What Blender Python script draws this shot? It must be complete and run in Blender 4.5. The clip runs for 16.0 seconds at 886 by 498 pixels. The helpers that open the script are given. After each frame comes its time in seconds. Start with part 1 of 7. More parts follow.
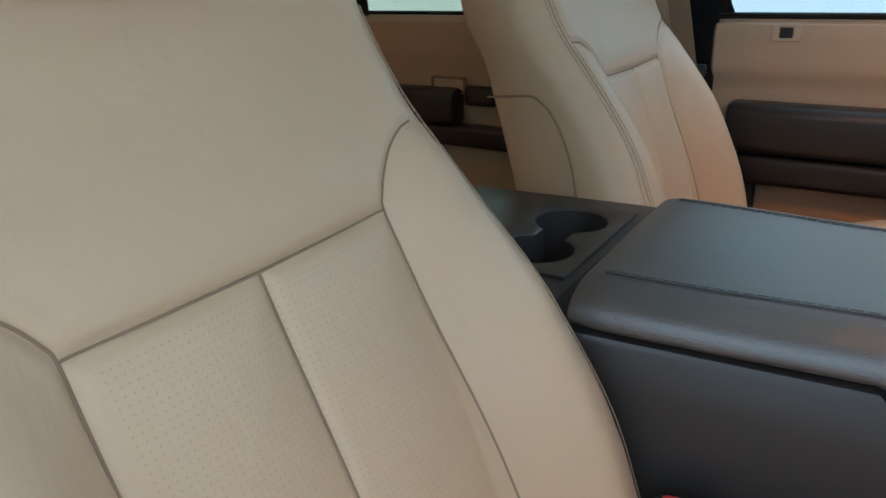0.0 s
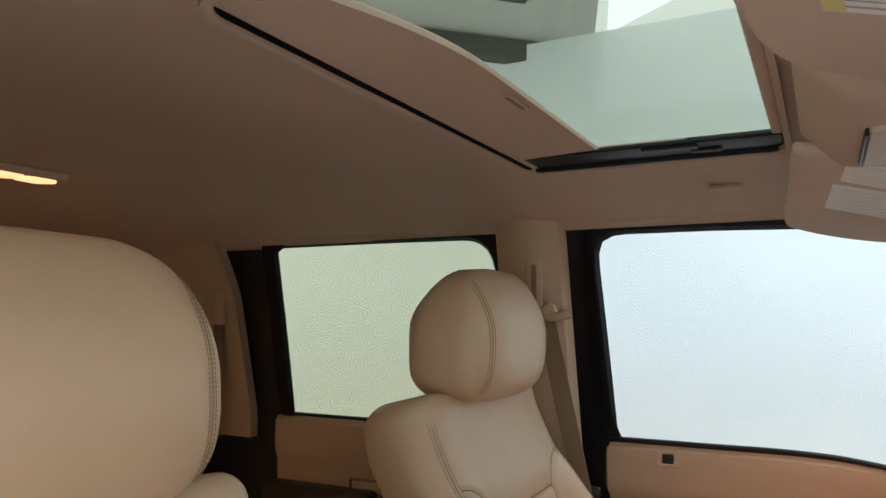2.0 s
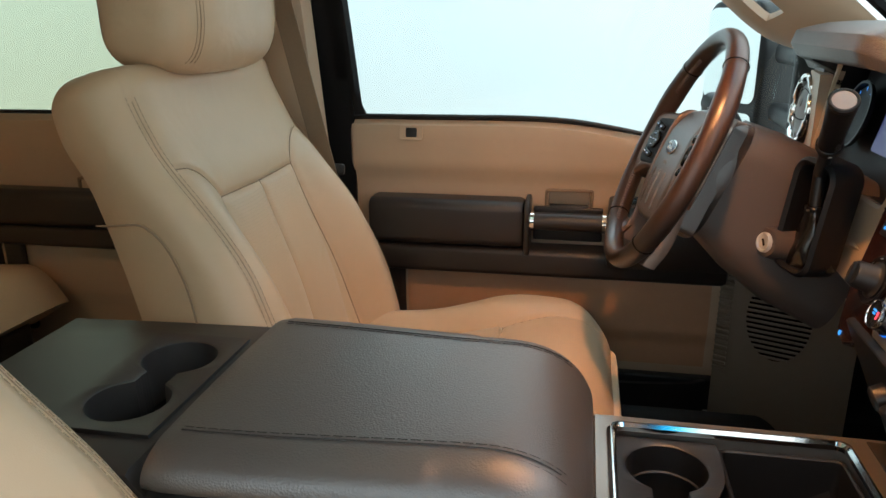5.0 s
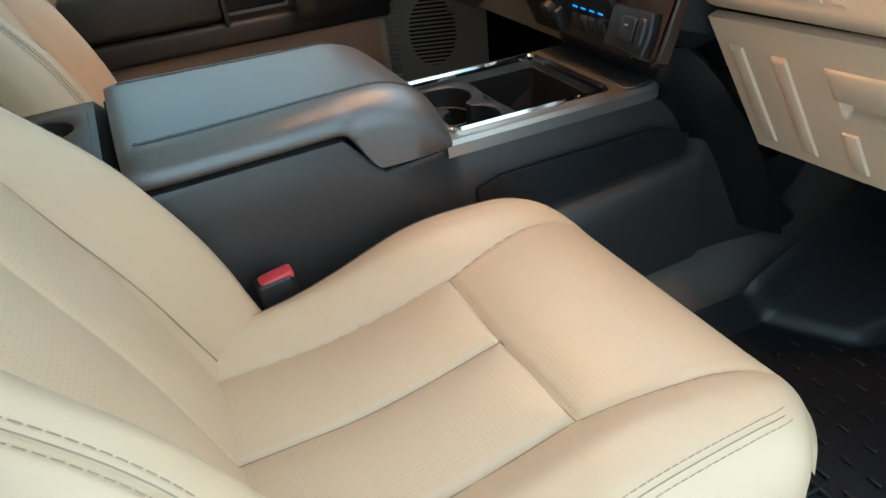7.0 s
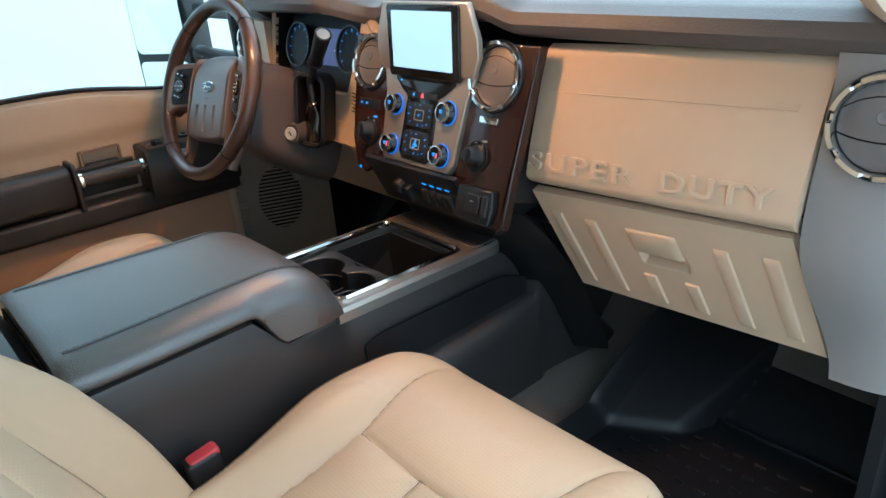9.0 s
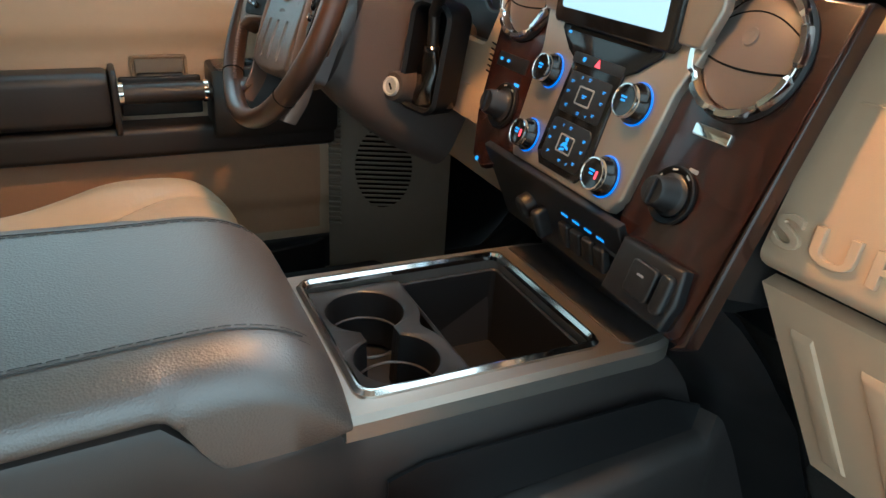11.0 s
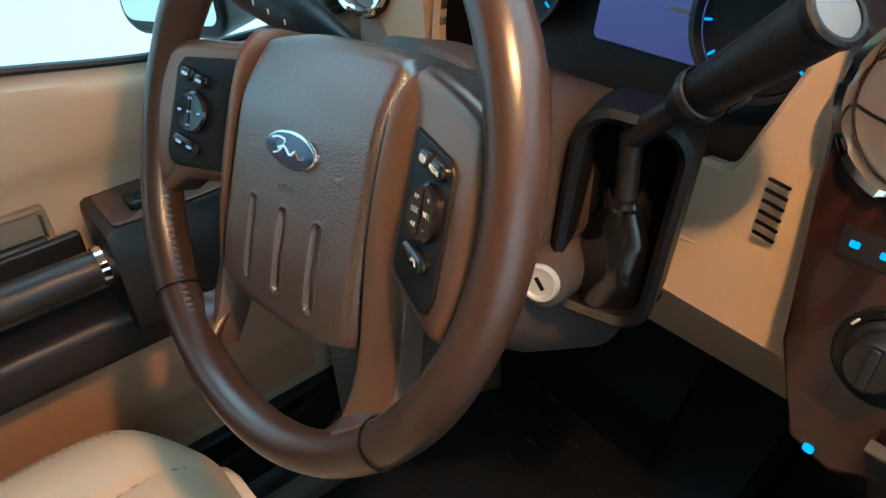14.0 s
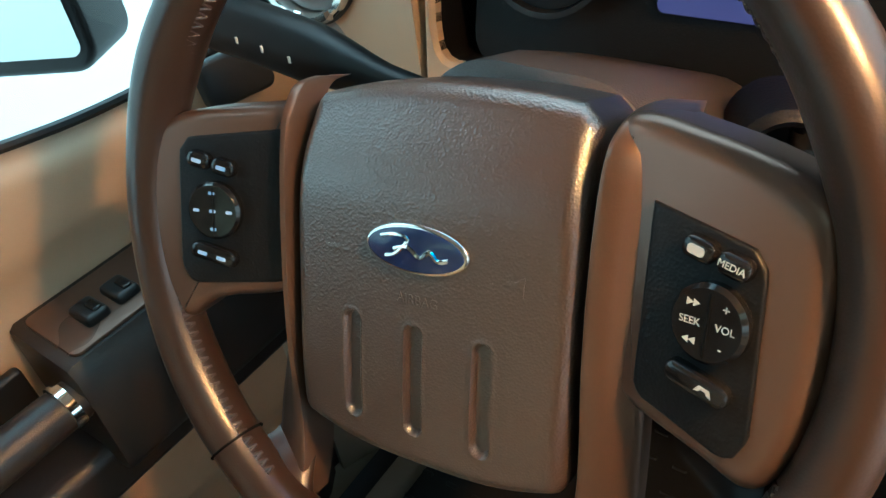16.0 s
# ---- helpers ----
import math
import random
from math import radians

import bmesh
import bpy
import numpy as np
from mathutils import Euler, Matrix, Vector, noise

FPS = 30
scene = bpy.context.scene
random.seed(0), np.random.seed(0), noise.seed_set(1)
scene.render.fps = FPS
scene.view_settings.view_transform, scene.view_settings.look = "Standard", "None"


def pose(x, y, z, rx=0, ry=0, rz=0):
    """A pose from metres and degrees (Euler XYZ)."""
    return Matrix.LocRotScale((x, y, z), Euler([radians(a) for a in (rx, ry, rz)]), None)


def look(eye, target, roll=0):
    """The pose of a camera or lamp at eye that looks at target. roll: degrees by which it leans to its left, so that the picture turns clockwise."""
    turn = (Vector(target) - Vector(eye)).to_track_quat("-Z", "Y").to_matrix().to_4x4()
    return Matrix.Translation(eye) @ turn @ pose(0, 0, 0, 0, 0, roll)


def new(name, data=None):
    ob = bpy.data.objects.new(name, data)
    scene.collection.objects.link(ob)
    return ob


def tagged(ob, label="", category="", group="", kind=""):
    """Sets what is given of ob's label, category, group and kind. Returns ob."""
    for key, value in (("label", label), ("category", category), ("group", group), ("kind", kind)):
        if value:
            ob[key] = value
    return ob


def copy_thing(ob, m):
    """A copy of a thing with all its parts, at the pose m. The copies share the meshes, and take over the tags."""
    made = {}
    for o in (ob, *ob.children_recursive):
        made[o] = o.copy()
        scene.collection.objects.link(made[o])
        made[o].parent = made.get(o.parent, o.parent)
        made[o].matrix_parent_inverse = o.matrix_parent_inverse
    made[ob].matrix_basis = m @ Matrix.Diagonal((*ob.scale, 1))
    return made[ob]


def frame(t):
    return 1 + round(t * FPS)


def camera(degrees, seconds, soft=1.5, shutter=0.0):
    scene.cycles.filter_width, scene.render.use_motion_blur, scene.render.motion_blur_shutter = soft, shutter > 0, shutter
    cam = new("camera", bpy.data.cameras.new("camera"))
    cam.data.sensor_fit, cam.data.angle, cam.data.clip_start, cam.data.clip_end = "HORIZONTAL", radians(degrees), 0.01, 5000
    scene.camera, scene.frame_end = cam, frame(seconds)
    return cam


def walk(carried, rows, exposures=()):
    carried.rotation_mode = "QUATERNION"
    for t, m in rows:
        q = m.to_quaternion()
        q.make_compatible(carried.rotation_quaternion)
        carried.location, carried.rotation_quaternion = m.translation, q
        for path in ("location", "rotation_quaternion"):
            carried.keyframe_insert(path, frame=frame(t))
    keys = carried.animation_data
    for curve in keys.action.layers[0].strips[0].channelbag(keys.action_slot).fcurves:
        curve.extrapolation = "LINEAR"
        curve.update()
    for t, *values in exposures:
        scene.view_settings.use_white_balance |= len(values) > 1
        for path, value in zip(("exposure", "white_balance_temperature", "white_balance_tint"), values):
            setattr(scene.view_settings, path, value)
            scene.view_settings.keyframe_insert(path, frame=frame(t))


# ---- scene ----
cam = camera(62.4, 16.0)
PATH = [
    (0, (0.796, 0.172, 0.909), (-0.783, -0.822, 0.188), -1.5),
    (0.5, (0.805, 0.168, 0.945), (-0.746, -1.017, 0.507), -2.7),
    (1, (0.815, 0.173, 0.977), (-0.77, -1.034, 0.801), -2.2),
    (1.5, (0.838, 0.218, 1.041), (-0.84, -0.869, 1.098), -0.7),
    (2, (0.84, 0.275, 1.079), (-0.927, -0.644, 1.262), 0.3),
    (2.5, (0.831, 0.297, 1.091), (-1.03, -0.409, 1.286), 0.5),
    (3, (0.816, 0.309, 1.084), (-1.104, -0.25, 1.145), 0.3),
    (3.5, (0.793, 0.303, 1.046), (-1.147, -0.167, 0.921), 0.0),
    (3.7, (0.784, 0.301, 1.036), (-1.154, -0.147, 0.825), 0.0),
    (5.8, (0.701, 0.343, 0.971), (-1.091, 0.221, 0.091), -1.0),
    (6, (0.718, 0.313, 0.96), (-1.063, 0.359, 0.052), -1.1),
    (6.5, (0.858, 0.145, 0.968), (-0.84, 0.563, -0.003), -2.6),
    (7, (1.043, -0.03, 0.942), (-0.535, 0.608, -0.109), -6.0),
    (7.5, (1.113, -0.132, 0.954), (-0.358, 0.671, -0.139), -7.8),
    (8, (1.104, -0.174, 0.978), (-0.309, 0.81, -0.04), -7.6),
    (8.3, (1.106, -0.178, 1.042), (-0.288, 0.899, 0.095), -7.2),
    (8.5, (1.114, -0.184, 1.069), (-0.287, 0.933, 0.18), -6.8),
    (9, (1.107, -0.179, 1.082), (-0.326, 0.97, 0.29), -4.9),
    (9.2, (1.102, -0.172, 1.08), (-0.359, 0.96, 0.316), -3.9),
    (11.3, (0.562, 0.209, 0.934), (-1.056, 0.986, 0.05), 3.6),
    (11.5, (0.502, 0.2, 0.929), (-1.102, 0.976, 0.02), 3.3),
    (12, (0.33, 0.215, 0.95), (-1.209, 1.03, -0.033), 1.9),
    (12.2, (0.247, 0.22, 0.952), (-1.302, 1.054, 0.001), 1.4),
    (12.5, (0.124, 0.222, 0.997), (-1.381, 1.017, -0.054), -1.4),
    (13, (-0.025, 0.223, 1.016), (-1.484, 1.075, -0.055), -2.6),
    (13.5, (-0.048, 0.271, 1.01), (-1.437, 1.188, -0.099), -3.7),
    (14, (-0.082, 0.285, 1.021), (-1.393, 1.278, -0.116), -3.6),
    (14.5, (-0.139, 0.303, 1.031), (-1.392, 1.362, -0.114), -5.0),
    (15, (-0.238, 0.272, 1.012), (-1.377, 1.383, -0.199), -6.0),
    (15.5, (-0.308, 0.263, 1.016), (-1.354, 1.424, -0.233), -7.0),
    (16, (-0.3, 0.272, 1.023), (-1.288, 1.471, -0.236), -8.1),
]
# seconds, stops, kelvin, tint
EXPOSURES = [(0, 0.30, 4920, -1), (0.5, 0.18, 5050, 0), (1, 0.18, 5100, 1), (1.5, 0.28, 5550, 7), (2, 0.26, 6100, 11), (2.5, 0.16, 5850, 13), (3, 0.10, 6150, 14), (3.5, 0.06, 6700, 15), (6, 0.88, 4980, -10), (7, 0.86, 4850, -10), (7.5, 0.82, 4800, -4), (8, 0.82, 4800, -7), (9, 0.84, 4800, -6), (11.5, 0.89, 5020, -13), (12, 0.98, 4550, -14), (12.5, 0.76, 4500, -13), (13, 0.96, 4600, -16), (13.5, 0.98, 4450, -18), (14, 1.06, 4400, -17), (14.5, 1.12, 4550, -20), (15.5, 1.2, 4720, -20), (16, 1.2, 4650, -19)]
walk(cam, [(t, look(eye, target, roll)) for t, eye, target, roll in PATH], EXPOSURES)

# ---------------- world and lamps: a white photo booth outside, warm roof lamps inside ----------------
world = bpy.data.worlds.new("studio")
scene.world = world
world.use_nodes = True
wn = world.node_tree
bg = wn.nodes["Background"]
tc = wn.nodes.new("ShaderNodeTexCoord")
sep = wn.nodes.new("ShaderNodeSeparateXYZ")
ramp = wn.nodes.new("ShaderNodeValToRGB")
mp = wn.nodes.new("ShaderNodeMapRange")
mp.inputs["From Min"].default_value, mp.inputs["From Max"].default_value = -1.0, 1.0
wn.links.new(tc.outputs["Generated"], sep.inputs[0])
wn.links.new(sep.outputs["Z"], mp.inputs["Value"])
wn.links.new(mp.outputs[0], ramp.inputs[0])
ramp.color_ramp.elements[0].position, ramp.color_ramp.elements[0].color = 0.36, (0.50, 0.48, 0.43, 1)
ramp.color_ramp.elements[1].position, ramp.color_ramp.elements[1].color = 0.78, (1.10, 1.12, 1.12, 1)
wn.links.new(ramp.outputs[0], bg.inputs["Color"])
bg.inputs["Strength"].default_value = 1.35


def lamp(name, at, to, size, power, colour, spread=112):
    d = bpy.data.lights.new(name, "AREA")
    d.shape, d.size, d.size_y, d.energy, d.color = "RECTANGLE", size[0], size[1], power, colour
    d.spread = radians(spread)
    ob = new(name, d)
    ob.matrix_world = look(at, to)
    return ob


WARM = (1.0, 0.40, 0.13)
lamp("map_lamp_light", (-0.055, 0.452, 1.238), (-0.50, 0.46, 0.3), (0.035, 0.02), 1.4, WARM, 100)
lamp("map_lamp_light", (0.055, 0.452, 1.238), (0.36, 0.64, 0.6), (0.035, 0.02), 1.05, WARM)
lamp("dome_lamp_light", (0, -1.12, 1.333), (0, -1.12, 0.2), (0.14, 0.05), 0.9, WARM, 135)


# ---------------- materials ----------------
def material(name, colour, rough=0.5, metal=0.0, var=0.12, scale=60.0, bump=0.0, bump_scale=400.0, spec=0.5, coat=0.0, emit=None, strength=0.0, stain=0.08, voronoi=False, rough_var=0.08, ior=1.5):
    """A painted, woven or moulded surface: two scales of colour change, grain and a little wear in the gloss."""
    m = bpy.data.materials.new(name)
    m.use_nodes = True
    n, li = m.node_tree.nodes, m.node_tree.links
    b = n["Principled BSDF"]
    b.inputs["Roughness"].default_value, b.inputs["Metallic"].default_value = rough, metal
    b.inputs["Specular IOR Level"].default_value = spec
    b.inputs["Coat Weight"].default_value = coat
    b.inputs["IOR"].default_value = ior
    co = n.new("ShaderNodeTexCoord")
    fine, wide = n.new("ShaderNodeTexNoise"), n.new("ShaderNodeTexNoise")
    fine.inputs["Scale"].default_value, fine.inputs["Detail"].default_value = scale, 4
    wide.inputs["Scale"].default_value, wide.inputs["Detail"].default_value = 5.0, 3
    for t in (fine, wide):
        li.new(co.outputs["Object"], t.inputs["Vector"])
    add = n.new("ShaderNodeMath")
    add.operation = "MULTIPLY_ADD"
    li.new(fine.outputs["Fac"], add.inputs[0])
    add.inputs[1].default_value = var
    mul = n.new("ShaderNodeMath")
    mul.operation = "MULTIPLY_ADD"
    li.new(wide.outputs["Fac"], mul.inputs[0])
    mul.inputs[1].default_value, mul.inputs[2].default_value = stain * 2, 1 - stain - var / 2
    li.new(mul.outputs[0], add.inputs[2])
    mix = n.new("ShaderNodeVectorMath")
    mix.operation = "SCALE"
    mix.inputs[0].default_value = colour
    li.new(add.outputs[0], mix.inputs["Scale"])
    li.new(mix.outputs[0], b.inputs["Base Color"])
    rr = n.new("ShaderNodeMapRange")
    rr.inputs["To Min"].default_value, rr.inputs["To Max"].default_value = rough - rough_var, rough + rough_var
    li.new(wide.outputs["Fac"], rr.inputs["Value"])
    li.new(rr.outputs[0], b.inputs["Roughness"])
    if bump:
        t = n.new("ShaderNodeTexVoronoi" if voronoi else "ShaderNodeTexNoise")
        t.inputs["Scale"].default_value = bump_scale
        li.new(co.outputs["Object"], t.inputs["Vector"])
        bp = n.new("ShaderNodeBump")
        bp.inputs["Strength"].default_value, bp.inputs["Distance"].default_value = bump, 0.001
        li.new(t.outputs["Distance" if voronoi else "Fac"], bp.inputs["Height"])
        li.new(bp.outputs[0], b.inputs["Normal"])
    if emit:
        b.inputs["Emission Color"].default_value = (*emit, 1)
        b.inputs["Emission Strength"].default_value = strength
    return m


def glass(name, tint, gloss=0.035):
    """A thin pane: tinted see-through with a faint mirror gloss."""
    m = bpy.data.materials.new(name)
    m.use_nodes = True
    n, li = m.node_tree.nodes, m.node_tree.links
    n.remove(n["Principled BSDF"])
    tr, gl, mx = (n.new("ShaderNode" + k) for k in ("BsdfTransparent", "BsdfGlossy", "MixShader"))
    tr.inputs["Color"].default_value = (*tint, 1)
    gl.inputs["Roughness"].default_value = 0.01
    mx.inputs[0].default_value = gloss
    li.new(tr.outputs[0], mx.inputs[1])
    li.new(gl.outputs[0], mx.inputs[2])
    li.new(mx.outputs[0], n["Material Output"].inputs["Surface"])
    return m


LEATHER = material("tan_leather", (0.56, 0.400, 0.254), 0.40, var=0.06, scale=35, bump=0.12, bump_scale=900, voronoi=True, stain=0.05)


def perforate(m, half, lo, hi, axis):
    """Rows of small pin holes in the insert of a seat: a square grid of dots, within half to each side and from lo to hi."""
    n, li = m.node_tree.nodes, m.node_tree.links
    co, sp = n.new("ShaderNodeTexCoord"), n.new("ShaderNodeSeparateXYZ")
    li.new(co.outputs["Object"], sp.inputs[0])

    def math_node(op, a, b=None):
        k = n.new("ShaderNodeMath")
        k.operation = op
        for i, v in enumerate((a, b)):
            if v is None:
                continue
            if isinstance(v, (int, float)):
                k.inputs[i].default_value = v
            else:
                li.new(v, k.inputs[i])
        return k.outputs[0]
    x, along = sp.outputs["X"], sp.outputs[axis]
    sq = []
    for c in (x, along):
        f = math_node("SUBTRACT", math_node("FRACT", math_node("MULTIPLY", c, 190.0)), 0.5)
        sq.append(math_node("MULTIPLY", f, f))
    dot = math_node("LESS_THAN", math_node("ADD", sq[0], sq[1]), 0.022)
    inside = math_node("MULTIPLY", math_node("LESS_THAN", math_node("ABSOLUTE", x), half), math_node("MULTIPLY", math_node("GREATER_THAN", along, lo), math_node("LESS_THAN", along, hi)))
    fac = math_node("MULTIPLY", dot, inside)
    b = n["Principled BSDF"]
    old = b.inputs["Base Color"].links[0].from_socket
    mx = n.new("ShaderNodeMix")
    mx.data_type = "RGBA"
    li.new(fac, mx.inputs[0])
    li.new(old, mx.inputs[6])
    mx.inputs[7].default_value = (0.475, 0.348, 0.222, 1)
    li.new(mx.outputs[2], b.inputs["Base Color"])
    return m


LEATHER_ARGS = dict(rough=0.40, var=0.06, scale=35, bump=0.12, bump_scale=900, voronoi=True, stain=0.05)
BACK_LEATHER = perforate(material("tan_leather_backrest", (0.56, 0.400, 0.254), **LEATHER_ARGS), 0.130, 0.30, 0.672, "Z")
SEAT_LEATHER = perforate(material("tan_leather_cushion", (0.56, 0.400, 0.254), **LEATHER_ARGS), 0.128, -0.10, 0.40, "Y")


def soften(m, scale, depth):
    """Shallow dents and creases of worn padding, under the grain."""
    n, li = m.node_tree.nodes, m.node_tree.links
    t, bp, c = n.new("ShaderNodeTexNoise"), n.new("ShaderNodeBump"), n.new("ShaderNodeTexCoord")
    t.inputs["Scale"].default_value, t.inputs["Detail"].default_value, t.inputs["Distortion"].default_value = scale, 3.0, 0.8
    bp.inputs["Strength"].default_value, bp.inputs["Distance"].default_value = 0.5, depth
    li.new(c.outputs["Object"], t.inputs["Vector"])
    li.new(t.outputs["Fac"], bp.inputs["Height"])
    grain = n["Principled BSDF"].inputs["Normal"].links[0].from_node
    li.new(bp.outputs[0], grain.inputs["Normal"])


for leather in (LEATHER, BACK_LEATHER, SEAT_LEATHER):
    soften(leather, 11.0, 0.006)
SEAM = material("seam_thread", (0.27, 0.185, 0.115), 0.7, var=0.2, scale=300)
THREAD = material("stitch_thread", (0.30, 0.215, 0.14), 0.7)
TRIM = material("tan_trim_plastic", (0.52, 0.380, 0.255), 0.46, var=0.05, bump=0.15, bump_scale=1100, voronoi=True)
HEADLINER = material("headliner_fabric", (0.54, 0.415, 0.330), 0.95, var=0.12, scale=400, bump=0.25, bump_scale=1500, spec=0.1)
# Headliner tone made lighter for the light that falls on the visors.
VISOR = material("lightened_visor_fabric", (0.60, 0.475, 0.39), 0.9, var=0.10, scale=400, bump=0.2, bump_scale=1500, spec=0.15)
CONSOLE = material("dark_brown_plastic", (0.031, 0.027, 0.026), 0.42, var=0.1, spec=0.7, bump=0.12, bump_scale=1100, voronoi=True)
LID = material("dark_vinyl", (0.058, 0.050, 0.046), 0.40, var=0.1, bump=0.34, bump_scale=430, voronoi=True, spec=1.0, ior=1.65)
BLACK = material("black_plastic", (0.009, 0.009, 0.010), 0.42, var=0.1)
BOOT = material("glossy_boot_vinyl", (0.005, 0.005, 0.005), 0.22, var=0.1, bump=0.1, bump_scale=120, spec=0.7)
CAPGREY = material("satin_dark_cap", (0.16, 0.155, 0.15), 0.4, 0.5, var=0.05)
GRIP = material("grained_black_grip", (0.006, 0.006, 0.007), 0.5, var=0.1, spec=0.25, bump=0.2, bump_scale=600, voronoi=True)
GLOSS = material("gloss_black", (0.008, 0.008, 0.009), 0.12, var=0.05)
RUBBER = material("black_rubber", (0.010, 0.0103, 0.012), 0.46, var=0.2, bump=0.1, spec=0.42)
# Tan door vinyl, pushed to orange for the reading lamp's glow on it.
DOORLOW = material("lamp_tinted_door_vinyl", (0.48, 0.275, 0.155), 0.55, var=0.08, bump=0.18, bump_scale=700, voronoi=True)
KICK = material("dark_tan_plastic", (0.20, 0.165, 0.125), 0.6, var=0.08, bump=0.15, bump_scale=900, voronoi=True)
CARPET = material("dark_carpet", (0.105, 0.092, 0.080), 1.0, var=0.5, scale=350, bump=0.6, bump_scale=900, spec=0.05, stain=0.25)
CHROME = material("chrome", (0.82, 0.80, 0.77), 0.09, 1.0, var=0.02, rough_var=0.03)
SILVER = material("satin_silver", (0.43, 0.385, 0.33), 0.38, 0.75, var=0.05, scale=500)
TRAY = material("satin_tray_metal", (0.34, 0.315, 0.285), 0.32, 0.8, var=0.05, scale=500)
GREY = material("grey_plastic", (0.220, 0.196, 0.182), 0.42, var=0.06, bump=0.15, bump_scale=1000, voronoi=True)
DARKGREY = material("dark_grey_plastic", (0.056, 0.053, 0.056), 0.5, var=0.08, bump=0.12, bump_scale=1000, voronoi=True)
TONGUE = material("dark_slate_plastic", (0.030, 0.032, 0.038), 0.4, var=0.08)
BINDOOR = material("pale_tan_plastic", (0.52, 0.44, 0.36), 0.5, var=0.05, bump=0.1, bump_scale=1100, voronoi=True)
WHEEL = material("brown_wheel_leather", (0.034, 0.019, 0.013), 0.30, var=0.1, bump=0.06, bump_scale=700, voronoi=True, spec=0.6)
HUB = material("brown_grained_plastic", (0.053, 0.033, 0.025), 0.30, var=0.06, bump=0.24, bump_scale=680, voronoi=True, spec=1.0, ior=1.6)
SHROUD = material("dark_shroud_plastic", (0.058, 0.044, 0.038), 0.5, var=0.08, bump=0.2, bump_scale=600, voronoi=True, spec=0.4)
BRIGHT = material("bright_lock_metal", (0.72, 0.71, 0.68), 0.38, 0.6, var=0.05)
FLAP = material("brown_grey_flap", (0.13, 0.112, 0.102), 0.45, var=0.06, bump=0.1, bump_scale=900)
SATIN = material("satin_brown_paint", (0.140, 0.086, 0.062), 0.30, 0.55, var=0.05, scale=300, bump=0.05, bump_scale=900)
DASHTOP = material("grained_dash_pad", (0.082, 0.068, 0.062), 0.42, var=0.08, spec=0.7, bump=0.40, bump_scale=420, voronoi=True)
DEEP = material("slot_dark", (0.005, 0.005, 0.005), 0.9, spec=0.1)
ARMREST = material("dark_door_vinyl", (0.019, 0.0145, 0.013), 0.42, var=0.1, spec=0.55, bump=0.12, bump_scale=900, voronoi=True)
KEYLIT = material("pale_blue_key_print", (0.40, 0.48, 0.60), 0.5, emit=(0.2, 0.5, 1.0), strength=0.10)
WHITE = material("white_label", (0.78, 0.76, 0.72), 0.6, var=0.04)
LEGEND = material("pale_legend", (0.62, 0.62, 0.60), 0.6)
PAPERINK = material("label_ink", (0.35, 0.34, 0.36), 0.7)
RED = material("red_plastic", (0.55, 0.05, 0.06), 0.35)
BELT = material("tan_webbing", (0.22, 0.155, 0.098), 0.8, var=0.2, scale=250, bump=0.3, bump_scale=1200)
BLUE_ENAMEL = material("blue_enamel", (0.012, 0.025, 0.10), 0.2, coat=0.5)
GLOW_BLUE = material("blue_backlight", (0.02, 0.08, 0.2), 0.4, emit=(0.04, 0.22, 1.0), strength=0.50)
GLOW_CYAN = material("cyan_backlight", (0.02, 0.1, 0.16), 0.4, emit=(0.09, 0.36, 1.0), strength=0.62)
GLOW_RED = material("red_backlight", (0.2, 0.01, 0.01), 0.4, emit=(1.0, 0.06, 0.08), strength=1.3)
GLOW_VIOLET = material("violet_gauge", (0.01, 0.01, 0.03), 0.3, emit=(0.16, 0.14, 0.40), strength=0.18)
SCREEN = material("lit_screen", (0.05, 0.05, 0.06), 0.2, emit=(0.76, 0.90, 1.0), strength=0.54, var=0.0)
BULB = material("lit_lens", (0.9, 0.7, 0.5), 0.3, emit=(1.0, 0.46, 0.20), strength=3.2)
DIM_BULB = material("dim_lens", (0.8, 0.6, 0.45), 0.25, emit=(1.0, 0.42, 0.18), strength=1.6)
GLASS = glass("clear_window_glass", (0.93, 0.97, 0.97))
TINTED = glass("tinted_window_glass", (0.78, 0.80, 0.68))
SUNGLASS = glass("sunroof_glass", (0.66, 0.70, 0.63))
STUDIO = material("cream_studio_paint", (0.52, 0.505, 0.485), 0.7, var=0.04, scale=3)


def wood():
    m = material("dark_wood_veneer", (0.06, 0.018, 0.010), 0.24, coat=0.3)
    n, li = m.node_tree.nodes, m.node_tree.links
    w = n.new("ShaderNodeTexWave")
    w.inputs["Scale"].default_value, w.inputs["Distortion"].default_value, w.inputs["Detail"].default_value = 14, 9, 3
    r = n.new("ShaderNodeValToRGB")
    r.color_ramp.elements[0].color, r.color_ramp.elements[1].color = (0.012, 0.0045, 0.0036, 1), (0.030, 0.0095, 0.0065, 1)
    c = n.new("ShaderNodeTexCoord")
    li.new(c.outputs["Object"], w.inputs["Vector"])
    li.new(w.outputs["Fac"], r.inputs[0])
    li.new(r.outputs[0], n["Principled BSDF"].inputs["Base Color"])
    return m


WOOD = wood()

# ---------------- building helpers ----------------
def thing(name, at=(0, 0, 0), label="", category="", group="", kind="", m=None):
    ob = new(name)
    ob.empty_display_size = 0.05
    ob.matrix_world = m if m else Matrix.Translation(at)
    return tagged(ob, label, category, group, kind)


def spot(ob):
    """The world pose of a thing or part."""
    m = ob.matrix_basis.copy()
    while ob.parent:
        ob = ob.parent
        m = ob.matrix_basis @ m
    return m


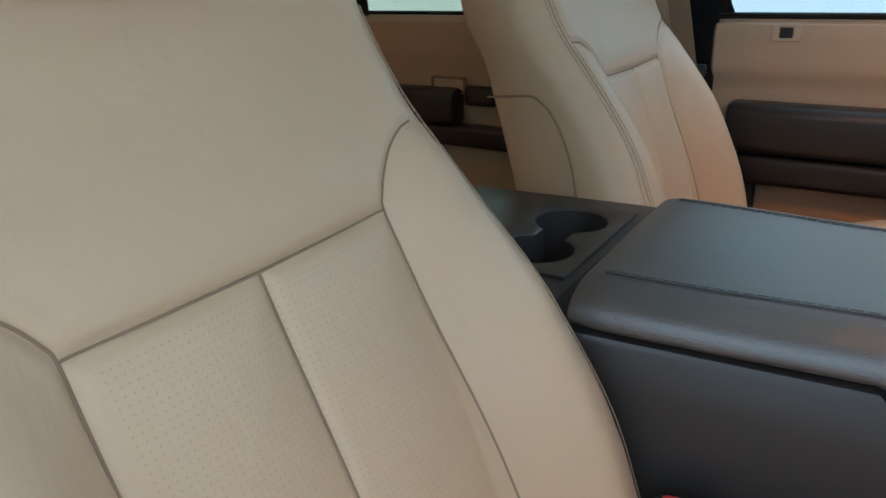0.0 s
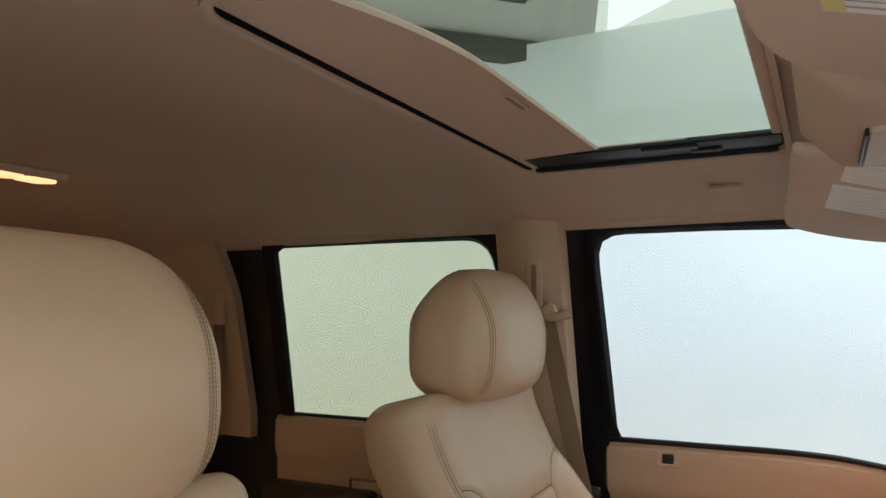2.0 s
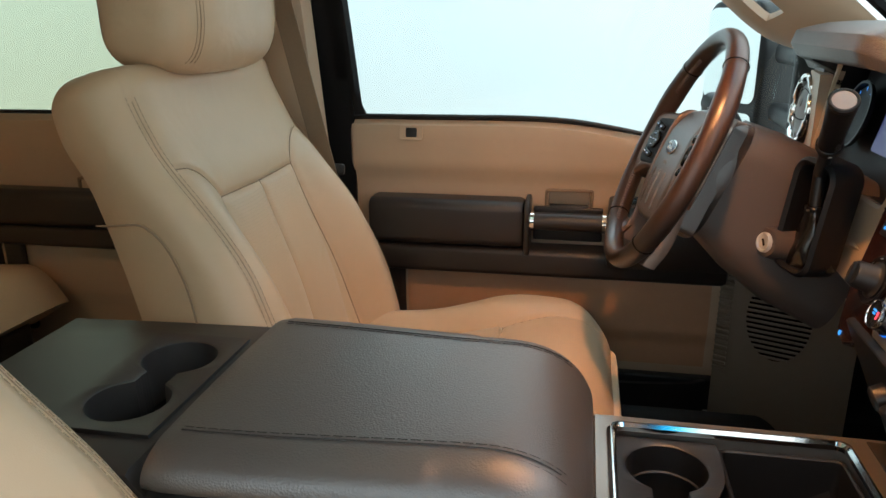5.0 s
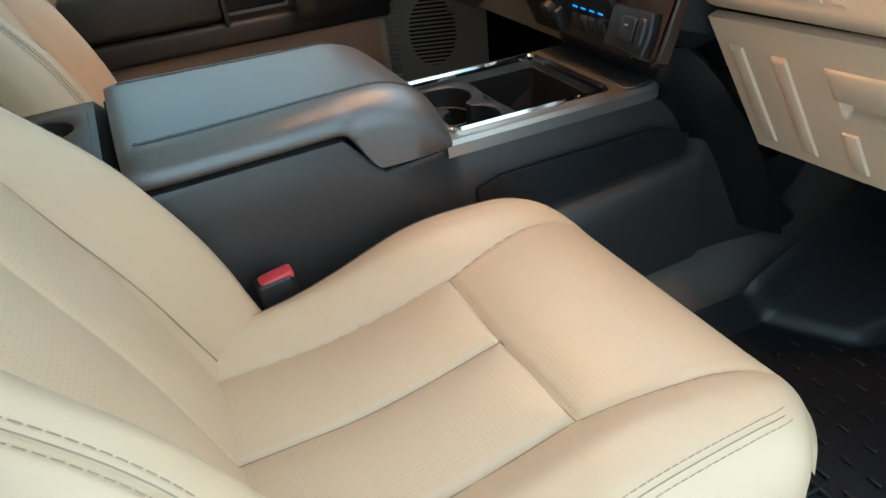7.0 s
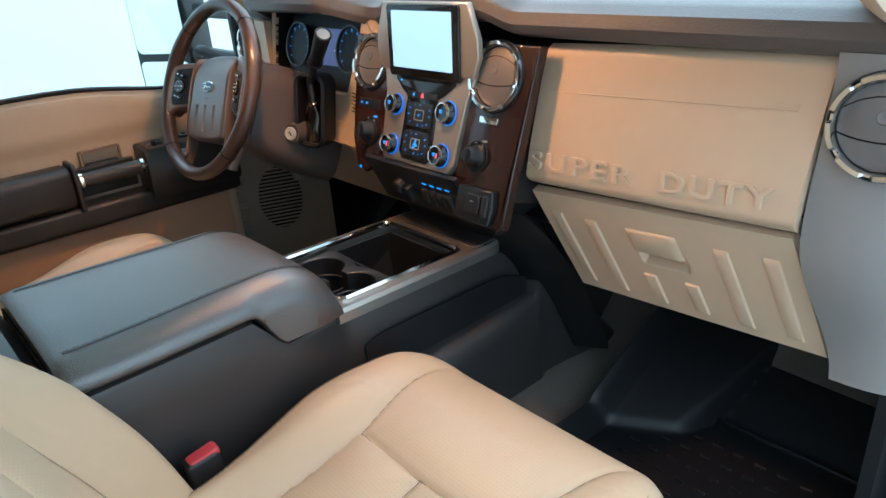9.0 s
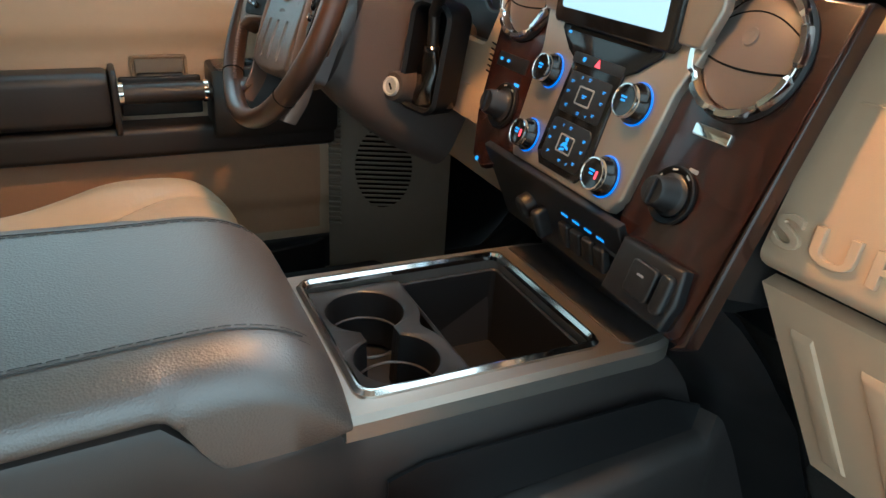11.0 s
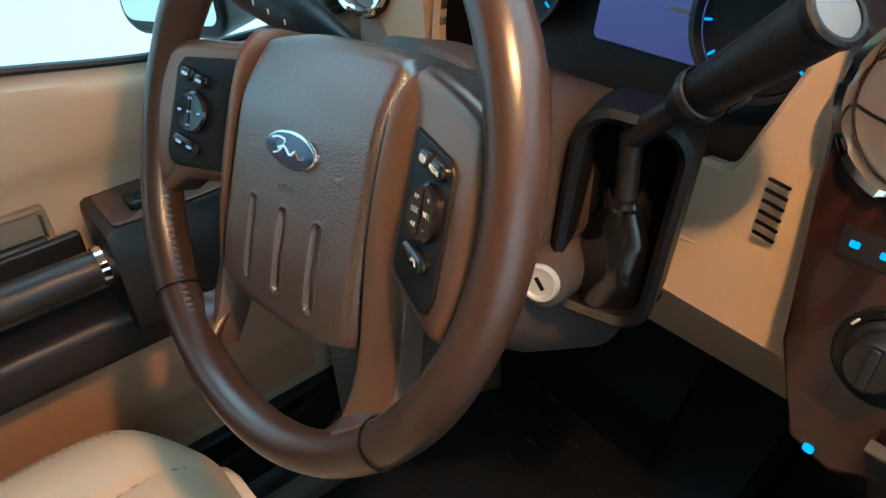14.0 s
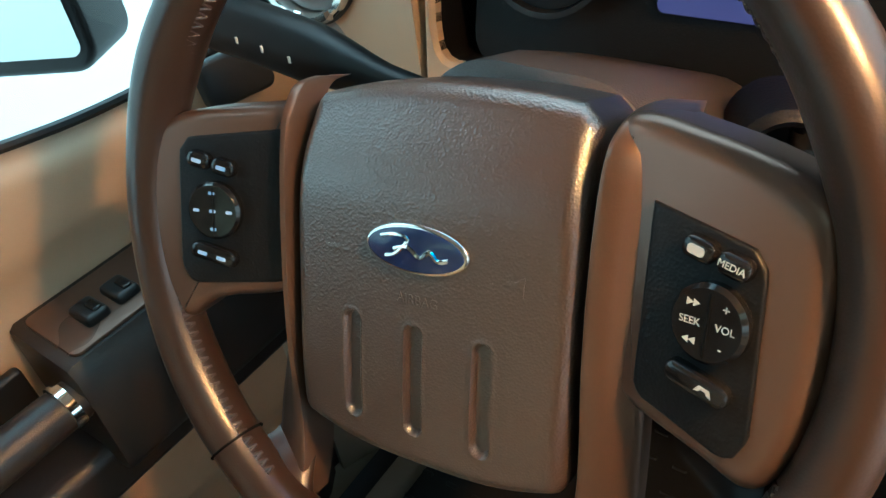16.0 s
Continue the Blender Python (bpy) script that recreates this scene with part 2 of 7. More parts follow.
def part(name, bm, mat, parent=None, label="", smooth=40, local=False):
    """Links a bmesh as one mesh object. World coordinates are taken over into the parent's, unless local."""
    if parent and not local:
        bm.transform(spot(parent).inverted())
    bmesh.ops.recalc_face_normals(bm, faces=bm.faces)
    me = bpy.data.meshes.new(name)
    bm.to_mesh(me)
    bm.free()
    me.materials.append(mat)
    if smooth:
        me.shade_smooth()
        me.set_sharp_from_angle(angle=radians(smooth))
    ob = new(name, me)
    if parent:
        ob.parent = parent
    if label:
        ob["label"] = label
    return ob


def solo(name, bm, mat, label, category, group="", kind="", smooth=40):
    return tagged(part(name, bm, mat, smooth=smooth), label, category, group, kind)


def rings(loops, closed=True, caps=True, ring_closed=False, bm=None):
    """A skin over loops of equal length."""
    bm = bm or bmesh.new()
    vs = [[bm.verts.new(p) for p in loop] for loop in loops]
    n = len(vs[0])
    pairs = list(zip(vs, vs[1:])) + ([(vs[-1], vs[0])] if ring_closed else [])
    for a, b in pairs:
        for i in range(n if closed else n - 1):
            j = (i + 1) % n
            bm.faces.new((a[i], a[j], b[j], b[i]))
    if caps and closed and not ring_closed:
        bm.faces.new(vs[0][::-1])
        bm.faces.new(vs[-1])
    return bm


def rrect(w, h, r, n=6, e=1.0):
    """A rectangle with rounded corners, w by h, in two coordinates, anticlockwise."""
    out = []
    for cx, cy, a0 in ((w / 2 - r, h / 2 - r, 0), (-w / 2 + r, h / 2 - r, 90), (-w / 2 + r, -h / 2 + r, 180), (w / 2 - r, -h / 2 + r, 270)):
        for k in range(n + 1):
            a = radians(a0 + 90 * k / n)
            out.append((cx + r * math.cos(a), cy + r * math.sin(a)))
    return out


def inset(loop, d):
    """A closed outline in two coordinates moved inwards by d (anticlockwise)."""
    n, out = len(loop), []
    for i in range(n):
        a, p, b = Vector(loop[i - 1]), Vector(loop[i]), Vector(loop[(i + 1) % n])
        u, v = (p - a), (b - p)
        if u.length < 1e-9:
            u = v
        if v.length < 1e-9:
            v = u
        u, v = u.normalized(), v.normalized()
        m = Vector((-(u.y + v.y), u.x + v.x))
        m = m.normalized() if m.length > 1e-6 else Vector((-u.y, u.x))
        out.append(tuple(p + m * d / max(0.4, m.dot(Vector((-u.y, u.x))))))
    return out


def area(loop):
    return sum(a[0] * b[1] - b[0] * a[1] for a, b in zip(loop, loop[1:] + loop[:1])) / 2


def slab(outline, depth, m=None, edge=0.0, bm=None, steps=3):
    """A plate of that outline (x, y), from z 0 up to depth, with rounded upper edges, laid at the pose m."""
    outline = list(outline) if area(list(outline)) > 0 else list(outline)[::-1]
    loops = [[(x, y, 0) for x, y in outline]]
    if edge:
        for k in range(steps + 1):
            a = radians(90 * k / steps)
            loops.append([(x, y, depth - edge + edge * math.sin(a)) for x, y in inset(outline, edge * (1 - math.cos(a)))])
    else:
        loops.append([(x, y, depth) for x, y in outline])
    own = rings(loops)
    if m:
        own.transform(m)
    return join(bm, own)


def join(bm, own):
    if bm is None:
        return own
    me = bpy.data.meshes.new("joined")
    own.to_mesh(me)
    own.free()
    bm.from_mesh(me)
    bpy.data.meshes.remove(me)
    return bm


def box(c, s, edge=0.004, m=None, bm=None):
    own = bmesh.new()
    bmesh.ops.create_cube(own, size=1, matrix=Matrix.Diagonal((*s, 1)))
    if edge:
        bmesh.ops.bevel(own, geom=own.edges[:], offset=min(edge, min(s) * 0.45), segments=3, profile=0.5, affect="EDGES")
    own.transform((m or Matrix()) @ Matrix.Translation(c))
    return join(bm, own)


def tube(points, r, n=10, closed=False, bm=None, taper=None, flat=1.0):
    """A round bar along points."""
    pts = [Vector(p) for p in points]
    loops, up = [], None
    k = len(pts)
    for i, p in enumerate(pts):
        a, b = (pts[i - 1], pts[(i + 1) % k]) if closed else (pts[max(i - 1, 0)], pts[min(i + 1, k - 1)])
        t = (b - a).normalized()
        if up is None:
            up = t.orthogonal().normalized()
        up = (up - t * up.dot(t)).normalized()
        side = t.cross(up)
        q = r * (taper(i / max(1, k - 1)) if taper else 1)
        loops.append([p + q * (math.cos(2 * math.pi * j / n) * up + flat * math.sin(2 * math.pi * j / n) * side) for j in range(n)])
    return join(bm, rings(loops, ring_closed=closed))


def curve(points, n=12, closed=False):
    """A smooth line through points (Catmull-Rom)."""
    pts = [Vector(p) for p in points]
    k, out = len(pts), []
    for i in range(k if closed else k - 1):
        if closed:
            p0, p1, p2, p3 = (pts[(i + j) % k] for j in (-1, 0, 1, 2))
        else:
            p0, p1, p2, p3 = pts[max(i - 1, 0)], pts[i], pts[i + 1], pts[min(i + 2, k - 1)]
        for s in range(n):
            t = s / n
            out.append(0.5 * (2 * p1 + (p2 - p0) * t + (2 * p0 - 5 * p1 + 4 * p2 - p3) * t**2 + (3 * p1 - p0 - 3 * p2 + p3) * t**3))
    if not closed:
        out.append(pts[-1])
    return out


def turned(profile, n=32, m=None, bm=None, caps=True):
    """A lathe form from (radius, height) pairs about z."""
    loops = [[(max(r, 1e-4) * math.cos(2 * math.pi * j / n), max(r, 1e-4) * math.sin(2 * math.pi * j / n), h) for j in range(n)] for r, h in profile]
    own = rings(loops, caps=caps)
    if m:
        own.transform(m)
    return join(bm, own)


def frame_of(outer, inner, depth, m=None, bm=None, edge=0.002):
    """A flat ring between two outlines of equal count (x, y), depth thick, at the pose m."""
    loops = [[(*p, 0) for p in outer], [(*p, depth - edge) for p in outer], [(*p, depth) for p in inset(outer, edge)],
             [(*p, depth) for p in inset(inner, -edge)], [(*p, depth - edge) for p in inner], [(*p, 0) for p in inner]]
    own = rings(loops, ring_closed=True)
    if m:
        own.transform(m)
    return join(bm, own)


def even(loop, n):
    """n points evenly along a closed outline."""
    pts = [Vector(p) for p in loop]
    d = [0]
    for a, b in zip(pts, pts[1:] + pts[:1]):
        d.append(d[-1] + (b - a).length)
    out, i = [], 0
    for k in range(n):
        s = d[-1] * k / n
        while d[i + 1] < s:
            i += 1
        t = (s - d[i]) / max(1e-9, d[i + 1] - d[i])
        out.append(tuple(pts[i].lerp(pts[(i + 1) % len(pts)], t)))
    return out


def sheet(f, us, vs, thick=0.0, bm=None):
    """A surface f(u, v), with thickness along its normals."""
    own = bmesh.new()
    g = [[own.verts.new(f(u, v)) for u in us] for v in vs]
    for a, b in zip(g, g[1:]):
        for i in range(len(a) - 1):
            own.faces.new((a[i], a[i + 1], b[i + 1], b[i]))
    if thick:
        own.normal_update()
        bmesh.ops.solidify(own, geom=own.faces[:], thickness=thick)
    return join(bm, own)


def lin(a, b, n):
    return [a + (b - a) * i / (n - 1) for i in range(n)]


def step(x, a, b):
    t = min(1.0, max(0.0, (x - a) / (b - a)))
    return t * t * (3 - 2 * t)


def facing(at, normal, up=(0, 0, 1)):
    """A pose whose z points along normal and whose y points up as far as it can."""
    z = Vector(normal).normalized()
    x = Vector(up).cross(z).normalized()
    y = z.cross(x)
    return Matrix((x, y, z)).transposed().to_4x4() if at is None else Matrix.Translation(at) @ Matrix((x, y, z)).transposed().to_4x4()


def words(text, size, depth, m, bm=None, spacing=1.0, bevel=0.0):
    """Raised letters in the built-in font, centred at the pose m."""
    c = bpy.data.curves.new("letters", "FONT")
    c.body, c.size, c.extrude, c.align_x, c.align_y = text, size, depth, "CENTER", "CENTER"
    c.space_character, c.bevel_depth = spacing, bevel
    ob = bpy.data.objects.new("letters", c)
    me = bpy.data.meshes.new_from_object(ob)
    own = bmesh.new()
    own.from_mesh(me)
    bpy.data.meshes.remove(me)
    bpy.data.objects.remove(ob)
    bpy.data.curves.remove(c)
    own.transform(m)
    return join(bm, own)

# ---------------- the booth and the cab's shell ----------------
BELT_Z = 0.785


def side_x(z):
    """Inner face of the cab's side: upright below the window sill, leaning in above it."""
    return 0.87 - 0.247 * max(0.0, z - BELT_Z)


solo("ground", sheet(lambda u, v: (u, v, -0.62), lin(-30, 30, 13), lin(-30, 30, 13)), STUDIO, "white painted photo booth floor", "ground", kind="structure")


def floor_height(x, y):
    hump = 0.10 * (1 - step(abs(x), 0.17, 0.34)) * step(y, -0.2, 0.8)
    toe = 0.42 * step(y, 1.02, 1.42) + 0.02 * math.sin(3 * x + 4 * y) * 0.3
    return 0.092 + hump + toe


solo("floor", sheet(lambda u, v: (u, v, floor_height(u, v)), lin(-0.90, 0.90, 61), lin(-1.75, 1.42, 90), 0.02), CARPET, "dark grey carpet over a low tunnel", "floor", kind="structure")

# firewall, back wall
solo("wall_front", box((0, 1.45, 0.45), (1.86, 0.04, 1.0), 0), BLACK, "black firewall behind the dashboard", "wall", kind="structure")
solo("wall_rear", box((0, -1.78, 0.68), (1.86, 0.05, 1.42), 0), TRIM, "tan rear cab panel", "wall", kind="structure")

FRONT_WINDOW = [(-0.146, 0.803), (0.05, 0.803), (0.18, 0.802), (0.26, 0.799), (0.32, 0.793), (0.378, 0.783), (0.43, 0.771), (0.48, 0.759), (0.53, 0.755), (0.62, 0.755), (0.80, 0.760), (0.86, 0.77), (0.85, 0.83), (0.78, 0.93), (0.70, 1.02),
                (0.58, 1.13), (0.50, 1.19), (0.42, 1.224), (0.325, 1.246), (0.248, 1.253), (0.074, 1.258), (-0.115, 1.259), (-0.138, 1.256), (-0.155, 1.247), (-0.164, 1.232), (-0.167, 1.21), (-0.160, 1.0), (-0.1555, 0.822), (-0.155, 0.812), (-0.152, 0.806)]
REAR_WINDOW = [(-1.092, 0.788), (-0.8, 0.790), (-0.45, 0.792), (-0.415, 0.804), (-0.410, 0.95), (-0.420, 1.17), (-0.426, 1.215), (-0.438, 1.240), (-0.458, 1.256), (-0.485, 1.262), (-0.8, 1.265), (-1.050, 1.265), (-1.064, 1.262), (-1.074, 1.252), (-1.082, 1.0)]


def wall_with_holes(sign, thick=0.05):
    """The cab's side above the sill: bands round the two windows."""
    out = []
    for name, win, lo, hi in (("front", FRONT_WINDOW, -0.30, 0.98), ("rear", REAR_WINDOW, -1.36, -0.30)):
        win = even(win, 96)
        outer = []
        cy, cz = sum(p[0] for p in win) / 96, sum(p[1] for p in win) / 96
        for y, z in win:
            dy, dz = y - cy, z - cz
            k = min([(hi - cy) / dy if dy > 1e-6 else 9, (lo - cy) / dy if dy < -1e-6 else 9, (1.345 - cz) / dz if dz > 1e-6 else 9, (0.70 - cz) / dz if dz < -1e-6 else 9])
            outer.append((cy + dy * max(k, 1.02), cz + dz * max(k, 1.02)))
        if name == "front":
            q = 1 if area(win) > 0 else -1
            wide, slim = inset(win, -0.15 * q), inset(win, -0.060 * q)
            outer = [s if p[0] > 0.20 and p[1] > 0.80 else w for p, w, s in zip(win, wide, slim)]
        out.append((name, win, outer))
    return out


def on_side(sign, y, z, off=0.0):
    """A place on the cab's side; off: towards the inside."""
    return (sign * (side_x(z) - off), y, z)


def shell_side(sign):
    who = "driver" if sign < 0 else "passenger"
    for name, win, outer in wall_with_holes(sign):
        if sign > 0 and name == "front":
            continue
        # window frame: black seal next to the glass, inside it the tan trim
        seal = thing(f"{name}_door_window", on_side(sign, win[0][0], win[0][1]), f"black rubber framed {name} door window, closed", "window", kind="structure")
        mid = inset(win, -0.045 if area(win) > 0 else 0.045)
        loops = [[on_side(sign, y, z, -0.020) for y, z in inset(win, -0.014 if area(win) > 0 else 0.014)], [on_side(sign, y, z, 0.0) for y, z in win], [on_side(sign, y, z, 0.012 * step(z, 0.80, 0.86)) for y, z in inset(win, -0.008 if area(win) > 0 else 0.008)], [on_side(sign, y, z, 0.012 * step(z, 0.80, 0.86) - 0.010 * (1 - step(z, 0.76, 0.80))) for y, z in mid], [on_side(sign, y, z, -0.020) for y, z in mid]]
        part("window_seal", rings(loops, ring_closed=True), GRIP, seal, "black rubber window seal")
        pane = part("pane", rings([[on_side(sign, y, z, -0.006) for y, z in inset(win, -0.003 if area(win) > 0 else 0.003)], [on_side(sign, y, z, -0.003) for y, z in inset(win, -0.003 if area(win) > 0 else 0.003)]]), GLASS if name == "front" else TINTED, seal, smooth=0)
        pane.visible_shadow = name == "rear"
        # outer skin of the cab round the window
        g1, g2 = (0.042, 0.052) if name == "front" else (0.035, 0.05)
        q = 1 if area(win) > 0 else -1
        loops = [[on_side(sign, y, z, -0.022) for y, z in inset(win, -g1 * q)], [on_side(sign, y, z, -0.022) for y, z in outer], [on_side(sign, y, z, -0.06) for y, z in outer], [on_side(sign, y, z, -0.06) for y, z in inset(win, -g2 * q)]]
        solo(f"wall_{who}_{name}", rings(loops, ring_closed=True), BLACK, "dark painted door frame round the window", "wall", kind="structure")
    # lower side behind the door trims
    lows = [(-1.75, -0.30)] + ([(-0.30, 1.42)] if sign < 0 else [(0.86, 1.42)])
    for a, b in lows:
        solo(f"wall_{who}_lower", box((sign * 0.93, (a + b) / 2, 0.335 if b > 0 else 0.37), (0.04, b - a, 0.69 if b > 0 else 0.76), 0), BLACK, "dark painted lower cab side", "wall", kind="structure")
    # Unseen side pieces, added to stop outside light leaking into the footwells.
    solo(f"wall_{who}_cowl", box((sign * 0.90, 1.21, 0.70), (0.05, 0.52, 0.46), 0), BLACK, "unseen dark cab side blocking light beside the dashboard", "wall", kind="structure")
    # rear quarter
    solo(f"wall_{who}_quarter", sheet(lambda u, v: on_side(sign, u, v, 0.02 + 0.06 * step(v, 1.1, 1.36)), lin(-1.77, -1.240, 9), lin(0.72, 1.36, 17), 0.03), TRIM, "tan moulded rear quarter trim", "wall", kind="structure")


shell_side(-1)
shell_side(1)

# ---------------- roof lining with its sunroof opening ----------------
HOLE = (-0.41, 0.41, -0.19, 0.232)


def roof_z(x, y):
    z = 1.372 - 0.02 * (abs(x) / 0.5) ** 2
    z -= 0.045 * step(abs(x), 0.52, 0.75)
    z -= 0.075 * step(y, 0.22, 0.56)
    z -= 0.022 * step(y, 0.05, 0.2) * (1 - step(abs(x), 0.5, 0.7))
    z -= 0.012 * (1 - step(abs(y + 0.56), 0.0, 0.1)) * step(abs(x), 0.3, 0.6)
    z -= 0.10 * max(0.0, -y - 0.97 - 0.22 * x * x) * (1 - 0.3 * step(-y, 1.2, 1.6))
    return z - 0.03 * step(-y, 1.30, 1.75)


def headliner():
    bm = bmesh.new()
    xs = sorted({*lin(-0.735, -0.41, 22), *lin(-0.41, 0.41, 41), *lin(0.41, 0.735, 22)})
    ys = sorted({*lin(-1.76, -0.19, 60), *lin(-0.19, 0.232, 25), *lin(0.232, 0.55, 24)})
    g = [[bm.verts.new((x, y, roof_z(x, y))) for x in xs] for y in ys]
    for j in range(len(ys) - 1):
        for i in range(len(xs) - 1):
            cx, cy = (xs[i] + xs[i + 1]) / 2, (ys[j] + ys[j + 1]) / 2
            if HOLE[0] < cx < HOLE[1] and HOLE[2] < cy < HOLE[3]:
                continue
            bm.faces.new((g[j][i], g[j][i + 1], g[j + 1][i + 1], g[j + 1][i]))
    bm.normal_update()
    bmesh.ops.solidify(bm, geom=bm.faces[:], thickness=-0.02)
    return bm


solo("ceiling", headliner(), HEADLINER, "tan woven headliner with a sunroof opening", "ceiling", kind="structure", smooth=50)

sunroof = thing("sunroof", (0, 0.02, 1.36), "closed glass sunroof with its tan shade half drawn", "sunroof", kind="structure")
lip = [(x, y + 0.021) for x, y in rrect(0.84, 0.44, 0.05, 8)]
inn = [(x, y + 0.021) for x, y in rrect(0.822, 0.424, 0.045, 8)]
part("opening_trim", frame_of(lip, inn, 0.020, Matrix.Translation((0, 0, 1.337)), edge=0.004), HEADLINER, sunroof)
# A near-black strip stands for the shadow between lip and sun shade.
part("gap_shadow_strip", box((0, -0.188, 1.352), (0.80, 0.008, 0.020), 0.002), DEEP, sunroof, "dark strip for the shadow in the gap behind the shade")
part("guide_rail", box((-0.402, 0.02, 1.356), (0.012, 0.42, 0.034), 0.003, bm=box((-0.359, 0.02, 1.349), (0.086, 0.42, 0.006), 0.002)), GRIP, sunroof, "black metal guide rail")
part("guide_rail", box((0.402, 0.02, 1.360), (0.012, 0.42, 0.026), 0.003, bm=box((0.388, 0.02, 1.350), (0.026, 0.42, 0.006), 0.002)), GRIP, sunroof, "black metal guide rail")
part("front_seal", box((0, 0.224, 1.362), (0.80, 0.016, 0.028), 0.004), HEADLINER, sunroof)
shade = part("sun_shade", slab([(-0.395, -0.20), (0.395, -0.20)] + [(x, -0.046 - 0.75 * max(0.0, x - 0.10) ** 2 - 0.3 * max(0.0, -x - 0.34)) for x in lin(0.395, -0.395, 30)], 0.010, Matrix.Translation((0, 0, 1.352)) @ pose(0, 0, 0, 2, 0, 0), 0.005), HEADLINER, sunroof, "tan sliding sun shade")
for x in (-0.365, -0.30, -0.22):
    part("rail_clip", box((x if x < -0.3 else -0.33, 0.12 - 0.5 * (x + 0.365), 1.3445), (0.020, 0.046, 0.006), 0.002), GRIP, sunroof)
part("finger_pull", slab(rrect(0.075, 0.012, 0.005), 0.004, Matrix.Translation((0, -0.060, 1.3472)), 0.002), HEADLINER, shade)
part("pull_slot", slab(rrect(0.060, 0.005, 0.002), 0.001, Matrix.Translation((-0.003, -0.062, 1.3464)), 0), SEAM, shade)
pane = part("pane", slab(rrect(1.14, 0.86, 0.06), 0.005, Matrix.Translation((0, -0.12, 1.378))), SUNGLASS, sunroof, smooth=0)
# roof skin, so that light enters by the glass alone
skin_out = even([(x, y - 0.60) for x, y in rrect(1.62, 2.40, 0.05)], 80)
skin_in = even([(x, y - 0.12) for x, y in rrect(1.10, 0.84, 0.05)], 80)
solo("roof", frame_of(skin_out, skin_in, 0.012, Matrix.Translation((0, 0, 1.40))), BLACK, "dark painted roof panel", "roof", kind="structure")
# roof rails close the gap between lining and side
for s in (-1, 1):
    solo(f"trim_rail_{'driver' if s < 0 else 'passenger'}", sheet(lambda u, v: (s * (0.765 - 0.045 * math.sin(u)), v, 1.266 + 0.03 * (1 - math.cos(u))), lin(-0.3, 1.6, 10), lin(-1.76, 0.34, 40), -0.015), HEADLINER, "tan roof rail lining above the doors", "trim", kind="structure")

# ---------------- seats ----------------
SEAT_X = 0.458


def back_front(z):
    """How far forward the backrest's middle lies at a height."""
    return -0.212 - 0.30 * (z - 0.74) - 0.022 * step(z, 0.74, 0.9) + 0.01 * math.exp(-(((z - 0.55) / 0.12) ** 2))


def seg_dist(p, a, b):
    ax, ay = a
    dx, dy = b[0] - ax, b[1] - ay
    t = max(0, min(1, ((p[0] - ax) * dx + (p[1] - ay) * dy) / (dx * dx + dy * dy)))
    return math.hypot(p[0] - ax - t * dx, p[1] - ay - t * dy)


def smooth_line(points, n=5):
    return [tuple(p[:2]) for p in curve([(*p, 0) for p in points], n)]


LOBE = [(0.226, 0.793), (0.205, 0.791), (0.180, 0.779), (0.160, 0.760), (0.149, 0.744), (0.145, 0.733), (0.146, 0.70), (0.149, 0.62), (0.158, 0.50), (0.166, 0.36)]
BACK_SEAMS = [
    [(-0.145, 0.733), (0.0, 0.730), (0.145, 0.733)],
    [(0, 0.730), (0, 0.36)],
    smooth_line(LOBE, 3),
    smooth_line([(-x, z) for x, z in LOBE], 3),
]


def back_half(z):
    return 0.269 + 0.002 * (1 - step(z, 0.78, 0.94)) + 0.034 * (1 - step(z, 0.46, 0.74))


def back_point(s, z, seams=True):
    """A place on the backrest's front: s from -1 to 1 across."""
    w = back_half(z)
    x = s * w
    a = abs(s)
    y = back_front(z)
    bolster = 0.060 * (1 - step(z, 0.62, 0.83)) + 0.014 * (1 - step(z, 0.45, 0.66)) + 0.004
    y += bolster * step(abs(x), 0.135, 0.225)
    edge = max(0.0, 1 - ((1 - a) / 0.30)) if a > 0.70 else 0.0
    y -= 0.075 * (1 - math.sqrt(max(0.0, 1 - edge**2.6)))
    if seams:
        d = min(seg_dist((x, z), p, q) for line in BACK_SEAMS for p, q in zip(line, line[1:]))
        y -= 0.0060 * math.exp(-((d / 0.0045) ** 2)) + 0.0045 * math.exp(-((d / 0.026) ** 2))
        y -= 0.0035 * math.exp(-(((a - 0.885) / 0.016) ** 2)) + 0.0015 * math.exp(-(((a - 0.885) / 0.06) ** 2))
        if abs(x) < 0.14 and z < 0.73:
            y += 0.005 * math.cos(math.pi * (abs(x) - 0.07) / 0.14)
    return x, y, z


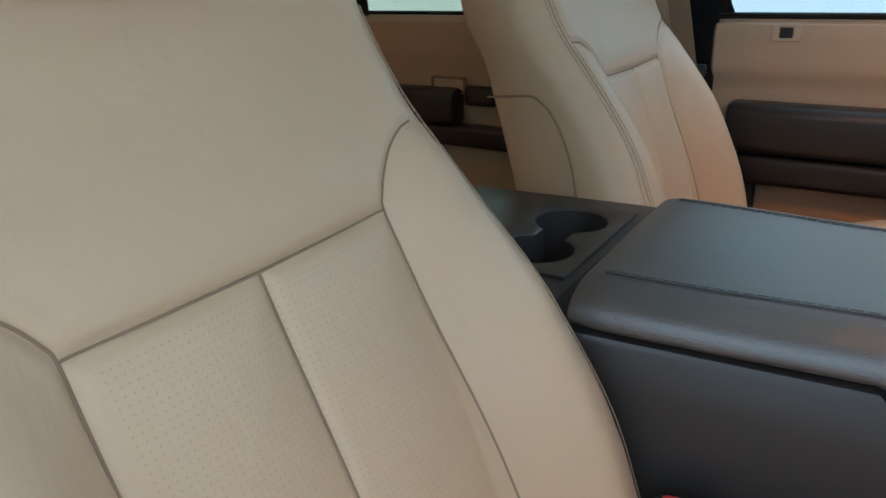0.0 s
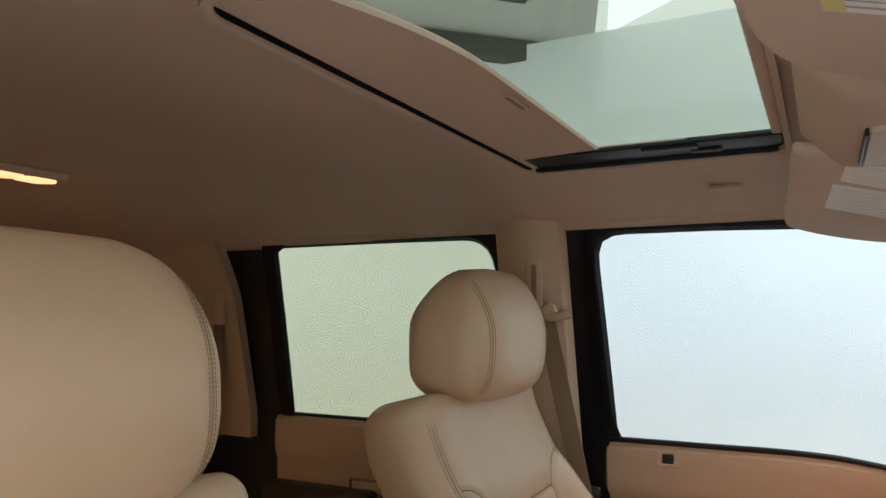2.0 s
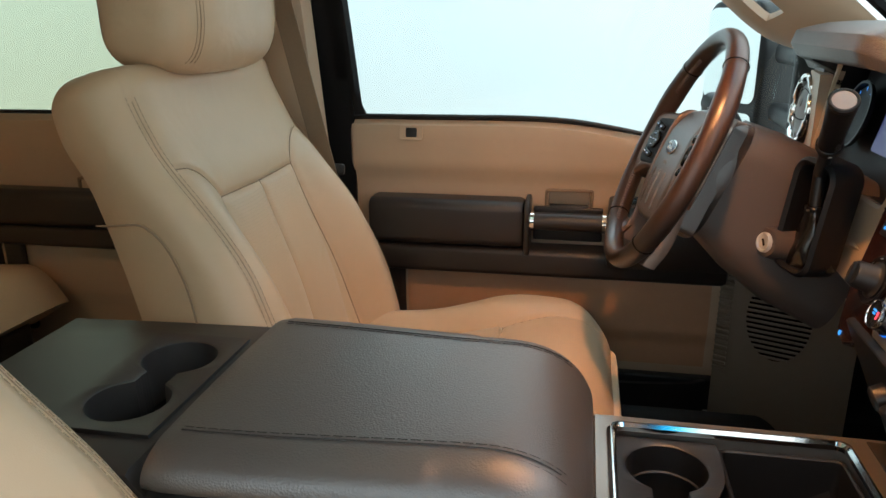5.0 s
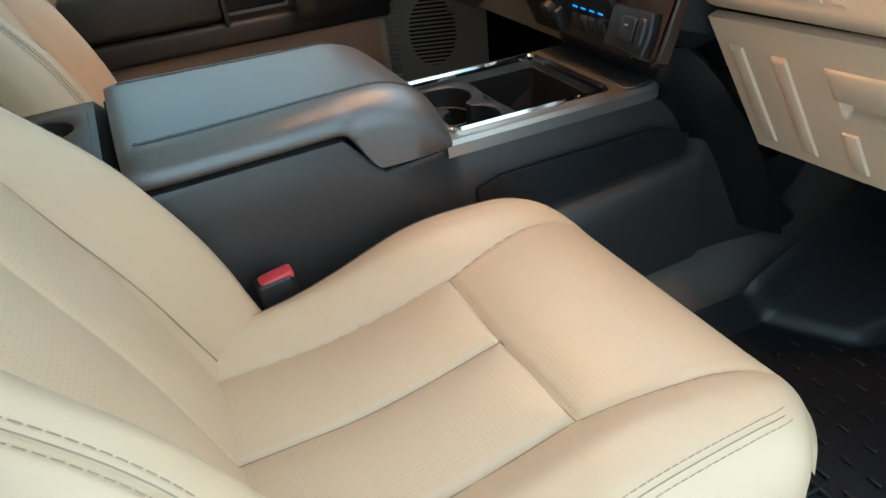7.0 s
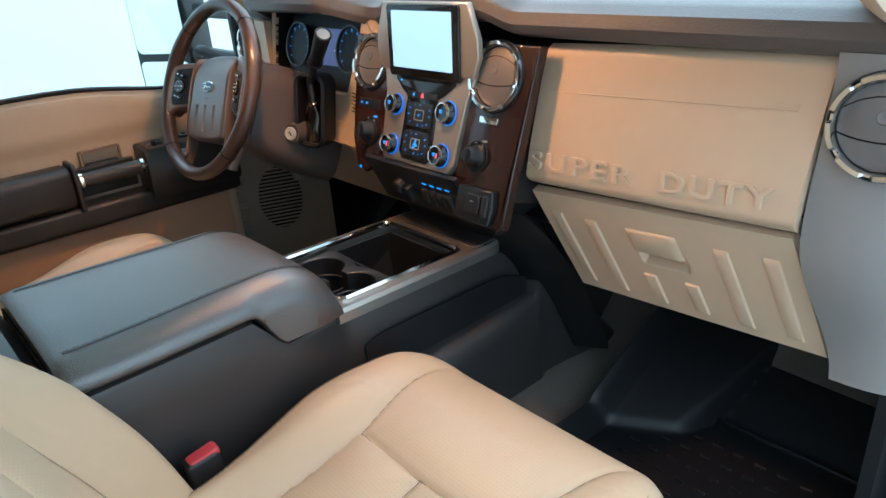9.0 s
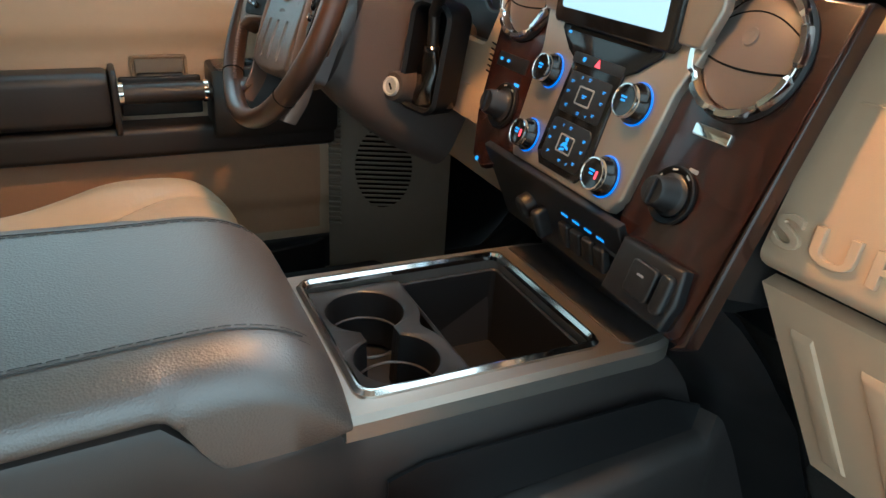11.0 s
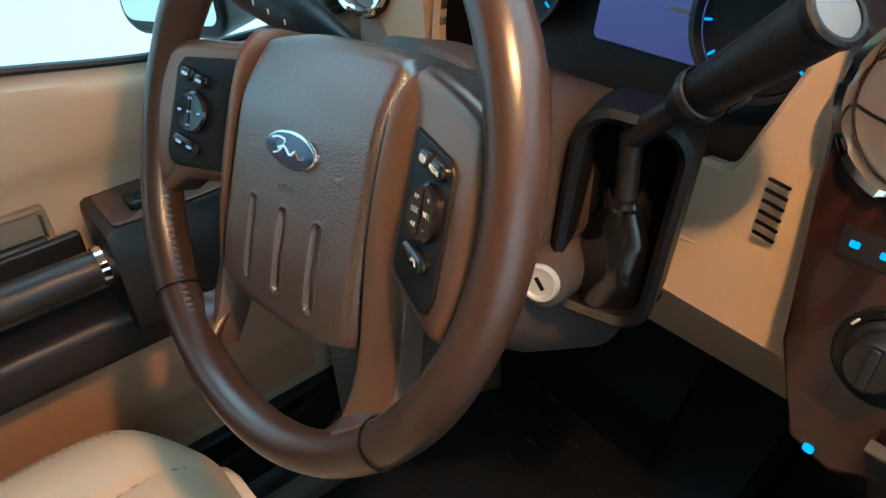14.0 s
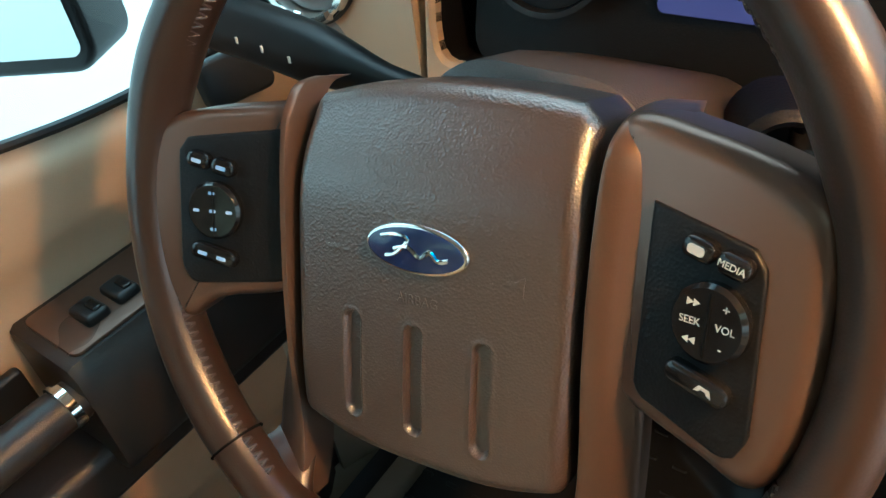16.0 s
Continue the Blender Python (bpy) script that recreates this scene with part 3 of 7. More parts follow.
def backrest_mesh():
    loops = []
    zs = lin(0.34, 0.900, 140)
    ss = [math.sin(math.pi / 2 * t) * 0.35 + t * 0.65 for t in lin(-1, 1, 151)]
    for z in zs:
        front = [back_point(s, z) for s in ss]
        w = back_half(z)
        back_y = back_front(z) - 0.165 + 0.02 * step(z, 0.80, 0.918)
        back = []
        for t in lin(1, -1, 41)[1:-1]:
            r = max(0.0, 1 - (1 - abs(t)) / 0.16) if abs(t) > 0.84 else 0.0
            yb = back_y + 0.055 * (1 - math.sqrt(max(0.0, 1 - r**2)))
            back.append((t * w * 0.95, yb, z))
        loops.append(front + back)
    # rounded crown
    flat = [(p[0], p[1]) for p in loops[-1]]
    flat = flat if area(flat) > 0 else None
    last = loops[-1]
    sgn = 1 if area([(p[0], p[1]) for p in last]) > 0 else -1
    for k in range(1, 10):
        a = radians(10 * k)
        r = 0.042
        ring = inset([(p[0], p[1]) for p in last], sgn * r * (1 - math.cos(a)))
        loops.append([(x, y, last[0][2] + r * math.sin(a)) for x, y in ring])
    cy = sum(p[1] for p in last) / len(last)
    end = loops[-1]
    for sc in (0.7, 0.4, 0.1):
        loops.append([(p[0] * sc, cy + (p[1] - cy) * sc, end[0][2] + 0.004 * (1 - sc)) for p in end])
    # the crown falls away to the rear
    fy = back_front(0.90)
    loops = [[(x, y, z - 0.24 * max(0.0, fy - y - 0.02) * step(z, 0.76, 0.90)) for x, y, z in lp] for lp in loops]
    return rings(loops)


def cushion_top(x, y):
    """Height of the seat cushion."""
    z = 0.394 + 0.052 * step(y, 0.05, 0.40)
    z += 0.030 * step(abs(x), 0.13, 0.21) * (1 - 0.75 * step(y, 0.22, 0.42))
    front = max(0.0, (y - 0.37) / 0.145)
    z -= 0.125 * (1 - math.sqrt(max(0.0, 1 - min(1, front) ** 2.4)))
    return z


CUSHION_SEAMS = [
    [(-0.142, 0.262), (0, 0.258), (0.142, 0.262)],
    [(0, 0.258), (0, -0.12)],
    [(-0.142, -0.12), (-0.140, 0.15), (-0.142, 0.262), (-0.165, 0.36), (-0.182, 0.47)],
    [(0.142, -0.12), (0.140, 0.15), (0.142, 0.262), (0.165, 0.36), (0.182, 0.47)],
]


def cushion_half(y, side=1):
    if side < 0:
        return 0.228 + 0.063 * step(y, -0.08, 0.30) - 0.05 * step(y, 0.38, 0.50) ** 2
    return 0.276 + 0.018 * math.sin(math.pi * min(1, max(0, (y + 0.12) / 0.6))) - 0.05 * step(y, 0.38, 0.50) ** 2


def cushion_point(s, y):
    w = cushion_half(y, s)
    x, a = s * w, abs(s)
    z = cushion_top(x, y)
    e = max(0.0, 1 - (1 - a) / 0.26) if a > 0.74 else 0.0
    z -= 0.075 * (1 - math.sqrt(max(0.0, 1 - e**2.5)))
    d = min(seg_dist((x, y), p, q) for line in CUSHION_SEAMS for p, q in zip(line, line[1:]))
    z -= 0.0055 * math.exp(-((d / 0.0045) ** 2)) + 0.0050 * math.exp(-((d / 0.026) ** 2))
    if abs(x) < 0.14 and y < 0.258:
        z += 0.004 * math.cos(math.pi * (abs(x) - 0.07) / 0.14) + 0.004
    return x, y, z


def cushion_mesh():
    loops = []
    ss = [math.sin(math.pi / 2 * t) * 0.35 + t * 0.65 for t in lin(-1, 1, 151)]
    for y in lin(-0.16, 0.38, 130) + [0.38 + 0.13 * math.sin(math.pi / 2 * k / 22) for k in range(1, 23)]:
        top = [cushion_point(s, y) for s in ss]
        w, v, low = cushion_half(y), cushion_half(y, -1), 0.262 + 0.02 * step(y, 0.35, 0.5)
        zt = top[0][2]
        under = [(w * 1.0, y, zt * 0.6 + low * 0.4), (w * 0.985, y, low + 0.012), (w * 0.95, y, low), (-v * 0.95, y, low), (-v * 0.985, y, low + 0.012), (-v, y, zt * 0.6 + low * 0.4)]
        loops.append(top + under)
    last = loops[-1]
    cz = sum(p[2] for p in last) / len(last)
    for sc, dy in ((0.94, 0.008), (0.8, 0.013), (0.4, 0.015)):
        loops.append([(p[0] * (0.5 + 0.5 * sc), p[1] + dy, cz + (p[2] - cz) * sc) for p in last])
    return rings(loops)


def headrest_mesh():
    loops = []
    n = 64
    zs = lin(-1, 1, 44)
    for t in zs:
        z = 1.046 + 0.125 * t
        k = max(0.0, 1 - abs(t) ** (3.2 if t > 0 else 5.0)) ** 0.36
        hw = (0.177 - 0.014 * max(0, t)) * (0.06 + 0.94 * k)
        front, rear = -0.222 - 0.03 * step(t, 0.0, 1.0) - 0.01 * step(-t, 0.2, 1), -0.410 + 0.048 * step(t, 0.1, 1.0) + 0.008 * step(-t, 0.5, 1.0)
        cy, hd = (front + rear) / 2, (front - rear) / 2 * (0.06 + 0.94 * k)
        loop = []
        for j in range(n):
            a = 2 * math.pi * j / n
            c, s = math.cos(a), math.sin(a)
            p = 3.7
            r = (abs(c) ** p + abs(s) ** p) ** (-1 / p)
            x = hw * r * c
            groove = 0.004 * math.exp(-(((abs(x) - 0.136) / 0.005) ** 2)) if s > 0 else 0
            loop.append((x, cy + hd * r * s - groove, z))
        loops.append(loop)
    return rings(loops)


def stitches(points, r=0.0011, dash=3, gap=1):
    """A broken line of thread along points."""
    bm = bmesh.new()
    i = 0
    while i + dash < len(points):
        tube(points[i:i + dash + 1], r, 5, bm=bm)
        i += dash + gap
    return bm


def dense(points, gap=0.002):
    out = [Vector(points[0])]
    for a, b in zip(points, points[1:]):
        a, b = Vector(a), Vector(b)
        k = max(1, int((b - a).length / gap))
        out += [a.lerp(b, (i + 1) / k) for i in range(k)]
    return out


def seat(name, x, label):
    s = thing(name, (0, 0, 0.05), label, "car seat", "front seats")
    part("backrest", backrest_mesh(), BACK_LEATHER, s, smooth=60, local=False)
    part("cushion", cushion_mesh(), SEAT_LEATHER, s, smooth=60)
    hr = part("headrest", headrest_mesh(), LEATHER, s, smooth=60)
    for sx in (-0.065, 0.065):
        part("headrest_post", tube([(sx, -0.325, 0.95), (sx, -0.315, 1.02)], 0.007, 12), CHROME, s, "chrome headrest post")
        part("post_sleeve", turned([(0.014, 0), (0.014, 0.008), (0.010, 0.010)], 16, Matrix.Translation((sx, -0.325, 0.988))), BLACK, s)
    # sewn seams lie in their grooves
    bm = bmesh.new()
    for line in BACK_SEAMS:
        pts = []
        for p in dense([(*q, 0) for q in line], 0.008):
            px, py, pz = back_point(p[0] / back_half(p[1]), p[1], True)
            pts.append((px, py + 0.0010, pz))
        tube(pts, 0.0012, 5, bm=bm)
    part("back_seam", bm, SEAM, s)
    bm = bmesh.new()
    for line in CUSHION_SEAMS:
        pts = [cushion_point(p[0] / cushion_half(p[1], p[0]), p[1]) for p in dense([(*q, 0) for q in line], 0.008)]
        tube(pts, 0.0012, 5, bm=bm)
    part("cushion_seam", bm, SEAM, s)
    # twin-needle stitching along the edges
    for side in (-1, 1):
        bm = bmesh.new()
        for off in (0.0, 0.018, 0.036):
            pts = [Vector(back_point(side * (0.905 - off * 1.1), z, False)) + Vector((side * 0.0004, 0.0004, 0)) for z in lin(0.40, 0.897, 260)]
            if off == 0.018:
                tube(pts[::4], 0.0006, 5, bm=bm)
            else:
                join(bm, stitches(pts, 0.0005))
        part("edge_stitching", bm, THREAD, s)
    for side in (-1, 1):
        bm = bmesh.new()
        for off in (0.0, 0.018, 0.036):
            pts = [Vector(cushion_point(side * (0.90 - off * 1.1), y)) + Vector((0, 0, 0.0005)) for y in lin(-0.1, 0.42, 240)]
            if off == 0.018:
                tube(pts[::4], 0.0006, 5, bm=bm)
            else:
                join(bm, stitches(pts, 0.0005))
        part("cushion_stitching", bm, THREAD, s)
    # headrest stitching
    for side in (-1, 1):
        bm = bmesh.new()
        for xo in (0.130, 0.136, 0.142):
            pts = []
            for t in lin(-0.80, 0.90, 150):
                z = 1.046 + 0.125 * t
                k = max(0.0, 1 - abs(t) ** (3.2 if t > 0 else 5.0)) ** 0.36
                hw = (0.177 - 0.014 * max(0, t)) * (0.06 + 0.94 * k)
                front, rear = -0.222 - 0.03 * step(t, 0.0, 1.0) - 0.01 * step(-t, 0.2, 1), -0.410 + 0.048 * step(t, 0.1, 1.0) + 0.008 * step(-t, 0.5, 1.0)
                cy, hd = (front + rear) / 2, (front - rear) / 2 * (0.06 + 0.94 * k)
                if hw * 0.95 < xo:
                    continue
                xx = xo
                yy = cy + hd * max(0.0, 1 - (xx / hw) ** 3.7) ** (1 / 3.7) + 0.0006
                pts.append((side * xx, yy - 0.0004, z))
            if xo == 0.136:
                tube(pts[::3], 0.0006, 5, bm=bm)
            else:
                join(bm, stitches(pts, 0.0006, 2, 1))
        part("headrest_stitching", bm, SEAM, hr)
    # plastic shields and rails
    for side in (-1, 1):
        outline = [(-0.20, 0.07), (0.40, 0.07), (0.475, 0.12), (0.49, 0.20), (0.478, 0.275), (0.44, 0.315), (0.30, 0.318), (0.02, 0.312), (-0.12, 0.35), (-0.22, 0.33)]
        ol = [tuple(p[:2]) for p in curve([(*p, 0) for p in outline], 5, True)]
        m = Matrix(((0, 0, side, side * 0.262), (1, 0, 0, 0), (0, 1, 0, 0), (0, 0, 0, 1)))
        sh = part("side_shield", slab(ol, 0.034, m, 0.012), DARKGREY, s, "dark grey plastic side shield")
        if side > 0:
            for (yy, zz, w, h) in ((0.318, 0.226, 0.085, 0.026), (0.228, 0.230, 0.026, 0.030)):
                part("seat_switch", slab(rrect(w, h, 0.011), 0.016, m @ pose(yy, zz, 0.032, 0, 0, 14 if w > 0.05 else 0), 0.005), BLACK, sh, "black power seat switch")
        part("seat_rail", box((side * 0.19, 0.10, 0.075), (0.05, 0.62, 0.05), 0.006), BLACK, s, "black steel seat rail")
        for yy in (-0.16, 0.36):
            part("rail_foot", box((side * 0.19, yy, 0.042), (0.07, 0.05, 0.03), 0.006), BLACK, s)
    part("seat_pan", box((0, 0.14, 0.215), (0.47, 0.56, 0.11), 0.02), BLACK, s)
    # sewn panel on the backrest's flank
    for side in (-1, 1):
        pts = []
        for dy, zz in ((-0.160, 0.712), (-0.125, 0.716), (-0.085, 0.720), (-0.066, 0.712), (-0.048, 0.696), (-0.028, 0.665), (-0.008, 0.62), (0.010, 0.55), (0.022, 0.48), (0.030, 0.42)):
            yy = -0.198 + dy
            rel = (yy - back_front(zz) + 0.165) / 0.165
            pts.append((side * back_half(zz) * (0.955 + 0.045 * step(rel, 0.0, 0.45)), yy, zz))
        part("flank_seam", tube(curve(pts, 6), 0.0018, 6), SEAM, s)
    s.matrix_basis = Matrix.Translation((x, 0, 0.05))
    return s


passenger_seat = seat("car_seat", SEAT_X, "tan leather front passenger seat with stitched bolsters")
driver_seat = copy_thing(passenger_seat, Matrix.Translation((-SEAT_X - 0.004, 0, 0.05)))
BACK_PARTS = ("backrest", "back_seam", "edge_stitching", "flank_seam", "headrest", "headrest_post", "post_sleeve")
for piece in driver_seat.children:
    kind_of = piece.name.split(".")[0]
    if kind_of in BACK_PARTS[:4]:
        piece.location.y -= 0.010
        piece.location.z += 0.008
    if kind_of in ("cushion", "cushion_seam", "cushion_stitching", "side_shield", "seat_pan"):
        piece.scale.y = 0.86
        piece.location.y -= 0.034
        piece.location.x -= 0.012
# the passenger's backrest stands further forward and leans back a little more
passenger_seat.matrix_basis = Matrix.Translation((SEAT_X + 0.016, 0, 0.05))
tip = Matrix.Translation((0, 0.038, -0.012)) @ Matrix.Translation((0, -0.21, 0.68)) @ pose(0, 0, 0, 5, 0, 0) @ Matrix.Translation((0, 0.21, -0.68))
for piece in passenger_seat.children:
    if piece.name.split(".")[0] in BACK_PARTS:
        piece.matrix_basis = tip @ piece.matrix_basis
driver_seat["label"] = "tan leather driver's seat with stitched bolsters"

# ---------------- centre console ----------------
console = thing("centre_console", (0, 0.1, 0.05), "dark brown plastic centre console with a padded armrest", "console")


def console_body():
    loops = []
    for y, top, hw, dep, half in (
        (-0.42, 0.50, 0.170, 0, 0.10), (-0.415, 0.56, 0.178, 0, 0.10), (-0.40, 0.585, 0.182, 0, 0.10), (-0.225, 0.590, 0.183, 0, 0.115), (-0.224, 0.590, 0.183, 0.10, 0.115), (-0.108, 0.592, 0.184, 0.10, 0.115),
        (-0.107, 0.592, 0.184, 0, 0.115), (-0.09, 0.592, 0.184, 0, 0.10), (-0.072, 0.570, 0.184, 0, 0.10), (0.20, 0.570, 0.184, 0, 0.10), (0.255, 0.508, 0.180, 0, 0.10), (0.352, 0.508, 0.171, 0, 0.10),
        (0.356, 0.496, 0.168, 0, 0.112), (0.383, 0.496, 0.167, 0, 0.112), (0.384, 0.496, 0.167, 0.11, 0.112), (0.654, 0.496, 0.156, 0.11, 0.112), (0.655, 0.496, 0.156, 0, 0.112), (0.73, 0.496, 0.152, 0, 0.10),
        (0.78, 0.47, 0.150, 0, 0.10), (0.86, 0.40, 0.148, 0, 0.10), (1.0, 0.30, 0.15, 0, 0.10), (1.2, 0.25, 0.15, 0, 0.10)):
        r = 0.012
        hw -= 0.020 * step(y, -0.05, 0.27) + 0.006 * step(y, 0.2, 0.40)
        half = min(half, hw - 0.024)
        prof = [(hw + 0.02, 0.04), (hw + 0.004, 0.30), (hw, top - 0.06), (hw, top - r), (hw - 0.3 * r, top - 0.3 * r), (hw - r, top), (half + 0.002, top), (half - 0.002, top - dep)]
        loops.append([(x, y, z) for x, z in prof] + [(-x, y, z) for x, z in reversed(prof)])
    return rings(loops)


part("console_body", console_body(), CONSOLE, console, smooth=35)


def lid_mesh():
    """Padded lid: a flat top with full rounded sides, dropping to a lip at its front."""
    loops = []
    ys = [-0.07, -0.066, -0.05] + lin(-0.03, 0.17, 8) + lin(0.18, 0.27, 12) + [0.27 + 0.088 * math.sin(math.pi / 2 * k / 14) for k in range(1, 15)]
    for y in ys:
        low = 0.577 - 0.063 * step(y, 0.198, 0.25)
        top = 0.624 - 0.006 * math.cos(3 * y)
        f = max(0.0, (y - 0.24) / 0.118)
        top -= 0.085 * (1 - math.sqrt(max(0.0, 1 - min(1, f) ** 2.4)))
        b = max(0.0, (-0.05 - y) / 0.02)
        top -= 0.005 * b**2
        hw = 0.190 - 0.018 * step(y, -0.05, 0.27) - 0.003 * b - 0.010 * f**3
        prof = []
        for k in range(0, 13):
            a = radians(90 * k / 12)
            drop = min(0.046, max(0.006, top - low - 0.008))
            prof.append((hw - 0.055 * (1 - math.cos(a)), top - drop + drop * math.sin(a)))
        d = 0.0
        prof = [(hw - 0.006, low), (hw - 0.001, low + 0.004)] + prof
        mid = [(x, top + 0.002 * (1 - (x / 0.13) ** 2)) for x in lin(hw - 0.073, 0.073 - hw, 13)]
        loop = [(x, y, z) for x, z in prof] + [(x, y, z) for x, z in mid] + [(-x, y, z) for x, z in reversed(prof)]
        loops.append(loop)
    return rings(loops)


lid = part("armrest_lid", lid_mesh(), LID, console, "dark grained vinyl armrest lid", smooth=50)


def lid_top(y):
    f = max(0.0, (y - 0.24) / 0.118)
    return 0.624 - 0.006 * math.cos(3 * y) - 0.085 * (1 - math.sqrt(max(0.0, 1 - min(1, f) ** 2.4)))


for sx in (-1, 1):
    bm = bmesh.new()
    for off in (-0.006, 0, 0.006):
        pts = [(sx * (0.138 - 0.018 * step(y, -0.05, 0.27) + off), y, lid_top(y) + 0.0008 - (0.002 if off > 0 else 0)) for y in lin(-0.050, 0.33, 150)]
        if off == 0:
            tube(pts[::3], 0.0008, 5, bm=bm)
        else:
            join(bm, stitches(pts, 0.00045, 4, 1))
    part("lid_stitching", bm, CONSOLE, lid)
part("lid_gap", box((0, -0.073, 0.590), (0.27, 0.004, 0.018), 0.001), DEEP, console)

# rear cup holders behind the lid
tops = thing("rear_cup_tray", (0, -0.25, 0.59), "dark plastic rear cup holder tray of the console", "cup holder")


def cup_plate(y0, z, half_x, ahead, behind, a, r, neck, dip=0.0):
    """A plate with two round wells that open into one another, and their sleeves."""
    n, hole, outer = 140, [], []
    for k in range(n):
        t = 2 * math.pi * k / n
        c, s = math.cos(t), math.sin(t)
        d = 0.0
        for q in lin(0.002, 0.14, 277):
            x, y = q * c, q * s
            if min(math.hypot(x - a, y), math.hypot(x + a, y)) < r or (abs(x) < a and abs(y) < neck):
                d = q
            else:
                break
        hole.append((d * c, y0 + d * s))
        q = min(half_x / max(abs(c), 1e-6), (ahead if s > 0 else behind) / max(abs(s), 1e-6))
        if s > 0:
            q *= 1 - dip * math.exp(-((c * 2.6) ** 2))
        outer.append((q * c, y0 + q * s))
    return rings([[(*p, z - 0.006) for p in outer], [(*p, z) for p in outer], [(*p, z) for p in inset(hole, -0.0025)], [(*p, z - 0.002) for p in hole], [(p[0], p[1], z - 0.075) for p in inset(hole, 0.003)]], caps=False)


part("cup_insert", cup_plate(-0.166, 0.5965, 0.122, 0.066, 0.066, 0.056, 0.047, 0.02), CONSOLE, tops)
part("cup_floor", box((0, -0.166, 0.512), (0.21, 0.10, 0.004), 0), RUBBER, tops)

# front tray: satin frame, chrome ring, two cups and a bin
tray = thing("front_tray", (0, 0.55, 0.49), "satin silver console tray with chrome ring and two cup holders", "console tray")
def align(a, b):
    """Turns the outline b so that its points face those of a."""
    k = min(range(len(b)), key=lambda i: (b[i][0] - a[0][0]) ** 2 + (b[i][1] - a[0][1]) ** 2)
    return b[k:] + b[:k]


o = even([(0.148, 0.356), (0.148, 0.40), (0.144, 0.72), (0.136, 0.745), (0.110, 0.752), (-0.110, 0.752), (-0.136, 0.745), (-0.144, 0.72), (-0.148, 0.40), (-0.148, 0.356)], 120)
i_ = align(o, even([(x, y + 0.519) for x, y in rrect(0.236, 0.276, 0.014, 6)], 120))
part("tray_frame", frame_of(o, i_, 0.024, Matrix.Translation((0, 0, 0.493)), edge=0.006), TRAY, tray)
part("front_strip", slab([(-0.130, 0.682), (0.124, 0.682), (0.132, 0.694), (0.124, 0.742), (-0.124, 0.742)], 0.003, Matrix.Translation((0, 0, 0.5165)), 0.001), CONSOLE, tray, "dark strip before the tray")
co = [(x, y + 0.519) for x, y in rrect(0.246, 0.286, 0.018, 8)]
ci = [(x, y + 0.519) for x, y in rrect(0.226, 0.266, 0.012, 8)]
part("chrome_ring", frame_of(co, ci, 0.010, Matrix.Translation((0, 0, 0.5135)), edge=0.004), CHROME, tray)
part("cup_insert", cup_plate(0.444, 0.5075, 0.1115, 0.064, 0.058, 0.052, 0.0465, 0.020, 0.22), BLACK, tray, "dark grey moulded cup insert")
part("cup_floor", box((0, 0.444, 0.425), (0.21, 0.10, 0.004), 0), RUBBER, tray)
for cx in (-0.052, 0.052):
    part("cup_ring", turned([(0.0448, 0), (0.0462, 0.002), (0.0448, 0.004), (0.0432, 0.002), (0.0448, 0)], 40, Matrix.Translation((cx, 0.444, 0.468)), caps=False), CONSOLE, tray)
bo2, bi2 = rrect(0.2238, 0.146, 0.010, 6), rrect(0.214, 0.136, 0.008, 6)
part("bin_liner", frame_of(bo2, bi2, 0.112, Matrix.Translation((0, 0.5815, 0.390)), edge=0.002), BLACK, tray, "black bin wall")
part("bin_floor", box((0, 0.575, 0.388), (0.215, 0.15, 0.004), 0), RUBBER, tray, "ribbed black rubber bin mat")

# lower sides: a moulded ledge, above it a black plate for a long cubby's shade
for sgn in (-1, 1):
    loops = []
    for y, top, out in ((0.30, 0.350, 0.190), (0.36, 0.354, 0.190), (0.60, 0.368, 0.184), (0.800, 0.380, 0.178), (0.806, 0.383, 0.177), (0.826, 0.416, 0.168), (0.86, 0.405, 0.168), (0.92, 0.34, 0.174), (1.02, 0.24, 0.185), (1.10, 0.15, 0.195)):
        ledge = [(0.12, 0.04), (out + 0.012, 0.04), (out + 0.004, top - 0.05), (out, top - 0.018), (out - 0.008, top - 0.005), (out - 0.022, top), (0.12, top)]
        loops.append([(sgn * x, y, z) for x, z in ledge])
    part("side_ledge", rings(loops), CONSOLE, console, "dark moulded side ledge")
    part("cubby_shade", slab([(0.40, 0.362), (0.80, 0.378), (0.805, 0.415), (0.74, 0.442), (0.44, 0.442), (0.40, 0.43)], 0.004, Matrix(((0, 0, sgn, sgn * 0.1435), (1, 0, 0, 0), (0, 1, 0, 0), (0, 0, 0, 1))), 0), BLACK, console)

# ---------------- dashboard ----------------
dash = thing("dashboard", (0, 0.95, 0.6), "two-tone dashboard with dark top, tan panels and wood", "dashboard")


def stack_y(z):
    """The centre stack's face leans away as it rises."""
    return 0.684 + 0.32 * (z - 0.702)


SN = Vector((0, -1, 0.32)).normalized()


def on_stack(x, z, off=0.0):
    return Vector((x, stack_y(z) - 0.005, z - 0.009)) + SN * off


def stack_pose(x, z, off=0.0):
    return facing(on_stack(x, z, off), SN)


def stack_plate(outline, depth, off=0.0, edge=0.003):
    """A plate on the centre stack; its outline in x and true height z."""
    k = SN.length and math.sqrt(1 + 0.32**2)
    return slab([(x, (z - 0.76) * k) for x, z in outline], depth, stack_pose(0, 0.76, off), edge)


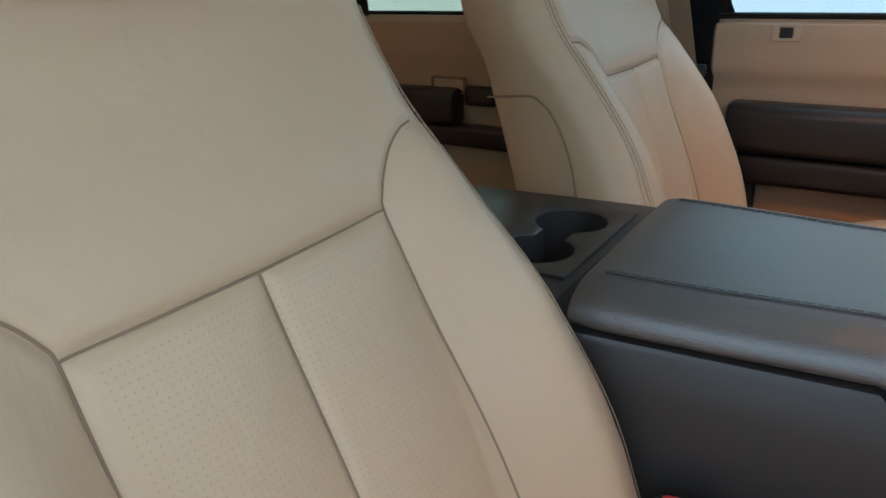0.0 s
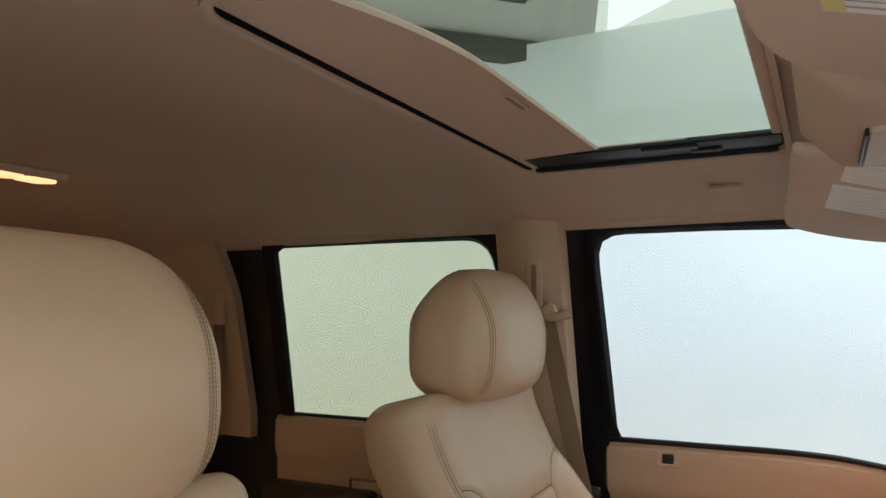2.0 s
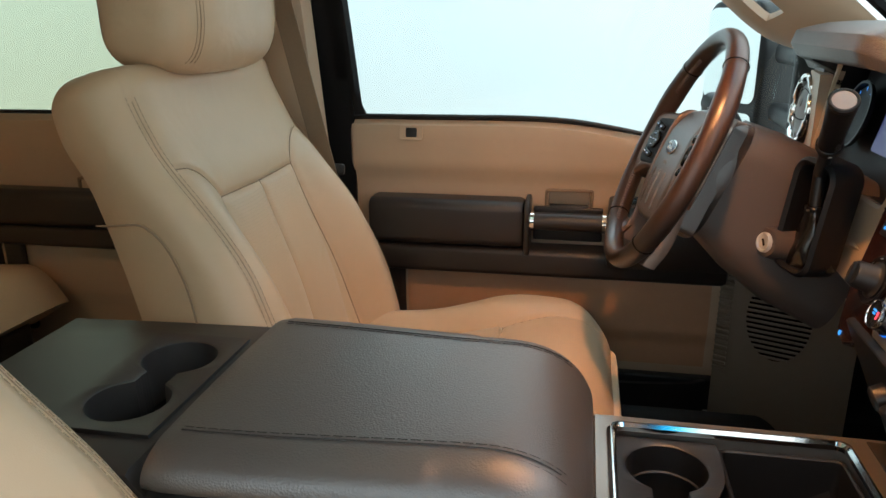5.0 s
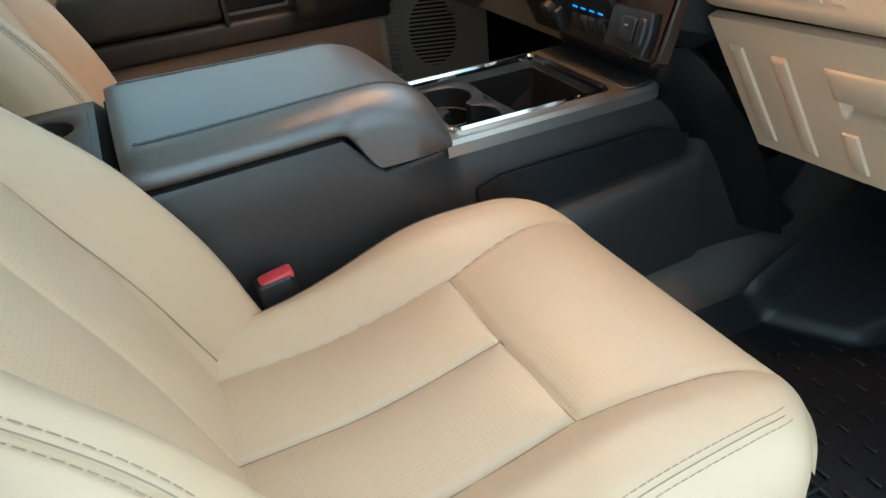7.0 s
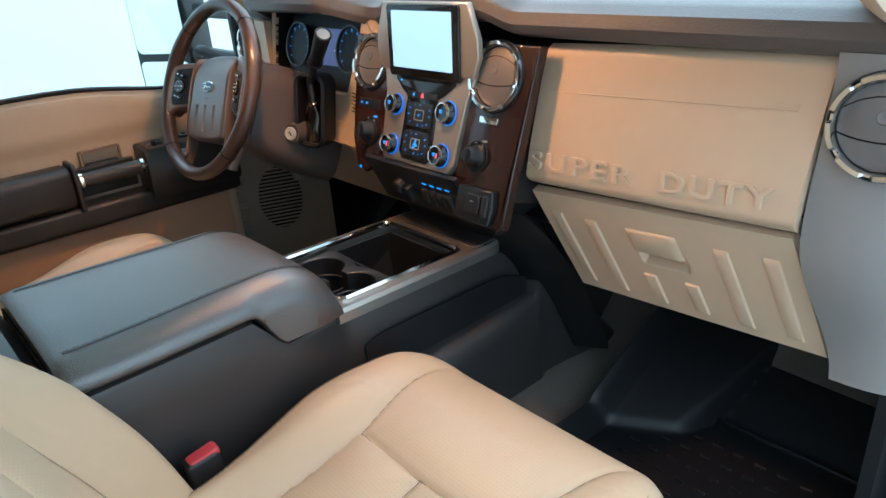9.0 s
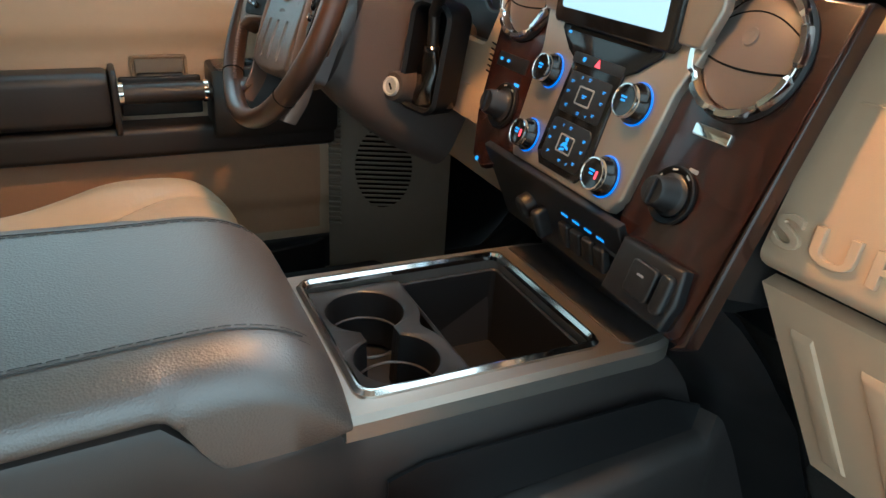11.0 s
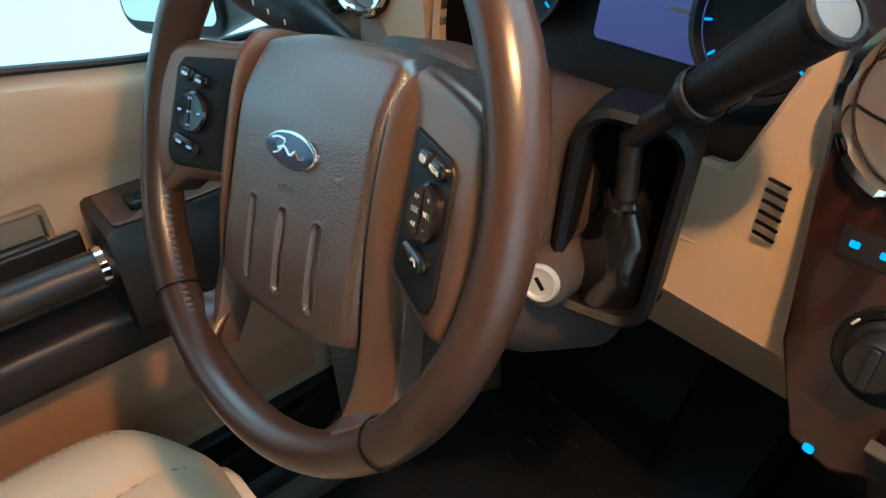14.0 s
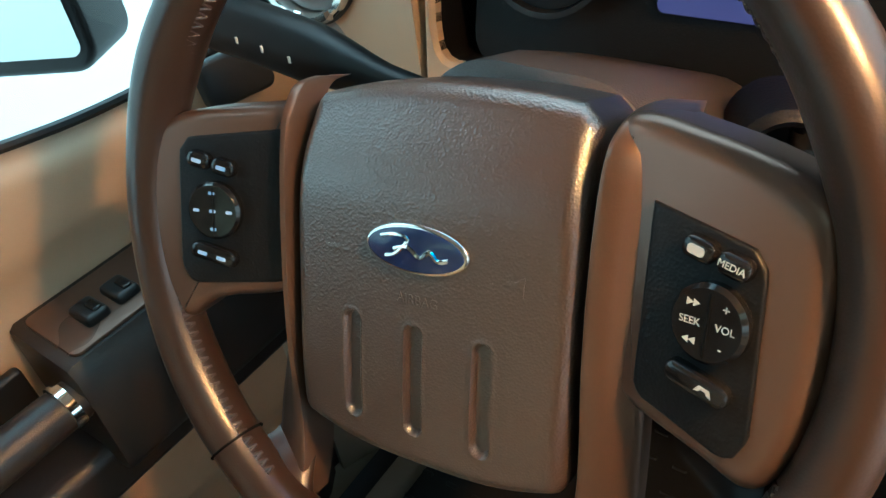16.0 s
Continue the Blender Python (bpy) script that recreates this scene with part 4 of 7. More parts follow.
# top pad: runs from the lip over the gauges to the windscreen
def dash_top(u, v):
    """u across, v from the lip's underside forward."""
    prof = [(0.775, 0.905), (0.752, 0.912), (0.742, 0.930), (0.748, 0.950), (0.775, 0.962), (0.85, 0.972), (1.0, 0.968), (1.15, 0.945), (1.30, 0.905)]
    i = min(int(v), len(prof) - 2)
    t = v - i
    y = prof[i][0] + (prof[i + 1][0] - prof[i][0]) * t
    z = prof[i][1] + (prof[i + 1][1] - prof[i][1]) * t
    hood = step(-u, 0.23, 0.30) * (1 - step(-u, 0.62, 0.70))
    y -= 0.085 * hood * (1 - step(v, 3.0, 6.0))
    z += 0.035 * hood * (1 - step(v, 4.0, 7.0))
    mid = 1 - step(abs(u), 0.13, 0.20)
    z += 0.025 * mid * (1 - step(v, 4.5, 7)) 
    y -= 0.02 * mid * (1 - step(v, 3.0, 6.0))
    return (u, y + 0.03 * (abs(u) / 0.85) ** 3 * (v > 5), z)


part("top_pad", sheet(dash_top, lin(-0.85, 0.85, 110), lin(0, 8, 41), 0.012), DASHTOP, dash, "dark brown grained top pad", smooth=45)

# body behind the panels
part("dash_core", box((0, 0.98, 0.72), (1.70, 0.34, 0.36), 0.02), BLACK, dash)

# passenger side: padded upper panel and glovebox
def upper_panel(u, v):
    x = 0.239 + 0.475 * u + 0.012 * v
    z = 0.656 + 0.022 * u + (0.240 - 0.005 * u) * v
    y = 0.716 + 0.058 * v**1.3
    edge = max(0.0, 1 - v / 0.11)
    y += 0.030 * edge**2.2
    e2 = max(0.0, 1 - (1 - v) / 0.05)
    y += 0.010 * e2**2
    return (x, y, z)


us, vs = lin(0, 1, 40), lin(0, 1, 40)
panel = part("upper_panel", sheet(upper_panel, us, vs, 0.02), TRIM, dash, "tan padded passenger dash panel with raised lettering")


def panel_pose(u, v):
    p, a, b = (Vector(upper_panel(*q)) for q in ((u, v), (u + 0.01, v), (u, v + 0.01)))
    n = (a - p).cross(b - p).normalized()
    if n.y > 0:
        n = -n
    return p, n


for text, u, wide in (("SUPER", 0.240, 0.217), ("DUTY", 0.752, 0.172)):
    p, n = panel_pose(u, 0.20)
    raw = words(text, 0.042, 0.0030, Matrix(), spacing=1.22, bevel=0.0009)
    xs = [q.co.x for q in raw.verts]
    mid, k = (max(xs) + min(xs)) / 2, wide / (max(xs) - min(xs))
    raw.transform(facing(p + n * 0.0012, n) @ pose(0, 0, 0, 0, 0, 2.4) @ Matrix.Diagonal((k, 1, 1, 1)) @ Matrix.Translation((-mid, 0, 0)))
    part("raised_lettering", raw, TRIM, panel)
line = [Vector(upper_panel(u, 0.69)) + Vector((0, -0.0005, 0)) for u in lin(0.05, 0.93, 30)]
part("airbag_seam", tube(line, 0.0014, 6), TRIM, panel)
p, n = panel_pose(0.90, 0.715)
part("airbag_text", words("AIRBAG", 0.0095, 0.0006, facing(p + n * 0.0003, n)), TRIM, panel)


def glovebox_face(u, v, off=0.0):
    xl, xr = 0.238 + 0.063 * (1 - v), 0.709 + 0.041 * (1 - v)
    x = xl + (xr - xl) * u
    z = 0.453 + 0.022 * u + (0.191 + 0.006 * u) * v
    y = 0.735 + 0.065 * (1 - v)
    if off == 0.0:
        off = -0.013 * step(u, 0.398, 0.412) * (1 - step(u, 0.580, 0.594)) * step(v, 0.462, 0.490) * (1 - step(v, 0.60, 0.62))
    return Vector((x, y, z)) + Vector((0, -0.93, -0.36)).normalized() * off


glovebox = part("glovebox_door", sheet(lambda u, v: glovebox_face(u, v), lin(0, 1, 140), lin(0, 1, 64), 0.018), TRIM, dash, "tan glovebox door with raised ribs")


def raised(u0, u1, v0, v1, h, lean=0.0):
    """A rib on the glovebox door."""
    loops = []
    for k, (dd, hh) in enumerate(((0.0, -0.001), (0.10, h * 0.8), (0.2, h))):
        du, dv = (u1 - u0) * dd * 0.8, (v1 - v0) * dd * 0.35
        quad = [(u0 + du, v0 + dv), (u1 - du, v0 + dv), (u1 - du, v1 - dv), (u0 + du, v1 - dv)]
        loop = []
        for a, b in zip(quad, quad[1:] + quad[:1]):
            for t in lin(0, 1, 6)[:-1]:
                uu, vv = a[0] + (b[0] - a[0]) * t, a[1] + (b[1] - a[1]) * t
                loop.append(glovebox_face(uu + lean * (1 - vv), vv, hh))
        loops.append(loop)
    return rings(loops)


for u0, v0, v1 in ((0.047, 0.08, 0.82), (0.203, 0.07, 0.80), (0.718, 0.07, 0.78), (0.886, 0.08, 0.80)):
    part("rib", raised(u0, u0 + 0.055, v0, v1, 0.0042), TRIM, glovebox)
for u0, v0, v1 in ((0.377, 0.07, 0.355), (0.550, 0.08, 0.365)):
    part("rib", raised(u0, u0 + 0.055, v0, v1, 0.0042), TRIM, glovebox)
part("latch_handle", raised(0.378, 0.590, 0.585, 0.795, 0.005), TRIM, glovebox, "tan glovebox latch flap")

# right end: grey side panel with its round vent
def end_panel(u, v, sgn=1):
    z = 0.450 + 0.465 * v
    y = 0.728 + 0.02 * step(v, 0.3, 1.0) + 0.06 * (1 - step(v, 0.0, 0.5))
    x0 = 0.720 + 0.040 * (1 - step(v, 0.0, 0.5)) + 0.012 * step(v, 0.5, 1.0)
    x = x0 + (0.885 - x0) * u
    return (sgn * x, y + 0.05 * u**3, z)


part("end_panel", sheet(lambda u, v: end_panel(u, v), lin(0, 1, 14), lin(0, 1, 24), 0.02), GREY, dash, "grey painted end panel")
part("end_panel", sheet(lambda u, v: end_panel(u, v, -1), lin(0, 1, 14), lin(0, 1, 24), -0.02), GREY, dash, "grey painted end panel")


def vent(m, r=0.062, group=dash):
    """A round vent: notched chrome ring, ball and flap."""
    v = part("air_vent", turned([(r * 0.99, -0.012), (r * 1.06, 0.0), (r * 1.02, 0.004), (r * 0.9, -0.010)], 48, m, caps=False), BLACK, group, "round vent with notched chrome ring")
    loops = []
    for k in range(96):
        a = 2 * math.pi * k / 96
        notch = 1.0 if (k % 12) < 9 else 0.0
        ri, ro, h = r * 0.88, r * (0.985 + 0.045 * notch), 0.008 + 0.003 * notch
        c, s = math.cos(a), math.sin(a)
        loops.append([m @ Vector((q * c, q * s, z)) for q, z in ((ri, -0.008), (ri, h * 0.7), (ri * 1.03, h), (ro * 0.97, h), (ro, h * 0.6), (ro, -0.008))])
    part("chrome_ring", rings(loops, ring_closed=True), CHROME, v, "notched chrome ring", smooth=30)
    dome = [(r * 0.87, -0.014)] + [(r * 0.87 * math.sin(radians(a)), -0.004 + 0.012 * math.cos(radians(a))) for a in range(90, -1, -10)]
    part("flap", turned(dome, 40, m), FLAP, v, "brown grey vent flap")
    part("flap_gap", tube([m @ Vector((x, -0.18 * r - 0.10 * r * (1 - (x / (0.8 * r)) ** 2), -0.004 + 0.012 * math.sqrt(max(0.0, 1 - (x * x + (0.18 * r + 0.10 * r * (1 - (x / (0.8 * r)) ** 2)) ** 2) / (0.87 * r) ** 2)))) for x in lin(-0.82 * r, 0.82 * r, 24)], 0.0011, 6), DEEP, v)
    part("flap_gap", tube([m @ Vector((x, 0.30 * r + 0.28 * r * (1 - (x / (0.8 * r)) ** 2), -0.004 + 0.012 * math.sqrt(max(0.0, 1 - (x * x + (0.30 * r + 0.28 * r * (1 - (x / (0.8 * r)) ** 2)) ** 2) / (0.87 * r) ** 2)))) for x in lin(-0.80 * r, 0.80 * r, 24)], 0.0008, 6), DEEP, v)
    part("thumb_dimple", turned([(0.009, 0.0), (0.008, 0.002), (0.004, 0.001), (0.0, 0.0005)], 20, m @ pose(0.0, 0.20 * r, 0.0068, -8, 0, 0)), FLAP, v)
    return v


vent(facing((0.796, 0.741, 0.834), (0.06, -1, 0.10)), 0.062)
vent(facing((-0.800, 0.741, 0.836), (-0.05, -1, 0.10)), 0.066)

# centre stack
part("stack_body", stack_plate([(-0.225, 0.905), (-0.215, 0.70), (-0.17, 0.655), (0.20, 0.625), (0.235, 0.65), (0.24, 0.905)], 0.10, -0.104, 0.0), BLACK, dash)
for sgn in (-1, 1):
    if sgn > 0:
        ol = [(0.106, 0.672), (0.126, 0.650), (0.136, 0.612), (0.150, 0.603), (0.236, 0.600), (0.247, 0.612), (0.250, 0.69), (0.262, 0.905), (0.128, 0.905), (0.106, 0.80)]
    else:
        ol = [(-0.106, 0.672), (-0.124, 0.655), (-0.175, 0.632), (-0.205, 0.640), (-0.232, 0.695), (-0.268, 0.905), (-0.128, 0.905), (-0.106, 0.80)]
    wood_panel = part("wood_panel", stack_plate(ol, 0.012, -0.006, 0.004), WOOD, dash, "dark glossy wood veneer panel")
    vent(stack_pose(0.176 if sgn > 0 else -0.198, 0.851, 0.008), 0.060 if sgn > 0 else 0.056)
silver_l = [(-0.098, 0.672), (0.098, 0.672), (0.112, 0.690), (0.120, 0.80), (0.138, 0.852), (-0.138, 0.852), (-0.120, 0.80), (-0.112, 0.690)]
faceplate = part("silver_fascia", stack_plate(silver_l, 0.016, 0.002, 0.004), SILVER, dash, "satin silver centre fascia")
SCR = facing((0, 0.716, 0.896), (0, -1, 0.06))
part("screen_surround", slab([(-0.134, -0.058), (0.134, -0.058), (0.150, -0.020), (0.148, 0.010), (0.124, 0.072), (-0.124, 0.072), (-0.148, 0.010), (-0.150, -0.020)], 0.012, SCR, 0.004), SILVER, dash, "satin silver screen surround")
black_l = [(-0.036, 0.680), (0.036, 0.680), (0.049, 0.694), (0.047, 0.740), (0.045, 0.798), (0.062, 0.806), (0.088, 0.826), (0.088, 0.838), (-0.088, 0.838), (-0.088, 0.826), (-0.062, 0.806), (-0.045, 0.798), (-0.047, 0.740), (-0.049, 0.694)]
keys = part("button_field", stack_plate(black_l, 0.004, 0.0175, 0.0015), GLOSS, faceplate, "black button field")
scr_l = [(-0.099, -0.068), (0.099, -0.068), (0.104, -0.062), (0.106, 0.062), (0.101, 0.068), (-0.101, 0.068), (-0.106, 0.062), (-0.104, -0.062)]
screen = part("screen_bezel", slab(scr_l, 0.012, SCR @ pose(0, 0, 0.006), 0.004), GLOSS, dash, "black screen bezel")
part("screen", slab(rrect(0.176, 0.106, 0.003, 3), 0.002, SCR @ pose(0, 0.003, 0.0172), 0.0005), SCREEN, screen, "lit white display")
part("disc_slot", stack_plate([(-0.070, 0.826), (0.070, 0.826), (0.070, 0.830), (-0.070, 0.830)], 0.001, 0.022, 0), DEEP, keys)

for x, z, r, hot in ((-0.079, 0.778, 0.0185, 0), (0.079, 0.778, 0.020, 0), (-0.077, 0.702, 0.0185, 1), (0.077, 0.702, 0.020, 1)):
    m = stack_pose(x, z, 0.018)
    k = part("control_knob", turned([(r * 1.06, 0), (r * 1.06, 0.005), (r * 0.96, 0.007), (r * 0.86, 0.0175), (r * 0.80, 0.0190), (r * 0.60, 0.0183), (0.0, 0.0183)], 40, m), GLOSS, faceplate, "black knob with blue lit ring")
    part("lit_ring", turned([(r * 1.08, 0.0005), (r * 1.14, 0.0015), (r * 1.09, 0.0035), (r * 1.06, 0.002), (r * 1.08, 0.0005)], 48, m, caps=False), GLOW_BLUE, k, "thin blue lit ring")
    part("chrome_cap", turned([(r * 0.885, 0.0150), (r * 0.90, 0.0175), (r * 0.87, 0.0198), (r * 0.80, 0.0200), (r * 0.78, 0.0190)], 40, m, caps=False), CHROME, k, "chrome knob rim")
    for q, w in ((0.0022, 0.0085), (-0.0014, 0.0065)):
        part("knob_mark", slab(rrect(w, 0.0022, 0.0008, 3), 0.0006, m @ pose(-0.002, 0.001 + q, 0.0185), 0), GLOW_CYAN, k)
    if hot:
        part("hot_mark", slab(rrect(0.0028, 0.009, 0.0012), 0.0006, m @ pose(0.0065, 0, 0.0185), 0), GLOW_RED, k)

for cz in (0.765, 0.712):
    ro = rrect(0.028, 0.021, 0.002, 3)
    part("button_frame", frame_of(ro, inset(ro, 0.002), 0.0012, stack_pose(0, cz, 0.0222), edge=0.0003), SILVER, keys)
    for gx, gz, w, h in ((0, 0, 0.013, 0.004), (-0.032, 0.012, 0.008, 0.003), (0.032, 0.012, 0.008, 0.003), (-0.034, 0, 0.008, 0.003), (0.034, 0, 0.008, 0.003), (-0.028, -0.015, 0.007, 0.003), (0, 0.019, 0.008, 0.003), (0.028, -0.015, 0.007, 0.003), (0, -0.019, 0.008, 0.003), (-0.016, 0.019, 0.004, 0.003), (0.016, -0.019, 0.004, 0.003)):
        for q in (-1, 1):
            part("key_mark", slab(rrect(w * (0.62 if q > 0 else 0.40), h * 0.34, 0.0004, 2), 0.0004, stack_pose(gx * 0.92 - (0 if q > 0 else w * 0.08), cz + gz * 0.95 + q * h * 0.28, 0.0228), 0), GLOW_CYAN, keys)
for gx, gz, w, h, tilt in ((0.001, 0.006, 0.005, 0.005, 0), (-0.002, 0.0, 0.011, 0.003, 35), (0.003, -0.002, 0.010, 0.003, -20), (-0.003, -0.006, 0.009, 0.003, 15)):
    part("climate_mark", slab(rrect(w, h, 0.001, 3), 0.0004, stack_pose(gx, 0.712 + gz, 0.0228) @ pose(0, 0, 0, 0, 0, tilt), 0), GLOW_CYAN, keys)
part("hazard_key", slab(rrect(0.092, 0.012, 0.002, 3), 0.0022, stack_pose(0, 0.801, 0.0205), 0.0008), BLACK, keys, "black hazard key")
part("key_mark", slab(rrect(0.005, 0.005, 0.001, 2), 0.0004, stack_pose(-0.024, 0.801, 0.0228), 0), GLOW_CYAN, keys)
part("hazard_mark", slab([(-0.005, -0.004), (0.005, -0.004), (0, 0.005)], 0.0004, stack_pose(0.002, 0.801, 0.0228), 0), GLOW_RED, keys, "red hazard triangle")
part("key_mark", slab(rrect(0.006, 0.003, 0.001, 2), 0.0004, stack_pose(-0.070, 0.824, 0.0216), 0), GLOW_CYAN, keys)
part("key_pad", slab(rrect(0.076, 0.046, 0.004, 4), 0.0022, stack_pose(0, 0.765, 0.0205), 0.0008), BLACK, keys, "black square key pad")
part("key_pad", slab(rrect(0.076, 0.050, 0.008, 4), 0.0022, stack_pose(0, 0.712, 0.0205), 0.0008), BLACK, keys, "black square key pad")

# lower switch row and power outlets
LN = Vector((0, -1, -0.42)).normalized()


def low_pose(x, z, off=0.0):
    """The lower switch panel falls back towards its foot."""
    return facing(Vector((x, 0.645 + 0.42 * (0.672 - z), z - 0.007)) + LN * off, LN)


row = part("switch_panel", slab([(-0.16, 0.052), (0.128, 0.052), (0.134, -0.02), (0.130, -0.055), (-0.15, -0.055)], 0.010, low_pose(0, 0.622, -0.010), 0.003), BLACK, dash, "black lower switch panel")
for i in range(4):
    x = 0.021 + 0.023 * i
    part("rocker_switch", slab(rrect(0.019, 0.030, 0.003), 0.010, low_pose(x, 0.616, 0.000) @ pose(0, 0, 0, -10, 0, 0), 0.003), BLACK, row)
    for q in (-1, 0, 1):
        part("switch_mark", slab(rrect(0.0036, 0.0034, 0.0005, 2), 0.0005, low_pose(x + 0.0045 * q, 0.640, 0.0005), 0), GLOW_CYAN, row)
part("brake_dial", turned([(0.016, 0), (0.015, 0.014), (0.012, 0.016), (0, 0.016)], 24, low_pose(-0.062, 0.622, 0.0)), BLACK, row)
part("lever", slab(rrect(0.014, 0.04, 0.005), 0.018, low_pose(-0.030, 0.612, 0.0), 0.005), BLACK, row)
part("outlet_block", slab([(-0.055, -0.030), (0.036, -0.030), (0.042, 0.0), (0.036, 0.032), (-0.052, 0.030)], 0.014, stack_pose(0.188, 0.634, 0.005), 0.005), BLACK, row, "black outlet block")
part("outlet_cover", slab(rrect(0.036, 0.036, 0.006), 0.007, stack_pose(0.184, 0.636, 0.018), 0.003), BLACK, row, "black power outlet cover")
part("outlet_mark", slab(rrect(0.009, 0.0022, 0.001, 2), 0.0005, stack_pose(0.184, 0.641, 0.0252), 0), PAPERINK, row)
part("outlet_cover", slab(rrect(0.016, 0.040, 0.006), 0.010, stack_pose(0.214, 0.636, 0.016), 0.004), BLACK, row, "black power outlet cover")

# badge and drive knob on the wood
part("badge", slab(rrect(0.045, 0.012, 0.002), 0.003, stack_pose(0.176, 0.778, 0.007), 0.001), CHROME, dash, "small brushed metal badge")
for sgn, kz, kr in ((1, 0.715, 0.0165), (-1, 0.716, 0.0175)):
    m = stack_pose(0.161 if sgn > 0 else -0.173, kz, 0.006)
    dk = part("rotary_switch", turned([(kr * 1.3, 0), (kr * 1.3, 0.004), (kr * 1.1, 0.006), (kr, 0.008), (kr * 0.92, 0.026), (kr * 0.8, 0.029)], 36, m), BLACK, dash, "black rotary switch")
    part("switch_bezel", turned([(kr * 1.75, 0.0), (kr * 1.75, 0.003), (kr * 1.66, 0.0045), (kr * 1.35, 0.002), (kr * 1.30, 0.0)], 40, m, caps=False), GRIP, dk, "black bezel ring")
    for a in (60, 105, 150):
        part("switch_mark", slab(rrect(0.0062, 0.0016, 0.0005, 2), 0.0004, m @ pose(kr * 1.5 * math.cos(radians(a)), kr * 1.5 * math.sin(radians(a)), 0.0036, 0, 0, a + 90), 0), LEGEND, dk)
    part("pointer", box((0, 0, 0.030), (0.006, kr * 1.5, 0.006), 0.001, m), BLACK, dk)
    part("switch_mark", slab(rrect(0.012, 0.004, 0.001, 2), 0.0005, m @ pose(0.012, kr * 1.75, 0.0), 0), GLOW_CYAN if sgn < 0 else PAPERINK, dk)
part("key_strip", stack_plate([(-0.224, 0.760), (-0.150, 0.760), (-0.150, 0.778), (-0.224, 0.778)], 0.003, 0.005, 0.001), BLACK, dash)
for gx in (-0.214, -0.196):
    part("key_mark", slab(rrect(0.0060, 0.0042, 0.0012, 3), 0.0004, stack_pose(gx, 0.769, 0.0083), 0), GLOW_CYAN, dash)
part("key_mark", slab(rrect(0.007, 0.006, 0.002, 2), 0.0006, stack_pose(-0.190, 0.640, 0.0063), 0), GLOW_CYAN, dash)
part("wood_lip", stack_plate([(0.263, 0.905), (0.270, 0.905), (0.258, 0.69), (0.254, 0.606), (0.238, 0.595), (0.248, 0.612), (0.251, 0.69)], 0.02, -0.008, 0.004), WOOD, dash, "dark veneer edge")

# driver's side: tan surround, gauges, knee panel
cluster = thing("instrument_cluster", (-0.46, 0.78, 0.82), "dark instrument cluster with violet lit gauges behind the wheel", "instrument cluster")
CN = Vector((0, -1, 0.25)).normalized()


def cl_pose(x, z, y=0.735, off=0.0):
    return facing(Vector((x, y, z)) + CN * off, CN)


SUR = facing((-0.445, 0.729, 0.822), (0, -1, 0.158))
so = even([(-0.215, -0.165), (0.238, -0.182), (0.242, 0.10), (0.220, 0.125), (-0.19, 0.125), (-0.215, 0.10)], 144)
hole = [tuple(p[:2]) for p in curve([(-0.200, -0.052, 0), (-0.150, -0.058, 0), (0.0, -0.0585, 0), (0.110, -0.059, 0), (0.126, -0.0575, 0), (0.132, -0.052, 0), (0.138, -0.037, 0), (0.156, 0.012, 0), (0.176, 0.070, 0), (0.182, 0.105, 0), (0.160, 0.120, 0), (-0.170, 0.120, 0), (-0.196, 0.105, 0), (-0.203, 0.03, 0)], 6, True)]
si = align(so, even(hole, 144))
part("gauge_surround", frame_of(so, si, 0.012, SUR @ Matrix.Translation((0, 0, -0.012)), edge=0.004), TRIM, cluster, "tan gauge surround")
part("gauge_face", slab(rrect(0.37, 0.22, 0.03), 0.004, cl_pose(-0.445, 0.855, 0.778), 0), GRIP, cluster, "dark gauge face")
hoodp = hole
mm = SUR
part("gauge_hood", rings([[mm @ Vector((*p, -0.004)) for p in hoodp], [mm @ Vector((*p, -0.068)) for p in hoodp]], caps=False), GRIP, cluster)
for gx, gr in ((-0.115, 0.052), (0.115, 0.052)):
    part("gauge_ring", turned([(gr, 0), (gr * 1.05, 0.008), (gr * 0.97, 0.008), (gr * 0.94, 0)], 48, cl_pose(-0.445 + gx, 0.855, 0.758), caps=False), BLACK, cluster)
    part("gauge_dial", turned([(gr * 0.92, 0.0), (0.0, 0.001)], 40, cl_pose(-0.445 + gx, 0.855, 0.758)), GRIP, cluster)
    for k in range(9):
        a = radians(220 - 32 * k)
        part("gauge_tick", slab(rrect(0.006, 0.0018, 0.0005, 2), 0.0006, cl_pose(-0.445 + gx, 0.855, 0.757) @ pose(gr * 0.82 * math.cos(a), gr * 0.82 * math.sin(a), 0.001, 0, 0, math.degrees(a)), 0), GLOW_CYAN, cluster)
part("centre_display", slab(rrect(0.125, 0.085, 0.006), 0.002, cl_pose(-0.415, 0.853, 0.770, 0.003), 0), GLOW_VIOLET, cluster, "violet lit centre display")
part("display_row", slab(rrect(0.04, 0.006, 0.002), 0.001, cl_pose(-0.420, 0.832, 0.769, 0.006), 0), GLOW_CYAN, cluster)
for gx, gz, w in ((-0.452, 0.876, 0.022), (-0.432, 0.876, 0.014), (-0.402, 0.846, 0.020), (-0.402, 0.838, 0.026)):
    part("display_row", slab(rrect(w, 0.0030, 0.0008, 2), 0.001, cl_pose(gx, gz, 0.769, 0.006), 0), PAPERINK, cluster)
# tan filler between gauges and stack, with slots
for k in range(6):
    part("slot", box((0, 0, 0), (0.017, 0.003, 0.0022), 0.001, Matrix.Translation((-0.277, 0.7092 + 0.00132 * k, 0.7300 + 0.0078 * k)) @ pose(0, 0, 0, 0, 8, 0)), DEEP, dash)


